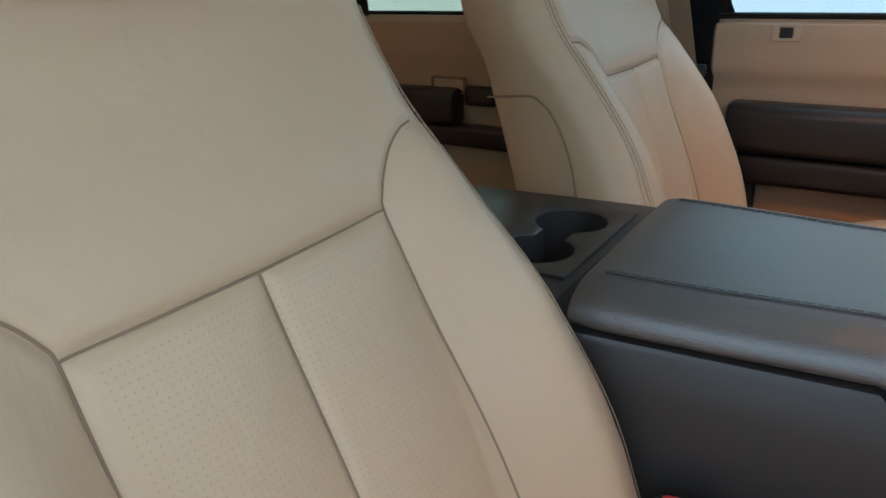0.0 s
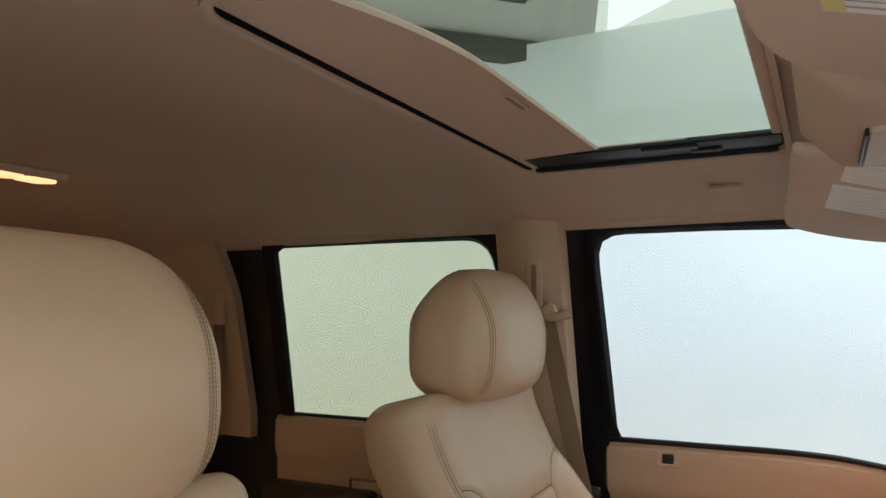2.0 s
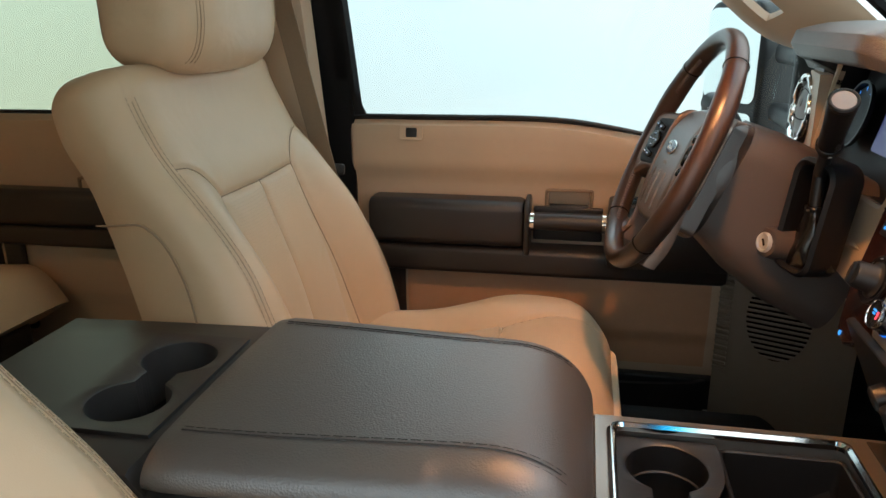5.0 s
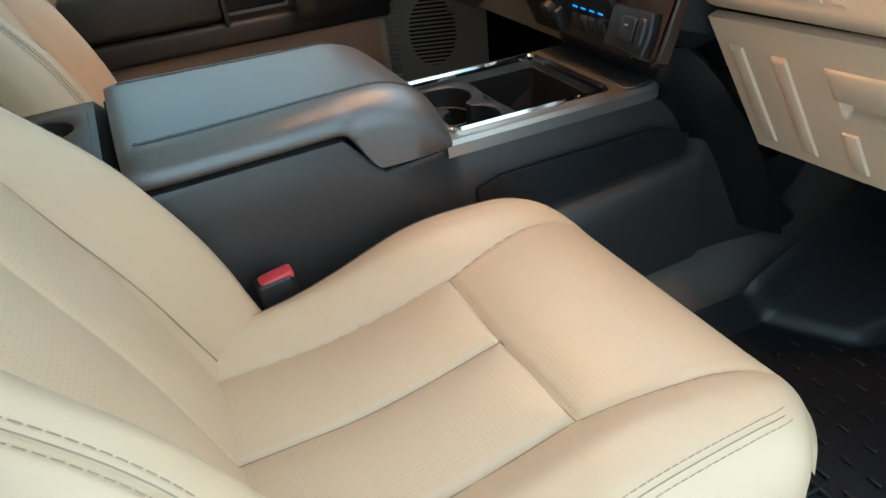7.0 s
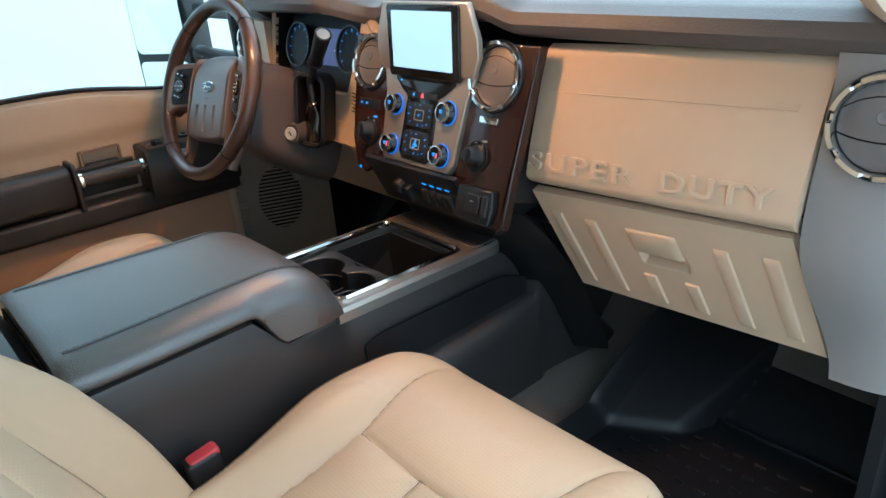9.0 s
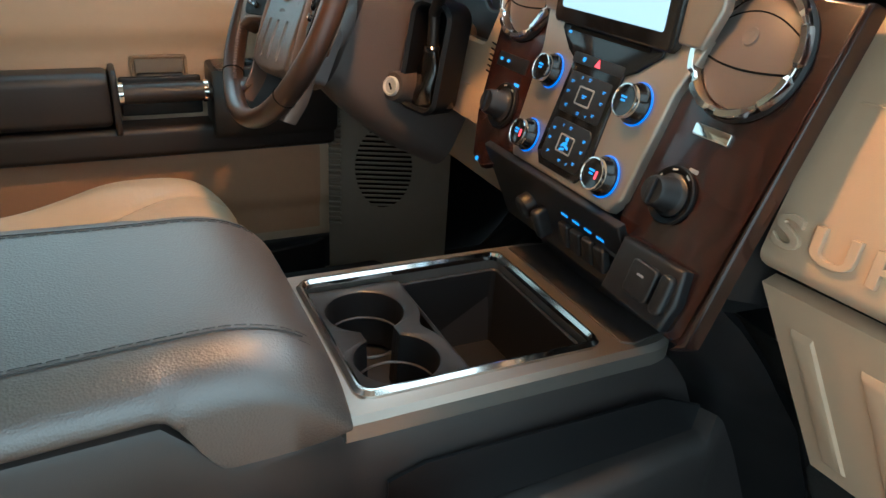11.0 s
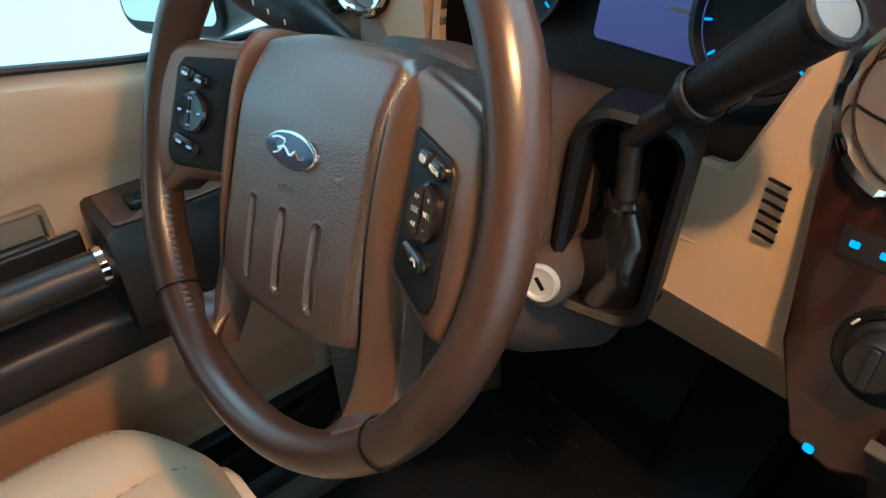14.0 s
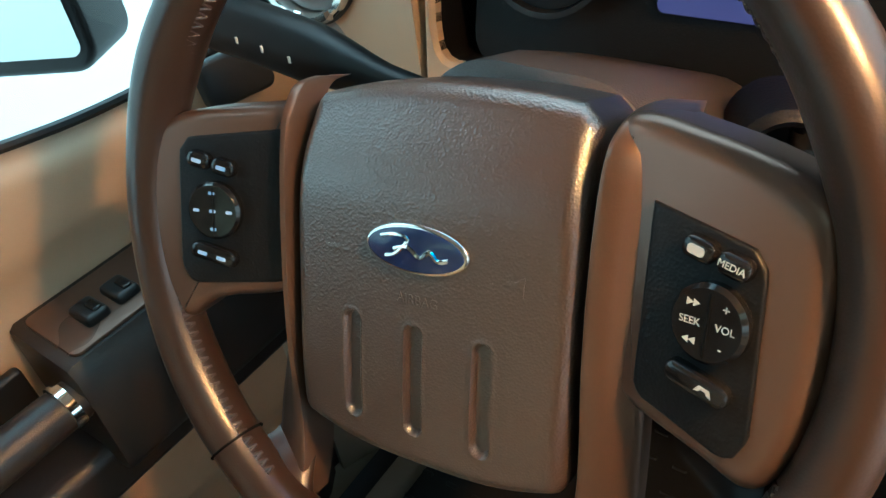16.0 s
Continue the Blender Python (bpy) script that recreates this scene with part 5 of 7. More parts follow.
def knee(u, v):
    x = -0.80 + 0.595 * u
    z = 0.46 + 0.24 * v
    y = 0.724 + 0.135 * (1 - v) - 0.03 * math.exp(-(((x + 0.46) / 0.16) ** 2)) * v
    return (x, y, z)


part("knee_panel", sheet(knee, lin(0, 1, 30), lin(0, 1, 14), 0.02), TRIM, dash, "tan knee panel under the column")
part("outer_surround", sheet(lambda u, v: (-0.80 + 0.13 * u, 0.745 - 0.02 * u, 0.69 + 0.22 * v), lin(0, 1, 8), lin(0, 1, 10), 0.02), TRIM, dash, "tan panel beside the outer vent")


def apron(u, v):
    prof = [(0.692, 0.592), (0.712, 0.570), (0.732, 0.540), (0.752, 0.505), (0.80, 0.44), (0.85, 0.34), (0.90, 0.22)]
    i = min(int(v), len(prof) - 2)
    t = v - i
    y, z = (prof[i][k] + (prof[i + 1][k] - prof[i][k]) * t for k in (0, 1))
    hw = 0.19 + 0.05 * step(v, 0.0, 4.0)
    return (u * hw, y + 0.06 * abs(u) ** 3, z)


part("stack_apron", sheet(apron, lin(-1, 1, 21), lin(0, 6, 25), 0.012), BLACK, dash, "dark apron under the centre stack")

# ---------------- steering wheel and column ----------------
WHEEL_AT = Vector((-0.473, 0.489, 0.795))
WN = Vector((0.06, -0.915, 0.40)).normalized()
WM = facing(WHEEL_AT, WN) @ pose(0, 0, 0, 0, 0, 4.5) @ Matrix.Diagonal((0.92, 0.945, 0.92, 1))
wheel = thing("steering_wheel", label="brown leather four-spoke steering wheel with padded hub", category="steering wheel", m=WM)
RIM, RR = 0.197, 0.0165


def rim_loop(k, n):
    a = 2 * math.pi * k / n
    c, s = math.cos(a), math.sin(a)
    pts = []
    grip = 1 + 0.10 * math.exp(-((math.sin(a) - 0.45) / 0.18) ** 2) + 0.06 * math.exp(-((math.sin(a) + 0.55) / 0.2) ** 2)
    for j in range(18):
        b = 2 * math.pi * j / 18
        r = RR * grip
        q = RIM + r * math.cos(b) * 0.92
        pts.append((q * c, q * s, 0.030 + r * 1.08 * math.sin(b)))
    return pts


part("rim", rings([rim_loop(k, 120) for k in range(120)], ring_closed=True), WHEEL, wheel, "dark brown leather rim", local=True, smooth=60)
# rim stitching on the inside of the grips
for a0, a1 in ((195, 238), (302, 345), (22, 60), (120, 158)):
    bm = bmesh.new()
    for k in range(int((a1 - a0) / 1.8)):
        a = radians(a0 + 1.8 * k)
        for q in (-1, 1):
            u, w = (RIM - RR * 0.93), (RIM - RR * 0.86)
            tube([Vector((u * math.cos(a), u * math.sin(a), 0.031)), Vector((w * math.cos(a + 0.010 * q), w * math.sin(a + 0.010 * q), 0.0370))], 0.0011, 5, bm=bm)
    part("rim_stitching", bm, HUB, wheel, "dark cross stitching", local=True)

# leather joints across the rim
for a in (48, 132, 226, 314):
    c, sn = math.cos(radians(a)), math.sin(radians(a))
    ring = [((RIM + 0.0172 * math.cos(t)) * c, (RIM + 0.0172 * math.cos(t)) * sn, 0.030 + 0.0188 * math.sin(t)) for t in lin(0, 2 * math.pi, 29)[:-1]]
    part("rim_joint", tube(ring, 0.0009, 6, closed=True), DEEP, wheel, "dark leather joint", local=True)

# padded hub
HX = -0.005


SLOTS = (-0.042, -0.002, 0.039)


def hub_mesh():
    """The pad: rounded edges, a rolled top, three pressed slots, and a skirt behind."""
    nu, nv = 190, 200
    bm = bmesh.new()
    grid = []
    for j in range(nv):
        v = j / (nv - 1)
        row = []
        for i in range(nu):
            u = -1 + 2 * i / (nu - 1)
            lo = -0.120 + 0.012 * abs(u) ** 3.5
            hi = 0.0865 - 0.010 * max(0.0, -u) ** 3 - 0.004 * max(0.0, u) ** 3
            y = lo + (hi - lo) * v
            hw = 0.0855 - 0.004 * step(y, 0.0, 0.09) - 0.012 * step(y, 0.066, 0.0865) ** 2 - 0.010 * step(-y, 0.092, 0.120) ** 2
            x = u * hw
            z = 0.0268 - 0.0016 * (x / 0.08) ** 2 - 0.026 * step(y, 0.014, 0.105) ** 1.5 - 0.004 * step(-y, 0.06, 0.125)
            r = 0.011
            d = min(hw * (1 - abs(u)), (1 - v) * (hi - lo), v * (hi - lo))
            if d < r:
                z -= r * (1 - math.sqrt(max(0.0, 1 - (1 - d / r) ** 2)))
            for sx in SLOTS:
                q = math.hypot(x - sx, max(0.0, abs(y + 0.066) - 0.0265)) - 0.0052
                z -= 0.0042 * (1 - step(q, -0.0013, 0.0006))
                z += 0.0004 * math.exp(-(((q - 0.0012) / 0.0012) ** 2))
            row.append(bm.verts.new((x + HX, y, z)))
        grid.append(row)
    for p, q in zip(grid, grid[1:]):
        for i in range(nu - 1):
            bm.faces.new((p[i], p[i + 1], q[i + 1], q[i]))
    rim = grid[0][:-1] + [r[-1] for r in grid[:-1]] + grid[-1][:0:-1] + [r[0] for r in grid[:0:-1]]
    low = [bm.verts.new((p.co.x, p.co.y, -0.05)) for p in rim]
    for i in range(len(rim)):
        k = (i + 1) % len(rim)
        bm.faces.new((rim[i], low[i], low[k], rim[k]))
    return bm


hub = part("hub_pad", hub_mesh(), HUB, wheel, "brown grained airbag pad", local=True, smooth=50)
badge_o = [(0.0305 * math.cos(t), 0.0130 * math.sin(t)) for t in lin(0, 2 * math.pi, 49)[:-1]]
emblem = part("emblem", slab(badge_o, 0.004, pose(HX, 0.0075, 0.0262), 0.002), CHROME, hub, "oval chrome edged emblem", local=True)
part("emblem_field", slab(inset(badge_o, 0.0020), 0.0009, pose(HX, 0.0075, 0.0300), 0.0004), BLUE_ENAMEL, emblem, "dark blue enamel oval", local=True)
for wave, r in (([(-0.020, 0.0048), (-0.012, 0.0066), (-0.004, 0.0050), (-0.011, -0.0030), (-0.017, -0.0050)], 0.0011), ([(-0.012, -0.0008), (-0.004, 0.0012), (0.003, -0.0030), (0.009, 0.0006), (0.014, -0.0032), (0.020, -0.0020)], 0.0013)):
    part("emblem_stroke", tube([Vector((x + HX, y + 0.0075, 0.0309)) for x, y, _ in curve([(*p, 0) for p in wave], 5)], r, 6), CHROME, emblem, "flowing chrome stroke", local=True)
part("pad_text", words("AIRBAG", 0.0072, 0.0005, pose(HX, -0.0200, 0.0268)), HUB, hub, local=True)
# horn marks to both sides of the emblem
for sx in (-1, 1):
    part("horn_mark", slab([(-0.006, -0.0015), (0.002, -0.002), (0.006, -0.005), (0.0065, 0.005), (0.002, 0.002), (-0.006, 0.0015)], 0.0006, pose(HX + sx * 0.0525, -0.001, 0.0256), 0.0002), HUB, hub, local=True)


def band_loops(sgn, slim=0.0):
    """The satin band beside the pad, from its rolled top down to the lower rim."""
    rows = [(0.083, 0.097, 0.111, -0.016), (0.080, 0.094, 0.114, 0.004), (0.072, 0.0905, 0.1145, 0.016), (0.057, 0.0885, 0.1110, 0.0240), (0.02, 0.0878, 0.1095, 0.0270), (-0.03, 0.0882, 0.1100, 0.0262), (-0.075, 0.0895, 0.1135, 0.0215), (-0.105, 0.0890, 0.1165, 0.0170),
            (-0.130, 0.0875, 0.1185, 0.0155), (-0.150, 0.0860, 0.1205, 0.0180), (-0.166, 0.0855, 0.1215, 0.0220), (-0.176, 0.0860, 0.1215, 0.0240)]
    pts = [curve([(r[0], r[1], r[2]) for r in rows], 5), curve([(r[0], r[3], 0) for r in rows], 5)]
    out = []
    for p, q in zip(*pts):
        y, xl, xr, z = p[0], p[1], p[2] - slim * (1 - step(-p[0], 0.06, 0.13)), q[1]
        prof = [(xl + 0.001, z - 0.030), (xl, z - 0.004), (xl + 0.0012, z - 0.0008), (xl + 0.004, z), ((xl + xr) / 2, z - 0.0045), (xr - 0.005, z - 0.0100), (xr - 0.0012, z - 0.0120), (xr, z - 0.0150), (xr - 0.001, z - 0.034)]
        out.append([(sgn * x + HX, y, zz) for x, zz in prof])
    return out


def mark_text(text, size, x, y, z, parent, rz=0.0):
    part("key_text", words(text, size, 0.0002, pose(x, y, z, 0, 0, rz)), LEGEND, parent, "pale key lettering", local=True)


# spokes with their switch pods
for sgn in (-1, 1):
    ol = [(0.092, 0.079), (0.128, 0.077), (0.168, 0.066), (0.186, 0.054), (0.190, 0.020), (0.188, -0.024), (0.180, -0.054), (0.168, -0.066), (0.146, -0.060), (0.102, -0.046), (0.092, -0.02), (0.091, 0.04)]
    if sgn < 0:
        ol = [(0.094, 0.066), (0.128, 0.066), (0.168, 0.060), (0.186, 0.048)] + ol[4:8] + [(0.146, -0.050), (0.100, -0.040), (0.094, -0.02), (0.094, 0.04)]
    ol = even([tuple(p[:2]) for p in curve([(sgn * x + HX, y, 0) for x, y in ol], 4, True)], 72)
    sp = part("side_spoke", slab(ol, 0.036, pose(0, 0, -0.016), 0.011 if sgn > 0 else 0.009, steps=6), SATIN, wheel, "satin brown side spoke", local=True)
    pod = [(0.1145, 0.047), (0.160, 0.037), (0.1660, 0.029), (0.1690, -0.040), (0.164, -0.050), (0.158, -0.052), (0.118, -0.040), (0.1145, -0.035)]
    if sgn < 0:
        pod = [(0.0975, 0.056), (0.158, 0.048), (0.1645, 0.040), (0.1675, -0.028), (0.163, -0.037), (0.157, -0.039), (0.102, -0.0330), (0.0975, -0.028)]
    pod = [(sgn * x + HX, y) for x, y in pod]
    pd = part("switch_pod", slab(even(pod, 64), 0.0045, pose(0, 0, 0.0180), 0.0015), GRIP, sp, "black switch pod", local=True)
    cx, cy, zt = sgn * (0.1480 if sgn > 0 else 0.1410) + HX, 0.0045 if sgn > 0 else 0.0075, 0.0222
    d = part("dial", turned([(0.0168, 0), (0.0168, 0.0045), (0.0150, 0.0065), (0.006, 0.0062), (0.0, 0.006)], 40, pose(cx, cy, zt)), GLOSS, pd, "round switch dial", local=True)
    part("dial_split", box((cx + 0.0005, cy, zt + 0.0062), (0.0009, 0.027, 0.0010), 0), DEEP, d, local=True)
    b1 = part("button", slab(rrect(0.0150, 0.0098, 0.0042, 5), 0.0075, pose(cx - 0.0085, cy + 0.0285, zt - 0.001, 0, 0, -12), 0.003), GLOSS, pd, local=True)
    b2 = part("button", slab(rrect(0.0150, 0.0098, 0.0042, 5), 0.0075, pose(cx + 0.0068, cy + 0.0252, zt - 0.001, 0, 0, -12), 0.003), GLOSS, pd, local=True)
    b3 = part("button", slab(rrect(0.0300, 0.0100, 0.0045, 5), 0.0075, pose(cx - 0.002, cy - 0.0265, zt - 0.001, 0, 0, -12), 0.003), GLOSS, pd, local=True)
    if sgn > 0:
        mark_text("MEDIA", 0.0040, cx + 0.0068, cy + 0.0252, zt + 0.0066, b2, -12)
        mark_text("SEEK", 0.0044, cx - 0.0072, cy, zt + 0.0063, d)
        mark_text("VOL", 0.0044, cx + 0.0080, cy, zt + 0.0063, d)
        mark_text("+", 0.0055, cx + 0.0075, cy + 0.0080, zt + 0.0063, d)
        mark_text("-", 0.0055, cx + 0.0070, cy - 0.0080, zt + 0.0063, d)
        for k in (-1, 1):
            part("key_mark", slab([(-0.0028, -0.0016), (0.0002, 0.0), (0.0002, -0.0016), (0.0030, 0.0), (0.0002, 0.0016), (0.0002, 0.0), (-0.0028, 0.0016)], 0.0003, pose(cx - 0.0065, cy + 0.0078 * k, zt + 0.0063, 0, 0, 0 if k > 0 else 180), 0), LEGEND, d, local=True)
        part("key_mark", slab(rrect(0.0075, 0.0040, 0.0015, 3), 0.0003, pose(cx - 0.0085, cy + 0.0285, zt + 0.0065, 0, 0, -12), 0), LEGEND, b1, local=True)
        part("key_mark", slab([(-0.004, -0.0016), (-0.0024, 0.0014), (0.0024, 0.0014), (0.004, -0.0016), (0.0018, -0.0010), (0.0012, 0.0), (-0.0012, 0.0), (-0.0018, -0.0010)], 0.0003, pose(cx + 0.003, cy - 0.0272, zt + 0.0065, 0, 0, -12), 0), LEGEND, b3, local=True)
    else:
        for dx, dy in ((0, 0.0105), (0, -0.0105), (0.0105, 0), (-0.0105, 0), (0, 0)):
            part("key_mark", slab(rrect(0.0040, 0.0018, 0.0006, 2), 0.0003, pose(cx + dx, cy + dy, zt + 0.0062), 0), KEYLIT, d, local=True)
        for b, dx, dy in ((b1, -0.0085, 0.0285), (b2, 0.0068, 0.0252), (b3, -0.008, -0.0253), (b3, 0.004, -0.0278)):
            part("key_mark", slab(rrect(0.0060, 0.0022, 0.0006, 2), 0.0003, pose(cx + dx, cy + dy, zt + 0.0065, 0, 0, -12), 0), KEYLIT, b, local=True)
    hinge = Vector((sgn * 0.114 + HX, 0, 0.016))
    sp.matrix_basis = Matrix.Translation(hinge) @ pose(0, 0, 0, 0, -17 * sgn, 0) @ Matrix.Translation(-hinge)
    part("hub_band", rings(band_loops(sgn, 0.009 if sgn < 0 else -0.005)), SATIN, wheel, "satin brown band", local=True, smooth=50)
    # leather gusset where the band runs into the rim
    loops = []
    for t in lin(0, 1, 9):
        xc, hw, th = 0.1045 - 0.002 * t, 0.0165 + 0.016 * t**2.2, 0.004 + 0.011 * t
        loop = []
        for a in lin(0, 2 * math.pi, 25)[:-1]:
            px = xc + hw * math.cos(a)
            end = -math.sqrt(max(0.0, 0.193**2 - px**2))
            loop.append((sgn * px + HX, -0.138 + (end + 0.138) * t, -0.002 + 0.031 * t + th * math.sin(a)))
        loops.append(loop)
    part("lower_spoke", rings(loops), WHEEL, wheel, "leather wrapped lower spoke", local=True, smooth=60)
part("hub_back", turned([(0.05, -0.11), (0.075, -0.09), (0.085, -0.05), (0.075, -0.022)], 40), HUB, wheel, local=True)

column = thing("steering_column", (-0.462, 0.62, 0.70), "brown steering column shroud with ignition and stalks", "steering column")
CM = facing(WHEEL_AT, (0, -0.917, 0.40))
loops = []
for d, hw, up, dn in ((-0.050, 0.060, 0.075, -0.085), (-0.060, 0.072, 0.088, -0.100), (-0.12, 0.080, 0.092, -0.125), (-0.20, 0.084, 0.090, -0.145), (-0.29, 0.088, 0.085, -0.15)):
    loops.append([CM @ Vector((x, y + (up + dn) / 2, d)) for x, y in even(rrect(2 * hw, up - dn, 0.045, 8), 72)])
part("shroud", rings(loops), SHROUD, column, "brown plastic column shroud")
km = facing((-0.382, 0.602, 0.689), Vector((0.42, -0.88, 0.18)))
part("ignition_collar", turned([(0.030, -0.05), (0.0225, -0.004), (0.0210, 0.001), (0.0185, 0.002)], 32, km), SHROUD, column)
ig = part("ignition_lock", turned([(0.0150, 0.0), (0.0150, 0.005), (0.0135, 0.0075), (0.0115, 0.0072), (0.0105, 0.0050), (0.0, 0.0050)], 32, km), BRIGHT, column, "round metal ignition lock")
part("key_slot", box((0, 0, 0.0056), (0.003, 0.011, 0.001), 0, km @ pose(0, 0, 0, 0, 0, 35)), DEEP, ig)
# shift lever with its boot and grip
bmx = facing((-0.352, 0.645, 0.737), (0.40, -0.91, 0.08)) @ pose(0, 0, 0, 0, 0, -6)
bo_ = rrect(0.082, 0.166, 0.026, 8)
gate = part("lever_gate", frame_of(bo_, inset(bo_, 0.010), 0.050, bmx @ pose(0, 0, -0.036), edge=0.005), GRIP, column, "black shift lever gate")
# This near-black plate stands for the shade in the open gate.
part("gate_back", slab(inset(bo_, 0.004), 0.004, bmx @ pose(0, 0, -0.034), 0), DEEP, gate, "dark plate for the shade inside the gate")
boot_axis = Vector((-0.352, 0.652, 0.752))
boot_loops = []
for k, (h, r) in enumerate(((0.0, 0.0120), (0.006, 0.0135), (0.016, 0.0175), (0.028, 0.0225), (0.042, 0.0265), (0.056, 0.0300), (0.070, 0.0325), (0.088, 0.0340))):
    ring = []
    for j in range(32):
        a = 2 * math.pi * j / 32
        crease = 1 + 0.13 * math.sin(3 * a + 0.9 * k) * min(1, h / 0.03) + 0.06 * math.sin(5 * a - 1.3 * k) * min(1, h / 0.03)
        ring.append(boot_axis + Vector((r * crease * math.cos(a) - 0.10 * h, r * crease * 0.85 * math.sin(a) + 0.10 * h, -h)))
    boot_loops.append(ring)
part("lever_boot", rings(boot_loops), BOOT, gate, "creased glossy black boot")
part("boot_collar", turned([(0.010, -0.004), (0.0145, -0.003), (0.0150, 0.001), (0.0125, 0.004), (0.010, 0.004)], 28, facing(boot_axis, (0.1, -0.1, 1.0))), GLOSS, gate, "glossy boot collar")
part("lever_stem", tube([Vector((-0.352, 0.652, 0.806)), boot_axis + Vector((0, 0, -0.004))], 0.0085, 14), BLACK, gate)
top, cap = Vector((-0.352, 0.652, 0.800)), Vector((-0.230, 0.630, 0.913))
lever = part("shift_lever", tube([top, top.lerp(cap, 0.5)], 0.009, 12), BLACK, column, "black shift lever")
gm = facing(top.lerp(cap, 0.30), (cap - top))
gl = (cap - top).length * 0.70
part("lever_grip", turned([(0.010, 0), (0.0140, 0.10 * gl), (0.0150, 0.5 * gl), (0.0168, 0.85 * gl), (0.0168, 0.93 * gl)], 28, gm), GRIP, lever, "black grained lever grip")
part("grip_ring", turned([(0.0150, 0.14 * gl), (0.0168, 0.15 * gl), (0.0168, 0.20 * gl), (0.0156, 0.21 * gl)], 28, gm, caps=False), BLACK, lever, "ribbed collar of the grip")
for k in range(5):
    part("collar_rib", box((0, 0.0170, (0.25 + 0.03 * k) * gl), (0.006, 0.0012, 0.0012), 0.0004, gm @ pose(0, 0, 0, 0, 0, 205)), BLACK, lever)
for h, w in ((0.105, 0.0042), (0.125, 0.0016)):
    part("grip_mark", box((0, 0.0143, h * gl), (w, 0.0012, 0.0014), 0, gm @ pose(0, 0, 0, 0, 0, 190)), LEGEND, lever)
part("cap_rim", turned([(0.0168, 0.93 * gl), (0.0180, 0.95 * gl), (0.0180, 0.985 * gl), (0.0160, gl), (0.0138, 0.998 * gl), (0.0134, 0.985 * gl)], 32, gm, caps=False), GRIP, lever, "black rim of the grip end")
part("grip_cap", turned([(0.0136, 0.975 * gl), (0.0134, 0.990 * gl), (0.0, 0.994 * gl)], 32, gm), CAPGREY, lever, "satin grey grip cap")
# turn stalk on the far side
st = curve([(-0.535, 0.60, 0.800), (-0.58, 0.59, 0.815), (-0.65, 0.57, 0.842), (-0.70, 0.553, 0.860)], 8)
stalk = part("turn_stalk", tube(st, 0.0145, 16, taper=lambda t: 0.80 + 0.55 * step(t, 0.35, 0.60) - 0.10 * step(t, 0.9, 1.0)), BLACK, column, "black turn signal stalk")
for t in (0.62, 0.70, 0.78):
    part("stalk_mark", box((0, 0, 0), (0.0018, 0.0010, 0.0045), 0.0003, Matrix.Translation(Vector(st[int(t * (len(st) - 1))]) + Vector((0, -0.0200, 0.004)))), WHITE, stalk)

# ---------------- doors ----------------
def sill_z(y):
    pts = [(-1.4, 0.799), (0.05, 0.805), (0.18, 0.806), (0.26, 0.804), (0.32, 0.799), (0.378, 0.790), (0.456, 0.775), (0.53, 0.765), (0.62, 0.763), (0.95, 0.766)]

    def straight(q):
        for (a, za), (b, zb) in zip(pts, pts[1:]):
            if q <= b:
                return za + (zb - za) * (q - a) / (b - a)
        return pts[-1][1]
    return sum(straight(y + 0.012 * k) for k in range(-3, 4)) / 7


def trim_sheet(sign, y0, y1, z0, x_of, nz=40, ny=60, corner=0.03):
    def f(u, v):
        y = y0 + (y1 - y0) * u
        top = sill_z(y) - 0.006
        z = z0 + (top - z0) * v
        x = x_of(y, z, top)
        d = top - z
        if d < 0.03:
            x += 0.022 * (1 - math.sqrt(max(0, 1 - (1 - d / 0.03) ** 2)))
        for e in (y - y0, y1 - y):
            if e < 0.02:
                x += 0.018 * (1 - math.sqrt(max(0, 1 - (1 - e / 0.02) ** 2)))
        return (sign * x, y, z)
    return sheet(f, lin(0, 1, ny), lin(0, 1, nz), -0.012 * sign)


def ycap(outline_xz, y0, y1, edge=0.006, m=None):
    """A bar along y with a cross-section in x and z, rounded at both ends."""
    loops = []
    ol = outline_xz if area(outline_xz) > 0 else outline_xz[::-1]
    for y, d in ((y0, edge), (y0 + edge * 0.3, edge * 0.3), (y0 + edge, 0), (y1 - edge, 0), (y1 - edge * 0.3, edge * 0.3), (y1, edge)):
        loops.append([(x, y, z) for x, z in inset(ol, d)])
    return rings(loops)


def rounded_xz(x0, x1, z0, z1, r, n=6):
    return [((x0 + x1) / 2 + a, (z0 + z1) / 2 + b) for a, b in rrect(abs(x1 - x0), abs(z1 - z0), r, n)]


door = thing("front_door", (-0.87, 0.2, 0.1), "closed tan driver's door with dark armrest and grab bar", "car door", "doors")


def front_trim_x(y, z, top):
    x = 0.866
    x -= 0.014 * step(z, 0.655, 0.70)
    x += 0.012 * (1 - step(z, 0.16, 0.26))
    x -= 0.010 * step(z, 0.30, 0.335) * (1 - step(z, 0.44, 0.47))
    return x


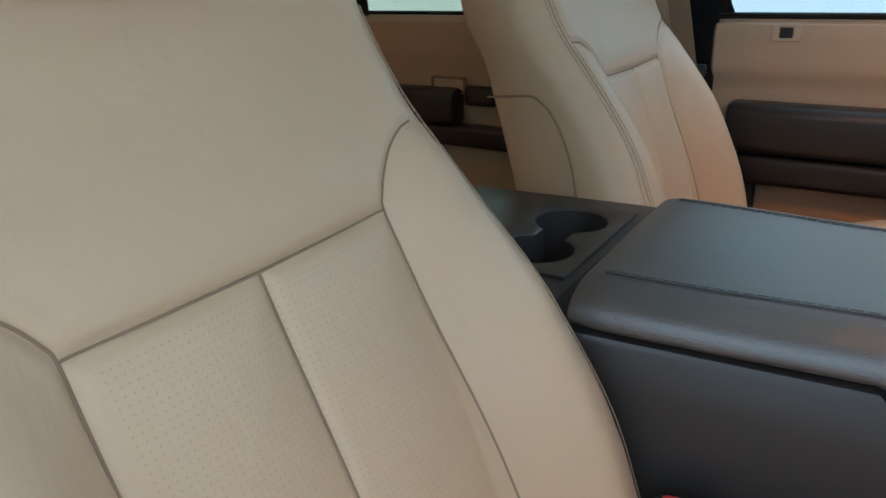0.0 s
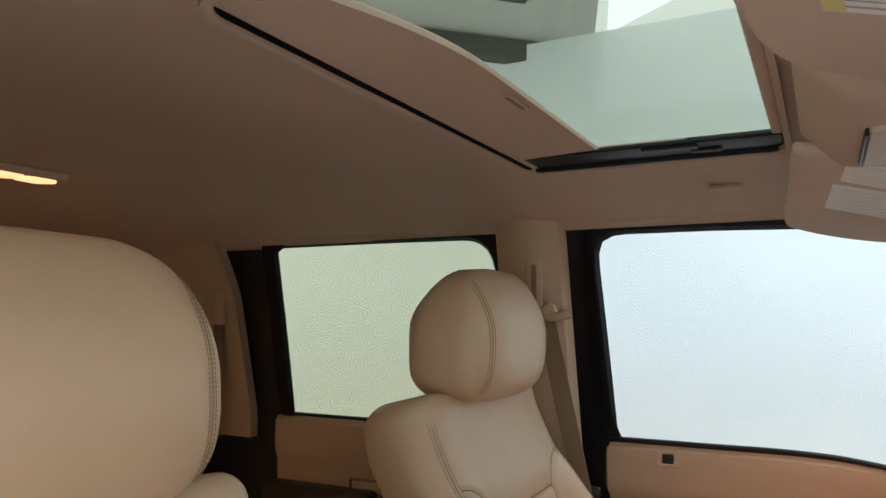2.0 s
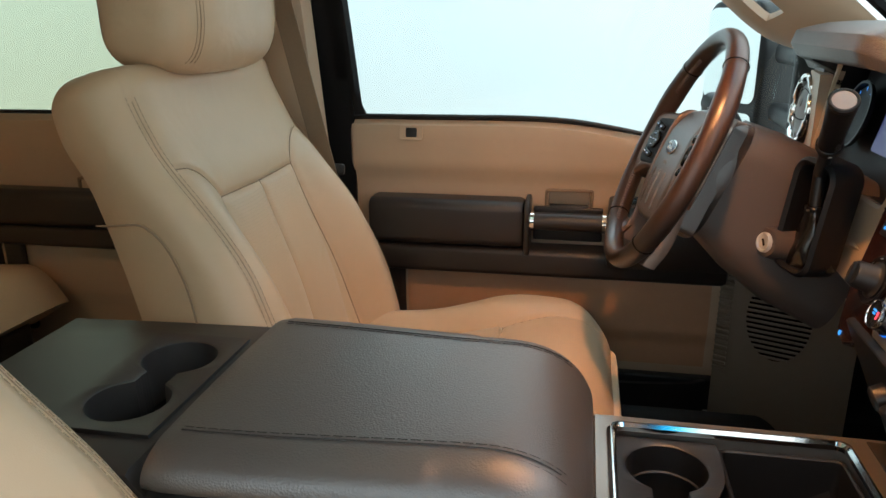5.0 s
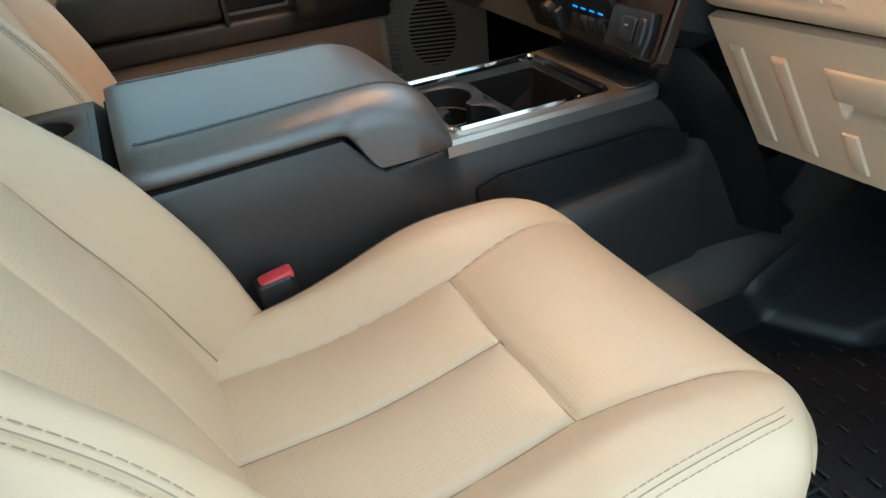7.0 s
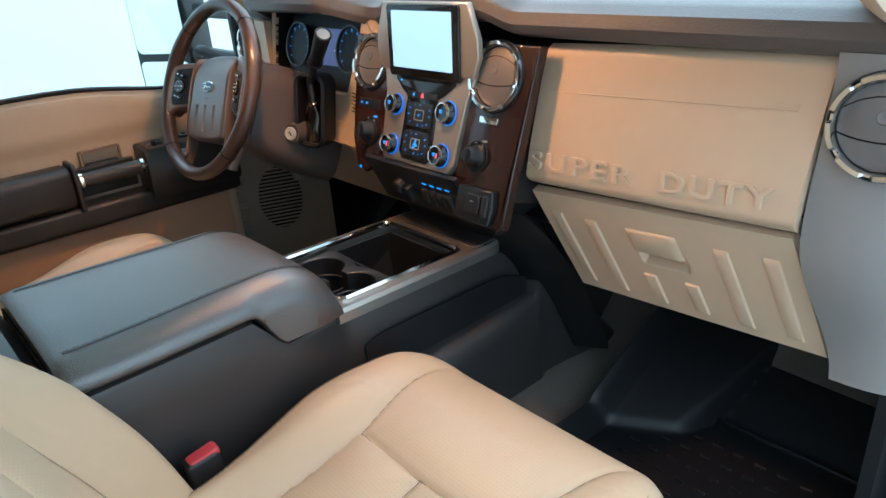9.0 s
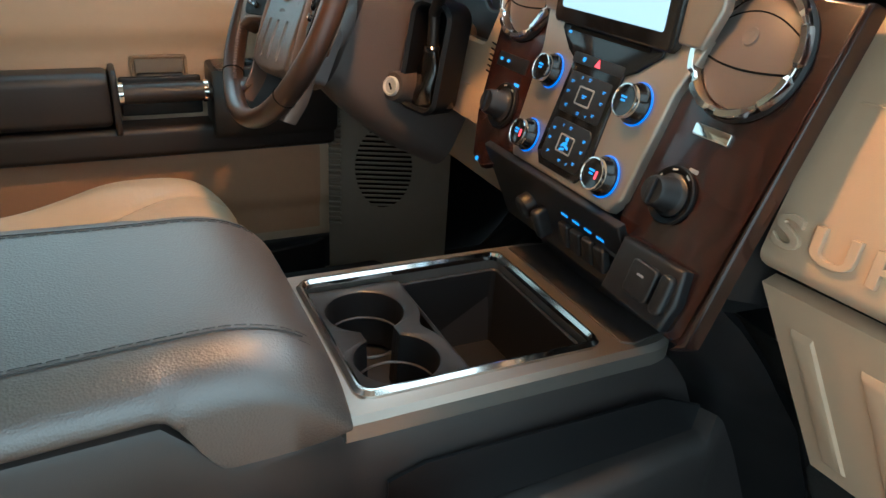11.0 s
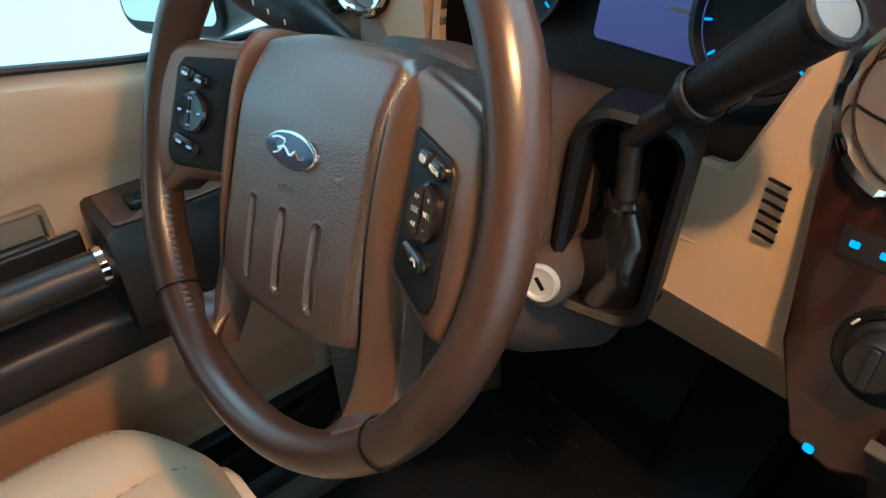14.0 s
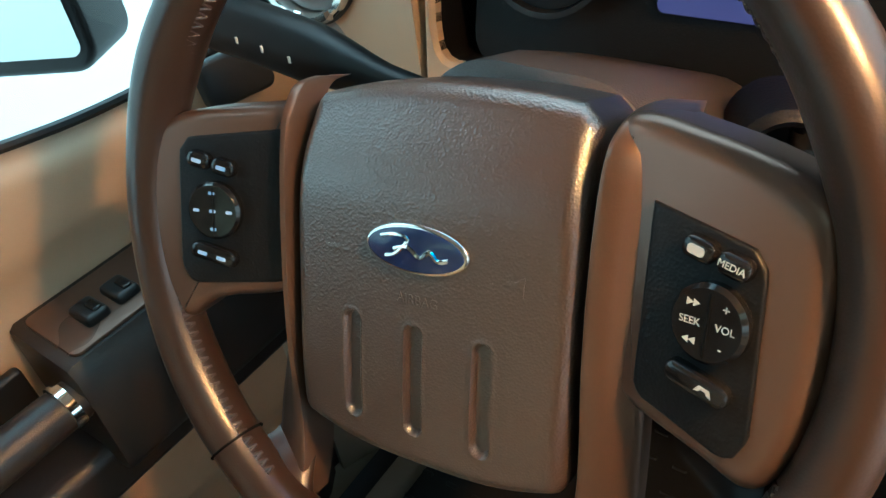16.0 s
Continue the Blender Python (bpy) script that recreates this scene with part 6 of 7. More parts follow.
part("door_trim", trim_sheet(-1, -0.195, 0.80, 0.225, front_trim_x), TRIM, door, "tan moulded door trim")
part("lower_insert", sheet(lambda u, v: (-(front_trim_x(u, v, 0.0) - 0.004), u, v), lin(-0.058, 0.62, 30), lin(0.250, 0.470, 24), 0.003), DOORLOW, door, "darker tan lower door insert")
part("lower_trim", box((-0.862, 0.30, 0.165), (0.026, 0.99, 0.124), 0.006), BLACK, door, "black lower door panel")
arm = part("armrest", ycap(rounded_xz(-0.862, -0.782, 0.532, 0.634, 0.022), -0.130, 0.214, 0.012), ARMREST, door, "dark padded door armrest")
part("armrest_end", ycap(rounded_xz(-0.866, -0.776, 0.515, 0.640, 0.020), 0.2145, 0.226, 0.004), ARMREST, door)
grab = part("grab_bar", tube([(-0.796, y, 0.594) for y in lin(0.222, 0.392, 12)], 0.0185, 20, flat=1.0, taper=lambda t: 1 + 0.06 * math.sin(math.pi * t)), ARMREST, door, "dark round grab bar")
for y in (0.231, 0.381):
    part("chrome_ring", turned([(0.0195, -0.005), (0.0215, -0.004), (0.0215, 0.004), (0.0195, 0.005)], 28, facing((-0.796, y, 0.594), (0, 1, 0)), caps=False), CHROME, grab, "chrome ring")
part("grab_recess", box((-0.851, 0.305, 0.575), (0.012, 0.15, 0.075), 0.004), BLACK, door)
sw = part("switch_pod", ycap([(-0.866, 0.50), (-0.785, 0.50), (-0.776, 0.515), (-0.776, 0.620), (-0.784, 0.632), (-0.866, 0.638)], 0.390, 0.64, 0.008), ARMREST, door, "dark window switch pod")
part("switch_plate", slab(rrect(0.072, 0.225, 0.008, 4), 0.003, Matrix.Translation((-0.823, 0.515, 0.6350)) @ pose(0, 0, 0, 0, 4, 0), 0.001), SATIN, sw, "satin brown switch plate")
for y, x, w in ((0.439, -0.817, 0.030), (0.469, -0.817, 0.030), (0.512, -0.826, 0.030)):
    b = part("window_switch", box((x, y, 0.639), (w, 0.022, 0.012), 0.004), BLACK, sw, "black window switch")
    part("switch_tip", box((x + 0.004, y + 0.003, 0.6455), (w * 0.5, 0.008, 0.004), 0.0015), GLOSS, b)
part("lower_rail", ycap(rounded_xz(-0.866, -0.794, 0.466, 0.528, 0.014), -0.130, 0.64, 0.012), ARMREST, door, "dark lower armrest rail")
part("side_rail", box((-0.846, -0.093, 0.38), (0.022, 0.062, 0.30), 0.012), ARMREST, door, "dark upright trim strip")
hf = rrect(0.104, 0.044, 0.006, 4)
hm = facing((-0.862, 0.306, 0.629), (1, 0, 0))
hd = part("handle_bezel", frame_of(hf, inset(hf, 0.006), 0.010, hm, edge=0.002), SEAM, door, "brown inner handle bezel")
# Darker than the rear flap: the recess's shade is put into its colour.
part("handle_flap", box((-0.859, 0.306, 0.631), (0.006, 0.088, 0.028), 0.002), KICK, hd, "tan inner door handle, darkened for the shade in its recess")
part("handle_lip", box((-0.856, 0.306, 0.612), (0.012, 0.085, 0.010), 0.004), ARMREST, hd)
lk = rrect(0.052, 0.034, 0.006, 4)
lm = facing((-0.852, -0.043, 0.768), (1, 0, 0.25))
lo = part("lock_bezel", frame_of(lk, rrect(0.026, 0.022, 0.003, 4), 0.004, lm, edge=0.001), TRIM, door)
part("lock_button", slab(rrect(0.024, 0.020, 0.003, 4), 0.003, lm, 0.001), BLACK, lo, "black lock button")
part("screw_cap", turned([(0.0055, 0), (0.004, 0.002), (0, 0.002)], 14, facing((-0.858, 0.045, 0.428), (1, 0, 0))), BLACK, door)
pocket = part("map_pocket", sheet(lambda u, v: (-0.853 + 0.045 * math.sin(math.pi * min(1, u * 1.0)) ** 0.5, 0.0 + 0.62 * u, 0.11 + 0.115 * v), lin(0, 1, 24), lin(0, 1, 8), -0.012), BLACK, door, "black map pocket")
part("pocket_catch", box((-0.845, 0.115, 0.310), (0.02, 0.045, 0.030), 0.005), TRIM, pocket, "tan catch")
# mirror corner switch patch on the sill
patch = part("switch_plate", slab(rrect(0.075, 0.034, 0.008), 0.006, facing((-0.868, 0.540, 0.722), (1, -0.1, 0.75)), 0.002), GREY, door, "grey mirror switch plate")
part("mirror_switch", slab(rrect(0.024, 0.014, 0.004), 0.005, facing((-0.866, 0.547, 0.7265), (1, -0.1, 0.75)), 0.002), BLACK, patch)
part("corner_pad", slab(rrect(0.070, 0.045, 0.010), 0.016, facing((-0.842, 0.66, 0.742), (1, -0.2, 0.3)), 0.005), BLACK, door, "black corner pad at the mirror base")

part("sill_seal", tube([(-0.866, y, sill_z(y) - 0.003) for y in lin(-0.190, 0.78, 60)], 0.005, 8), RUBBER, door, "thin black glass wiper seal")

rear_door = thing("rear_door", (-0.87, -0.8, 0.1), "closed tan rear door with dark armrest", "car door", "doors")
part("door_trim", trim_sheet(-1, -1.165, -0.395, 0.14, front_trim_x, ny=40), TRIM, rear_door, "tan moulded rear door trim")
part("armrest", ycap(rounded_xz(-0.86, -0.792, 0.525, 0.617, 0.020), -1.145, -0.79, 0.012), ARMREST, rear_door, "dark rear armrest")
part("lower_rail", ycap(rounded_xz(-0.862, -0.805, 0.470, 0.525, 0.014), -1.135, -0.45, 0.012), ARMREST, rear_door)
part("side_rail", box((-0.846, -1.10, 0.36), (0.022, 0.055, 0.27), 0.012), ARMREST, rear_door)
hm = facing((-0.8475, -0.83, 0.622), (1, 0, 0))
hd = part("handle_bezel", frame_of(hf, inset(hf, 0.006), 0.010, hm, edge=0.002), SEAM, rear_door)
part("handle_flap", box((-0.8445, -0.83, 0.624), (0.006, 0.088, 0.028), 0.002), TRIM, hd)
part("pull_cup", box((-0.838, -0.73, 0.60), (0.03, 0.09, 0.05), 0.012), ARMREST, rear_door)

part("sill_seal", tube([(-0.866, y, sill_z(y) - 0.003) for y in lin(-1.160, -0.40, 30)], 0.005, 8), RUBBER, rear_door, "thin black glass wiper seal")

# sill plates and kick panel
for s in (-1, 1):
    solo(f"trim_scuff_{'driver' if s < 0 else 'passenger'}", ycap(rounded_xz(s * 0.905, s * (0.750 if s < 0 else 0.868), 0.085, 0.150, 0.012), -0.35, 0.80, 0.02), KICK if s < 0 else CONSOLE, "moulded door sill scuff plate", "trim", kind="structure")
kick = thing("kick_panel", (-0.80, 0.75, 0.05), "tan kick panel with a slatted speaker grille", "kick panel")


def kick_at(u, z, off=0.0):
    p = Vector((-0.835 + 0.10 * u, 0.635 + 0.25 * u, z))
    return p + Vector((0.93, -0.37, 0)) * off


part("panel", sheet(lambda u, v: kick_at(u, 0.06 + 0.56 * v), lin(0, 1, 6), lin(0, 1, 10), 0.02), KICK, kick)
part("grille_back", rings([[kick_at(0.45 + 0.235 * math.cos(t), 0.405 + 0.094 * math.sin(t), 0.001) for t in lin(0, 2 * math.pi, 41)[:-1]], [kick_at(0.45 + 0.235 * math.cos(t), 0.405 + 0.094 * math.sin(t), 0.002) for t in lin(0, 2 * math.pi, 41)[:-1]]]), DEEP, kick)
for k in range(17):
    z = 0.3175 + 0.011 * k
    h = math.sqrt(max(0, 1 - ((z - 0.405) / 0.096) ** 2)) * 0.235
    part("grille_slat", tube([kick_at(0.45 + h * t, z, 0.004) for t in (-1, -0.3, 0.3, 1)], 0.0030, 8), KICK, kick)
for k in range(22):
    part("edge_rib", tube([kick_at(0.0, 0.27 + 0.0125 * k, 0.004), kick_at(0.10, 0.27 + 0.0125 * k, 0.006)], 0.0035, 6), KICK, kick)

solo("trim_kick_passenger", sheet(lambda u, v: (0.830 + 0.02 * v, 0.80 + 0.42 * u, 0.10 + 0.48 * v), lin(0, 1, 8), lin(0, 1, 8), 0.02), BLACK, "black plastic kick panel beside the footwell", "trim", kind="structure")

# B pillars with their belts
def b_pillar(s):
    who = "driver" if s < 0 else "passenger"
    solo(f"trim_pillar_{who}", sheet(lambda u, v: (s * (side_x(0.40 + 0.92 * v) - 0.028 - 0.022 * math.sin(math.pi * u) + 0.02 * (abs(u - 0.5) > 0.47)), -0.395 + (0.172 if s < 0 else 0.13) * u - 0.012 * v, 0.10 + 1.22 * v), lin(0, 1, 15), lin(0, 1, 30), -0.012 * s), TRIM, "tan upright pillar trim between the doors", "trim", kind="structure")
    solo(f"trim_post_{who}", sheet(lambda u, v: (s * (side_x(0.05 + 1.27 * v) - 0.012), -0.398 + (0.222 if s < 0 else 0.17) * u, 0.05 + 1.27 * v), lin(0, 1, 5), lin(0, 1, 20), -0.03 * s), GRIP, "black door seal round the pillar", "trim", kind="structure")
    belt = thing("seat_belt", (s * 0.72, -0.28, 1.10), "tan seat belt hanging from the pillar", "seat belt", "seat belts")
    gm = facing((s * 0.715, -0.302, 1.135), (-s, 0.25, 0))
    part("height_slide", slab(rrect(0.036, 0.15, 0.012), 0.010, gm, 0.004), TRIM, belt)
    part("slide_gap", slab(rrect(0.012, 0.11, 0.005), 0.002, gm @ pose(0, 0.005, 0.010), 0), SEAM, belt)
    part("belt_anchor", turned([(0.018, 0), (0.018, 0.010), (0.014, 0.016), (0.006, 0.018)], 24, facing((s * 0.70, -0.262, 1.092), (-s, 0.25, 0))), TRIM, belt, "tan belt anchor cover")
    part("belt_guide", tube([(s * 0.705, -0.295, 1.085), (s * 0.69, -0.255, 1.078), (s * 0.70, -0.215, 1.085)], 0.010, 10), TRIM, belt)
    if s < 0:
        a, b = Vector((s * 0.705, -0.272, 1.08)), Vector((s * 0.765, -0.19, 0.60))
        part("webbing", rings([[a.lerp(b, t) + Vector((0, q, 0)) + Vector((s * -0.003 * k, 0.0, 0)) for q, k in ((-0.021, 0), (0.021, 0), (0.021, 1), (-0.021, 1))] for t in lin(0, 1, 12)]), BELT, belt, "tan woven webbing")
        part("tongue_stop", box((s * 0.76, -0.205, 0.70), (0.014, 0.07, 0.024), 0.005), BLACK, belt)
    else:
        a, b = Vector((0.72, -0.272, 1.08)), Vector((0.772, -0.169, 0.750))
        c = Vector((0.812, -0.112, 0.47))
        for p, q in ((a, b), (b, c)):
            part("webbing", rings([[p.lerp(q, t) + Vector((0, w, 0)) + Vector((-0.003 * k, 0, 0)) for w, k in ((-0.022, 0), (0.022, 0), (0.022, 1), (-0.022, 1))] for t in lin(0, 1, 10)]), BELT, belt, "tan woven webbing")
        part("belt_tongue", slab(rrect(0.064, 0.015, 0.007), 0.012, facing((0.768, -0.176, 0.758), (1, 0.15, 0.25)) @ pose(0, 0, 0, 0, 0, -8), 0.005), TONGUE, belt, "dark grey belt tongue")
        along, out = (c - b).normalized(), Vector((0.95, 0.15, -0.24)).normalized()
        side = along.cross(out).normalized()
        fold = []
        for d, o, th in ((-0.004, 0.004, 0.002), (-0.001, 0.012, 0.004), (0.006, 0.017, 0.006), (0.020, 0.016, 0.006), (0.046, 0.012, 0.006), (0.047, 0.008, 0.003)):
            q = b + along * d + out * o
            fold.append([q + side * 0.0225, q - side * 0.0225, q - side * 0.0225 - out * th, q + side * 0.0225 - out * th])
        part("webbing_fold", rings(fold), BELT, belt, "stitched loop of webbing")
        bm = bmesh.new()
        for d, o in ((0.022, 0.0164), (0.040, 0.0134)):
            q = b + along * d + out * o
            join(bm, stitches([q + side * w for w in lin(-0.021, 0.021, 34)], 0.0007, 2, 1))
        part("fold_stitching", bm, SEAM, belt)
    return belt


b_pillar(-1)
b_pillar(1)
# rear belt on the quarter trim
rb = thing("seat_belt", (-0.80, -1.32, 1.05), "tan rear seat belt on the quarter trim", "seat belt", "seat belts")
part("belt_guide", box((-0.77, -1.30, 1.10), (0.03, 0.05, 0.10), 0.010), TRIM, rb)
part("webbing", box((-0.785, -1.315, 0.90), (0.004, 0.042, 0.34), 0.001, None), BELT, rb, "tan woven webbing")

# buckle beside the passenger seat
buckle = thing("belt_buckle", (0.222, 0.055, 0.30), "black belt buckle with a red release button", "belt buckle")
part("buckle_body", slab(rrect(0.029, 0.050, 0.007), 0.128, Matrix.Translation((0.220, 0.075, 0.308)) @ pose(0, 0, 0, 6, 0, 0), 0.006), BLACK, buckle)
part("release_button", slab(rrect(0.024, 0.046, 0.006), 0.010, Matrix.Translation((0.220, 0.067, 0.4290)) @ pose(0, 0, 0, 10, 0, 0), 0.004), RED, buckle, "red release button")
part("buckle_stalk", box((0.222, 0.065, 0.27), (0.02, 0.04, 0.10), 0.006), BLACK, buckle)

# ---------------- windscreen, A pillars, mirror, booth ----------------
def graded_glass():
    m = glass("windscreen_glass", (0.95, 0.96, 0.95))
    n, li = m.node_tree.nodes, m.node_tree.links
    co, sp, mr, rp = (n.new("ShaderNode" + k) for k in ("TexCoord", "SeparateXYZ", "MapRange", "ValToRGB"))
    li.new(co.outputs["Object"], sp.inputs[0])
    li.new(sp.outputs["Z"], mr.inputs["Value"])
    mr.inputs["From Min"].default_value, mr.inputs["From Max"].default_value = 0.325, 0.40
    li.new(mr.outputs[0], rp.inputs[0])
    rp.color_ramp.elements[0].color, rp.color_ramp.elements[1].color = (0.96, 0.95, 0.93, 1), (0.01, 0.24, 0.52, 1)
    e = rp.color_ramp.elements.new(0.45)
    e.color = (0.16, 0.62, 0.86, 1)
    tr = next(x for x in n if x.type == "BSDF_TRANSPARENT")
    li.new(rp.outputs[0], tr.inputs["Color"])
    return m


def screen_at(u, v):
    hw = 0.66 + 0.10 * v
    y = 0.56 + 0.75 * v - (0.06 + 0.20 * v) * abs(u) ** 2.2
    return (u * hw, y, 1.29 - 0.44 * v - 0.01 * abs(u) ** 2)


windscreen = thing("windscreen", (0, 1.3, 0.9), "curved windscreen with a blue shade band", "windscreen", kind="structure")
wp = part("pane", sheet(screen_at, lin(-1, 1, 31), lin(0, 1, 21), 0.004), graded_glass(), windscreen, smooth=60)
wp.visible_shadow = False
for u in (-1, 1):
    part("black_border", tube([screen_at(u * 0.995, v) for v in lin(0, 1, 20)], 0.014, 8), RUBBER, windscreen)
part("black_border", tube([screen_at(u, 0.0) for u in lin(-1, 1, 30)], 0.010, 8), RUBBER, windscreen)
solo("cowl", box((0, 1.42, 0.86), (1.7, 0.26, 0.06), 0.02), BLACK, "black plastic cowl under the windscreen", "trim", kind="structure")


def a_pillar(s, handle):
    ea = curve([(0.762, 0.36, 1.245), (0.772, 0.455, 1.180), (0.786, 0.503, 1.108), (0.800, 0.565, 1.038), (0.812, 0.655, 0.968), (0.822, 0.76, 0.930), (0.835, 0.90, 0.885)], 8)
    eb = curve([(0.650, 0.44, 1.295), (0.672, 0.515, 1.262), (0.690, 0.565, 1.205), (0.700, 0.665, 1.118), (0.712, 0.775, 1.035), (0.730, 0.875, 0.955), (0.760, 1.00, 0.865)], 8)
    bm = bmesh.new()
    nu = 15
    g = []
    for a, b in zip(ea, eb):
        row = []
        for i in range(nu):
            t = i / (nu - 1)
            p = a.lerp(b, t)
            bulge = 0.022 * math.sin(math.pi * t) ** 0.6
            p = p + Vector((-0.80, -0.45, -0.10)) * bulge
            row.append(bm.verts.new((s * p.x, p.y, p.z)))
        g.append(row)
    k = len(g) - 1
    for j in range(k):
        for i in range(nu - 1):
            t = (j + 0.5) / k
            if handle and 0.40 < t < 0.63 and 3 <= i <= 5:
                continue
            bm.faces.new((g[j][i], g[j][i + 1], g[j + 1][i + 1], g[j + 1][i]))
    bm.normal_update()
    bmesh.ops.solidify(bm, geom=bm.faces[:], thickness=0.022 * s)
    bmesh.ops.smooth_vert(bm, verts=bm.verts[:], factor=0.3, use_axis_x=True, use_axis_y=True, use_axis_z=True)
    return bm


solo("trim_a_pillar_driver", a_pillar(-1, True), TRIM, "tan windscreen pillar trim with a grab handle", "trim", kind="structure", smooth=60)
solo("trim_a_pillar_passenger", a_pillar(1, False), TRIM, "tan windscreen pillar trim", "trim", kind="structure", smooth=60)

mirror = thing("door_mirror", (-1.12, 0.74, 0.70), "tall black towing door mirror with two glasses", "door mirror")
MM = Matrix.Translation((-1.355, 0.708, 0.835)) @ pose(0, 0, 0, 0, 0, 29)
hs = rrect(0.225, 0.42, 0.045, 8)
fm = facing(None, (0, -1, 0))
part("housing", slab(hs, 0.11, MM @ Matrix.Translation((0, 0.10, 0)) @ fm, 0.012), BLACK, mirror, "black mirror housing")
MIRROR = material("mirror_silver", (0.86, 0.90, 0.90), 0.03, 1.0, var=0.0, rough_var=0.01)
part("upper_glass", slab(rrect(0.200, 0.235, 0.025, 6), 0.003, MM @ Matrix.Translation((0, -0.0105, 0.075)) @ fm, 0), MIRROR, mirror, "large mirror glass")
part("lower_glass", slab(rrect(0.195, 0.115, 0.02, 6), 0.003, MM @ Matrix.Translation((0, -0.0105, -0.125)) @ fm, 0), MIRROR, mirror, "small wide-angle glass")
for z in (0.92, 0.78):
    part("arm", box((-1.06, 0.80, z), (0.36, 0.05, 0.045), 0.015), BLACK, mirror)
part("mount", box((-0.905, 0.80, 0.86), (0.03, 0.12, 0.26), 0.015), BLACK, mirror)

# booth: its surfaces emit light themselves in place of lamps shining on them
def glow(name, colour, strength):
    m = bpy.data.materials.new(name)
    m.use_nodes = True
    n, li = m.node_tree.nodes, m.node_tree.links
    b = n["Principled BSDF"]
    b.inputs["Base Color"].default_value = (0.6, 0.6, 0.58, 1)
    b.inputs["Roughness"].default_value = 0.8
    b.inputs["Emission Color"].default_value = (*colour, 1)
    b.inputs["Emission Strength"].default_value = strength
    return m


# Wall brightness painted as glow: dim and warm below, brighter and cooler above.
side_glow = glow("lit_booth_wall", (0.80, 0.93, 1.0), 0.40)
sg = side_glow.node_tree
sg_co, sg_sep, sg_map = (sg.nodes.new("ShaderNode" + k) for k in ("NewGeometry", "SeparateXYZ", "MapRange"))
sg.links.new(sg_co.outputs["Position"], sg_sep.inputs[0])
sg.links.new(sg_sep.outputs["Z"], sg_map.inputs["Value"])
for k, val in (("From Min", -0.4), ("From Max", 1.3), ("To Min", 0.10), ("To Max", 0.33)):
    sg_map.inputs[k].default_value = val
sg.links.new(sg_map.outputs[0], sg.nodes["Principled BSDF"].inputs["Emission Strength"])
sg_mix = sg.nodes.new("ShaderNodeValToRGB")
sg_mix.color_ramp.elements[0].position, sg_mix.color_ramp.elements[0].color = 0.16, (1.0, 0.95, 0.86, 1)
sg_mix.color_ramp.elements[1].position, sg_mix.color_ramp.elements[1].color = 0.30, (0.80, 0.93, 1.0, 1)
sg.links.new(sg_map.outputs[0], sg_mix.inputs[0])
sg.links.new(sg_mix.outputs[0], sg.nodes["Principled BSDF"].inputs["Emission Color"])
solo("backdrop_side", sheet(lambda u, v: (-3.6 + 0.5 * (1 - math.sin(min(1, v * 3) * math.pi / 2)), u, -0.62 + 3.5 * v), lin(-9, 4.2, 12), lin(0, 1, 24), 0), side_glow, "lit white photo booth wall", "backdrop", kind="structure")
# The front wall's own glow is raised to send light over dash and hub.
solo("backdrop_front", sheet(lambda u, v: (u, 6.5 - 0.8 * (u / 5) ** 2, -0.62 + 3.5 * v), lin(-5, 6, 24), lin(0, 1, 12), 0), glow("glowing_booth_front", (1.0, 0.95, 0.88), 0.95), "lit warm white photo booth wall", "backdrop", kind="structure")
# Faint emission replaces the light on the ceiling's underside.
solo("backdrop_ceiling", slab([(-4.0, -1.08), (-0.5, -4.6), (0.9, -4.6), (0.9, 0.2), (-2.9, -0.72)], 0.06, Matrix.Translation((0, 0, 2.92))), glow("booth_ceiling", (0.75, 0.74, 0.66), 0.10), "grey olive booth ceiling with a faint glow of its own", "backdrop", kind="structure")
# Only a bright ceiling patch shows; the rest is added fill for dash and hub.
solo("backdrop_light_panel", slab([(-3.9, -0.95), (-2.9, -0.66), (0.9, 0.26), (0.9, 5.4), (-2.4, 5.4), (-3.3, -0.1)], 0.05, Matrix.Translation((0, 0, 2.98))), glow("lit_ceiling_panel", (0.90, 0.95, 1.0), 1.6), "glowing white ceiling panel of the booth, spread forward as fill light", "backdrop", kind="structure")
BEAM = material("beam_paint", (0.10, 0.10, 0.095), 0.8)
for shift in (0.0, 1.3):
    solo("ceiling_beam", box((0, 0, 0), (4.9, 0.12, 0.14), 0.01, Matrix.Translation((-2.3 + shift, -2.80, 2.84)) @ pose(0, 0, 0, 0, 0, -45)), BEAM, "dark steel ceiling beam of the booth", "beam", "ceiling beams")

# ---------------- overhead: visors, console, lamps ----------------
def on_visor(s, x, y, off=0.0):
    """A place on a visor's underside; off: downwards. x counts outwards from the middle of the cab."""
    return Vector((s * x, y, 1.256 - 0.12 * (x - 0.21) - 0.15 * (y - 0.30) - off))


def visor_plate(s, outline, lo, hi, edge=0.0):
    """A plate that follows the visor's plane between two offsets."""
    ol = list(outline) if area(list(outline)) > 0 else list(outline)[::-1]
    rows = [(0.0, lo), (0.0, hi)] if not edge else [(edge, lo), (0.3 * edge, lo + 0.3 * edge), (0.0, lo + edge), (0.0, hi - edge), (0.3 * edge, hi - 0.3 * edge), (edge, hi)]
    return rings([[on_visor(s, x, y, o) for x, y in (inset(ol, d) if d else ol)] for d, o in rows])


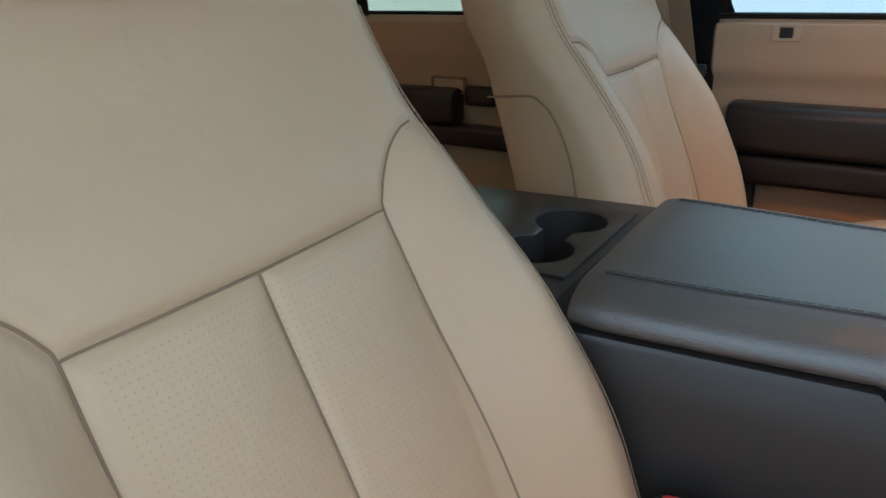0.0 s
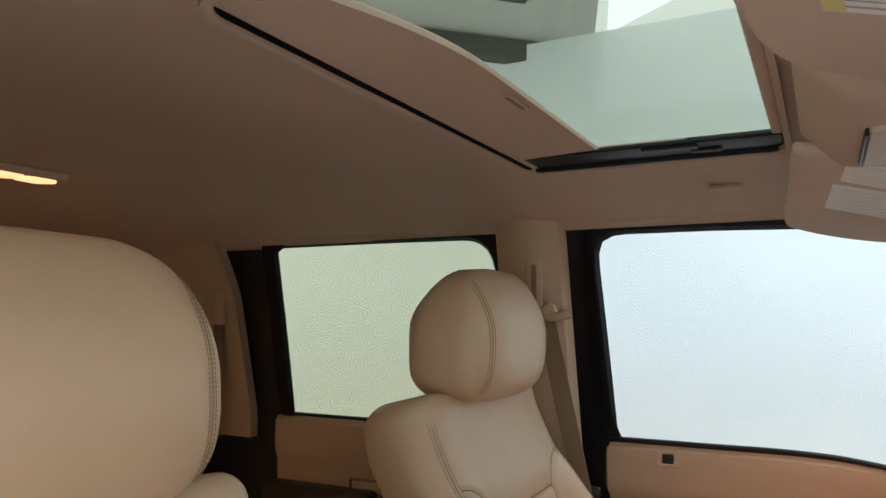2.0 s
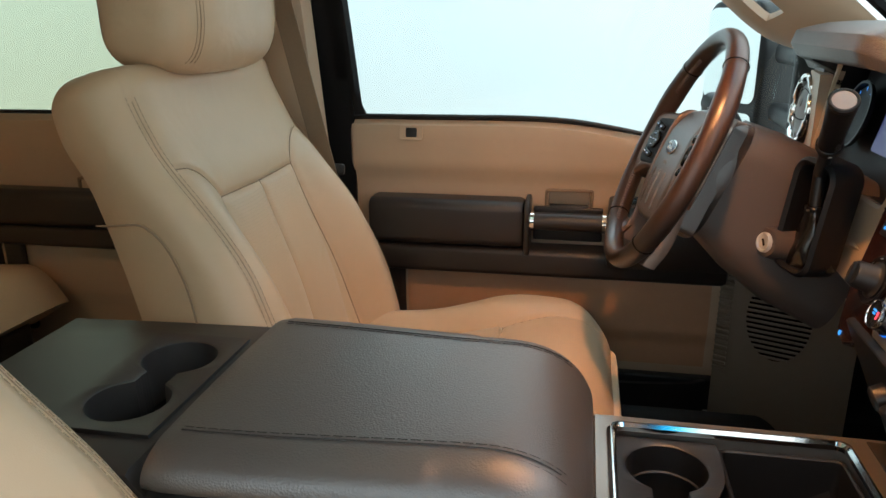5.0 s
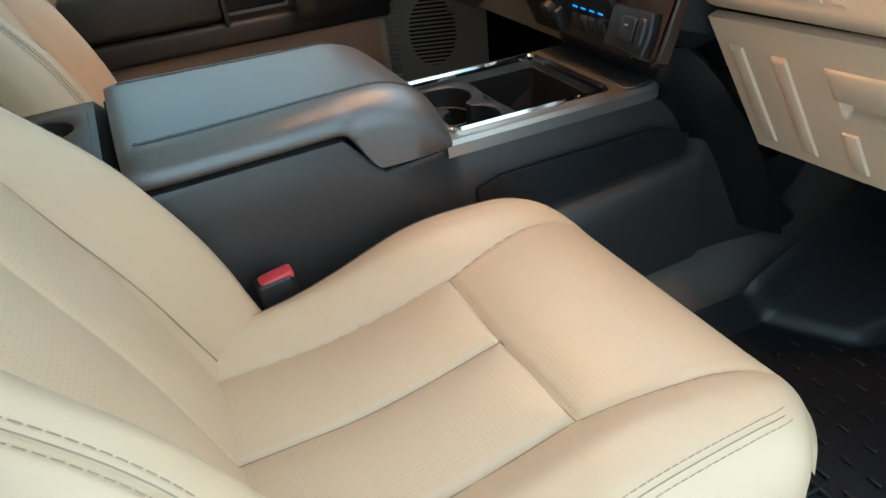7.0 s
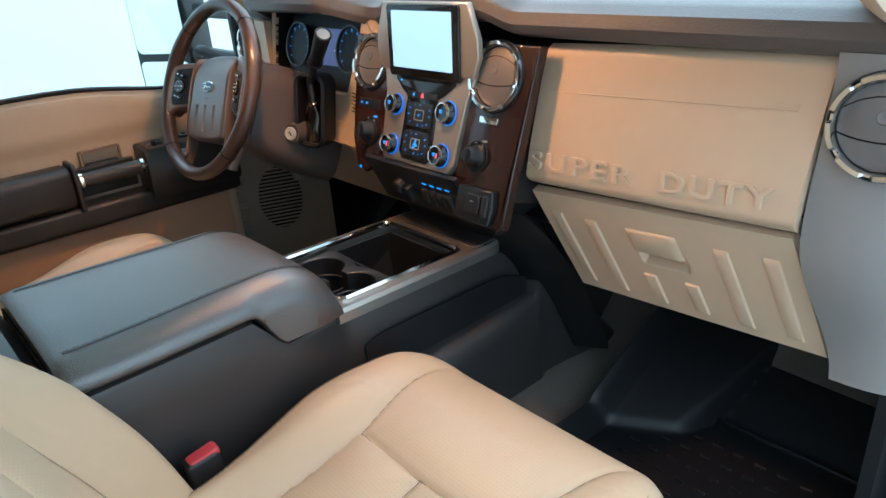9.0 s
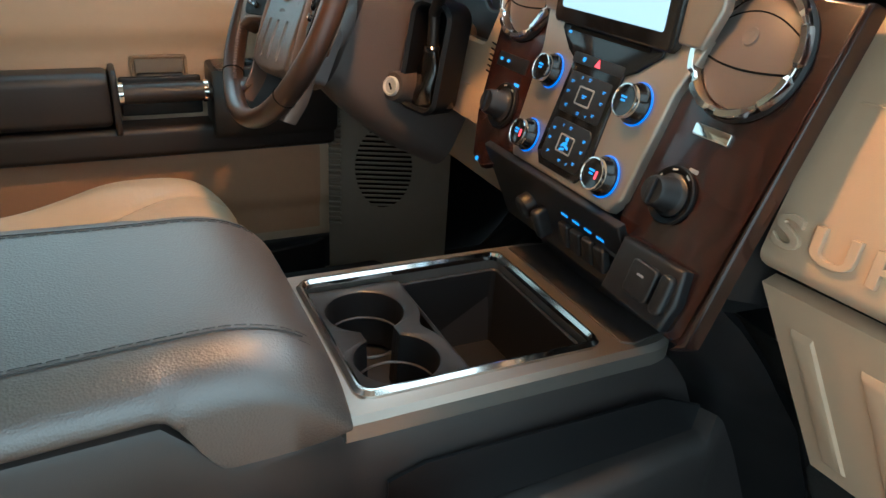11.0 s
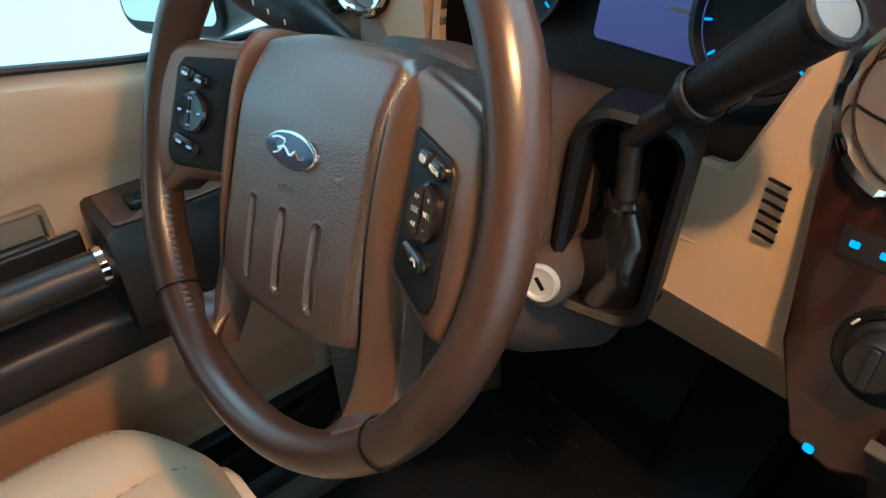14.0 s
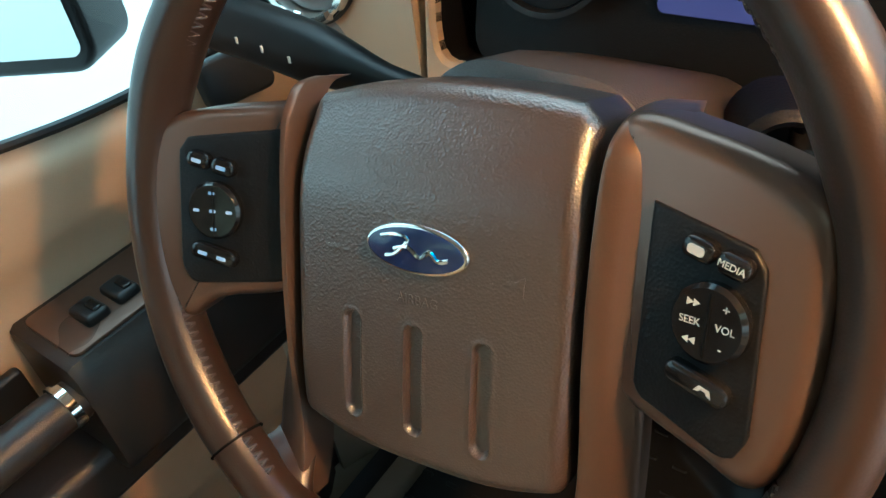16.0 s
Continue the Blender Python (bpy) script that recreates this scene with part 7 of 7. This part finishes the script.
def visor(s):
    v = thing("sun_visor", (s * 0.36, 0.30, 1.25), "tan fabric sun visor folded up, with printed white labels", "sun visor", "sun visors")
    board = [(0.120, 0.262), (0.138, 0.247), (0.30, 0.236), (0.48, 0.222), (0.525, 0.238), (0.560, 0.30), (0.565, 0.37), (0.53, 0.396), (0.40, 0.405), (0.20, 0.430), (0.165, 0.425), (0.148, 0.40)]
    if s > 0:
        board = [(0.160, 0.425), (0.170, 0.372), (0.205, 0.335), (0.250, 0.298), (0.300, 0.260), (0.383, 0.243), (0.54, 0.238), (0.65, 0.250), (0.685, 0.275), (0.69, 0.38), (0.66, 0.412), (0.50, 0.425), (0.32, 0.432), (0.21, 0.432)]
    board = even([tuple(p[:2]) for p in curve([(*p, 0) for p in board], 5, True)], 96)
    part("visor_board", visor_plate(s, board, -0.018, 0.0, 0.006), VISOR, v, "tan padded visor board, incoming light put into its colour", smooth=60)
    if s < 0:
        sets = [[(0.137, 0.306), (0.216, 0.299), (0.259, 0.393), (0.172, 0.400)], [(0.234, 0.291), (0.357, 0.281), (0.404, 0.377), (0.275, 0.386)]]
    else:
        sets = [[(0.447, 0.280), (0.584, 0.270), (0.540, 0.356), (0.398, 0.374)]]
    for quad in sets:
        lb = part("printed_label", visor_plate(s, quad, -0.001, 0.0012), WHITE, v, "white printed label")
        p = [Vector((*q, 0)) for q in quad]
        rows = 7 if s < 0 else 11
        for k in range(rows):
            t = (k + 1.0) / (rows + 1)
            a, b = p[0].lerp(p[1], t), p[3].lerp(p[2], t)
            lo_t, hi_t = 0.08, (0.92, 0.80, 0.88)[k % 3]
            q0, q1 = a.lerp(b, lo_t), a.lerp(b, hi_t)
            w = 0.0016 if k % 4 else 0.0028
            line = [(q0.x - w / 2, q0.y), (q0.x + w / 2, q0.y), (q1.x + w / 2, q1.y), (q1.x - w / 2, q1.y)]
            part("print_line", visor_plate(s, line, 0.0012, 0.0015), PAPERINK if s > 0 else FAINT, lb)
        if s > 0:
            a, b, c, d = p
            strip = [tuple(q[:2]) for q in (a, b, b.lerp(c, 0.11), a.lerp(d, 0.11))]
            part("label_edge", visor_plate(s, strip, 0.0012, 0.0016), YELLOW, lb, "yellow label edge")
    cx = 0.215 if s < 0 else 0.240
    part("visor_clip", visor_plate(s, [(cx - 0.008, 0.402), (cx + 0.010, 0.402), (cx + 0.010, 0.436), (cx - 0.008, 0.436)], -0.014, 0.003, 0.003), HEADLINER, v, "tan visor clip")
    part("clip_slot", visor_plate(s, [(cx - 0.002, 0.407), (cx + 0.005, 0.407), (cx + 0.005, 0.430), (cx - 0.002, 0.430)], 0.002, 0.0036), SEAM, v)
    part("visor_pivot", tube([(s * 0.60, 0.40, 1.222), (s * 0.63, 0.415, 1.225), (s * 0.665, 0.42, 1.240)], 0.007, 10), TRIM, v)
    return v


FAINT = material("faint_print", (0.62, 0.60, 0.55), 0.7)
YELLOW = material("yellow_print", (0.70, 0.60, 0.22), 0.7)
visor(-1)
visor(1)

over = thing("overhead_console", (0, 0.40, 1.29), "tan overhead console with two lit reading lamps", "overhead console")


def pod(u, v):
    x, y = 0.165 * u, 0.262 + 0.29 * v
    d = (1 - abs(u) ** 7) ** 0.5 * min(1, (math.sin(math.pi * min(1, max(0, v))) ** 0.22))
    return (x, y, 1.312 - 0.030 * step(v, 0, 0.16) - 0.026 * d)


part("console_shell", sheet(pod, lin(-1, 1, 41), lin(0, 1, 31), 0.006), HEADLINER, over, "tan moulded overhead shell", smooth=60)
part("bin_door", slab(rrect(0.17, 0.090, 0.008, 5), 0.008, Matrix.Translation((0, 0.363, 1.2548)) @ pose(0, 0, 0, 180, 0, 0), 0.003), BINDOOR, over, "tan overhead bin door")
part("bin_catch", box((0, 0.3160, 1.2495), (0.15, 0.003, 0.008), 0.001), BLACK, over)
for x in (-0.058, 0.058):
    lm_ = Matrix.Translation((x, 0.452, 1.2535)) @ pose(0, 0, 0, 180 + 8, 0, 0)
    lens = part("lamp_lens", slab(rrect(0.085, 0.046, 0.014, 5), 0.008, lm_, 0.004), BULB, over, "lit warm reading lamp")
part("lamp_switch", slab(rrect(0.022, 0.03, 0.005), 0.008, Matrix.Translation((0, 0.452, 1.2525)) @ pose(0, 0, 0, 188, 0, 0), 0.003), RED, over, "amber lit switch")
part("speaker_vent", slab(rrect(0.035, 0.022, 0.008), 0.004, Matrix.Translation((-0.195, 0.262, 1.283)) @ pose(0, 0, 0, 180, 0, 0), 0.002), GREY, over)
for k in range(3):
    part("vent_slot", box((-0.195, 0.256 + 0.006 * k, 1.278), (0.022, 0.0025, 0.002), 0), DEEP, over)

dome = thing("dome_lamp", (0, -1.12, 1.37), "lit rear dome lamp with clear lens", "dome lamp")
part("lamp_base", slab(rrect(0.24, 0.10, 0.03, 6), 0.014, Matrix.Translation((0, -1.12, 1.364)) @ pose(0, 0, 0, 175, 0, 0), 0.005), TRIM, dome)
for x in (-0.068, 0.0, 0.068):
    part("lamp_lens", slab(rrect(0.058, 0.066, 0.012, 5), 0.008, Matrix.Translation((x, -1.12, 1.3505)) @ pose(0, 0, 0, 175, 0, 0), 0.004), DIM_BULB, dome, "lit warm lamp lens")

# coat hook slot on the lining
solo("coat_hook", slab(rrect(0.014, 0.06, 0.006), 0.006, Matrix.Translation((-0.60, 0.12, 1.323)) @ pose(0, 0, 0, 180, -22, 0), 0.002), TRIM, "small tan folding coat hook in the lining", "coat hook")

# ---------------- rear bench ----------------
bench = thing("rear_bench", (0, -1.35, 0.06), "tan leather rear bench seat", "car seat")
def bench_back(u, v):
    x = -0.80 + 1.60 * u
    z = 0.40 + 0.55 * v
    y = -1.40 - 0.20 * v + 0.03 * abs(math.sin(3 * math.pi * u)) ** 0.5
    e = max(0, (v - 0.85) / 0.15)
    return (x, y - 0.08 * e**2, z)


part("backrest", sheet(bench_back, lin(0, 1, 61), lin(0, 1, 21), -0.12), LEATHER, bench, smooth=60)
part("cushion", sheet(lambda u, v: (-0.80 + 1.60 * u, -1.45 + 0.52 * v, 0.40 + 0.03 * v - 0.10 * max(0, (v - 0.8) / 0.2) ** 2 + 0.012 * abs(math.sin(3 * math.pi * u)) ** 0.5), lin(0, 1, 61), lin(0, 1, 21), 0.12), LEATHER, bench, smooth=60)
part("bench_base", box((0, -1.25, 0.17), (1.5, 0.50, 0.26), 0.02), BLACK, bench)
for x in (-0.52, 0.52):
    part("headrest", box((x, -1.585, 1.03), (0.25, 0.10, 0.16), 0.045), LEATHER, bench)
    part("headrest_post", tube([(x, -1.60, 0.90), (x, -1.59, 1.0)], 0.008, 10), CHROME, bench)

# ---------------- floor mats ----------------
def mat_height(x, y):
    """Flat tray, a straight toe plate ahead of it and a foot rest that climbs beside the tunnel."""
    base = 0.115
    toe = max(0.0, y - 1.02) * 0.62
    start = 0.856 + 0.62 * (x - 0.349)
    edge = 0.444 + 0.30 * (y - 0.918)
    rest = (0.012 + 0.50 * max(0.0, y - start)) * step(y - start, -0.012, 0.012) * (1 - step(x - edge, -0.008, 0.022))
    return base + max(toe, rest)


def floor_mat(s, label):
    mt = thing("floor_mat", (s * 0.52, 0.75, 0.06), label, "floor mat", "floor mats")
    x0, x1 = 0.30, 0.80 if s < 0 else 0.868

    def f(u, v):
        x, y = x0 + (x1 - x0) * u, 0.42 + 0.92 * v
        z = mat_height(x, y)
        e = min(u, 1 - u) * (x1 - x0)
        z += 0.055 * (1 - step(e, 0.0, 0.035)) * (1 if u > 0.5 else 1.0)
        z += 0.05 * (1 - step(v * 0.92, 0.0, 0.02))
        return (s * x, y, z)
    part("mat_tray", sheet(f, lin(0, 1, 90), lin(0, 1, 120), 0.005), RUBBER, mt, "black moulded rubber tray", smooth=28)
    for i in range(9):
        for j in range(7):
            x, y = 0.40 + 0.043 * i, 0.66 + 0.045 * j
            if mat_height(x, y) > 0.118 or mat_height(x, y + 0.02) > 0.118:
                continue
            part("tread", box((s * x, y, mat_height(x, y) + 0.0045), (0.020, 0.006, 0.006), 0.002, None), RUBBER, mt)
    if s > 0:
        for i in range(7):
            q = mat_height(0.79, 0.5) + 0.001
            cx, cy = 0.790, 0.455 + 0.075 * i
            part("edge_lug", rings([[(cx - 0.010, cy - 0.016, q), (cx + 0.024, cy - 0.006, q), (cx + 0.004, cy + 0.014, q)], [(cx + 0.002, cy - 0.004, q + 0.010), (cx + 0.006, cy - 0.003, q + 0.010), (cx + 0.004, cy, q + 0.010)]]), RUBBER, mt)
        for i in range(6):
            part("channel_rib", box((s * (0.495 + 0.045 * i), 0.585, mat_height(0.5, 0.56) + 0.005), (0.008, 0.13, 0.010), 0.003), RUBBER, mt)
        part("rib_bar", box((0.55, 0.635, mat_height(0.5, 0.63) + 0.005), (0.42, 0.008, 0.010), 0.003), RUBBER, mt)
        part("rib_bar", box((0.55, 1.005, mat_height(0.5, 1.0) + 0.004), (0.42, 0.008, 0.010), 0.003), RUBBER, mt)
    tag = facing((s * (0.733 if s > 0 else 0.58), 0.701 if s > 0 else 0.66, mat_height(0.7, 0.735) + 0.006), (0, 0, 1), (1, 0, 0))
    rot = pose(0, 0, 0)
    plate = part("tag_plate", slab(rrect(0.115, 0.030, 0.003), 0.002, tag @ rot, 0), RUBBER, mt)
    if s > 0:
        part("tag_bar", slab(rrect(0.056, 0.017, 0.002, 2), 0.001, tag @ rot @ pose(-0.024, 0, 0.002), 0), WHITE, plate, "white tag bars")
        part("tag_bar", slab(rrect(0.034, 0.009, 0.001, 2), 0.001, tag @ rot @ pose(0.032, 0.002, 0.002), 0), WHITE, plate)
    else:
        part("tag_bar", slab(rrect(0.05, 0.008, 0.002, 2), 0.001, tag @ rot @ pose(0.01, 0, 0.002), 0), CAPGREY, plate)
    return mt


floor_mat(1, "black moulded rubber passenger floor mat with raised treads")
floor_mat(-1, "black moulded rubber driver's floor mat")
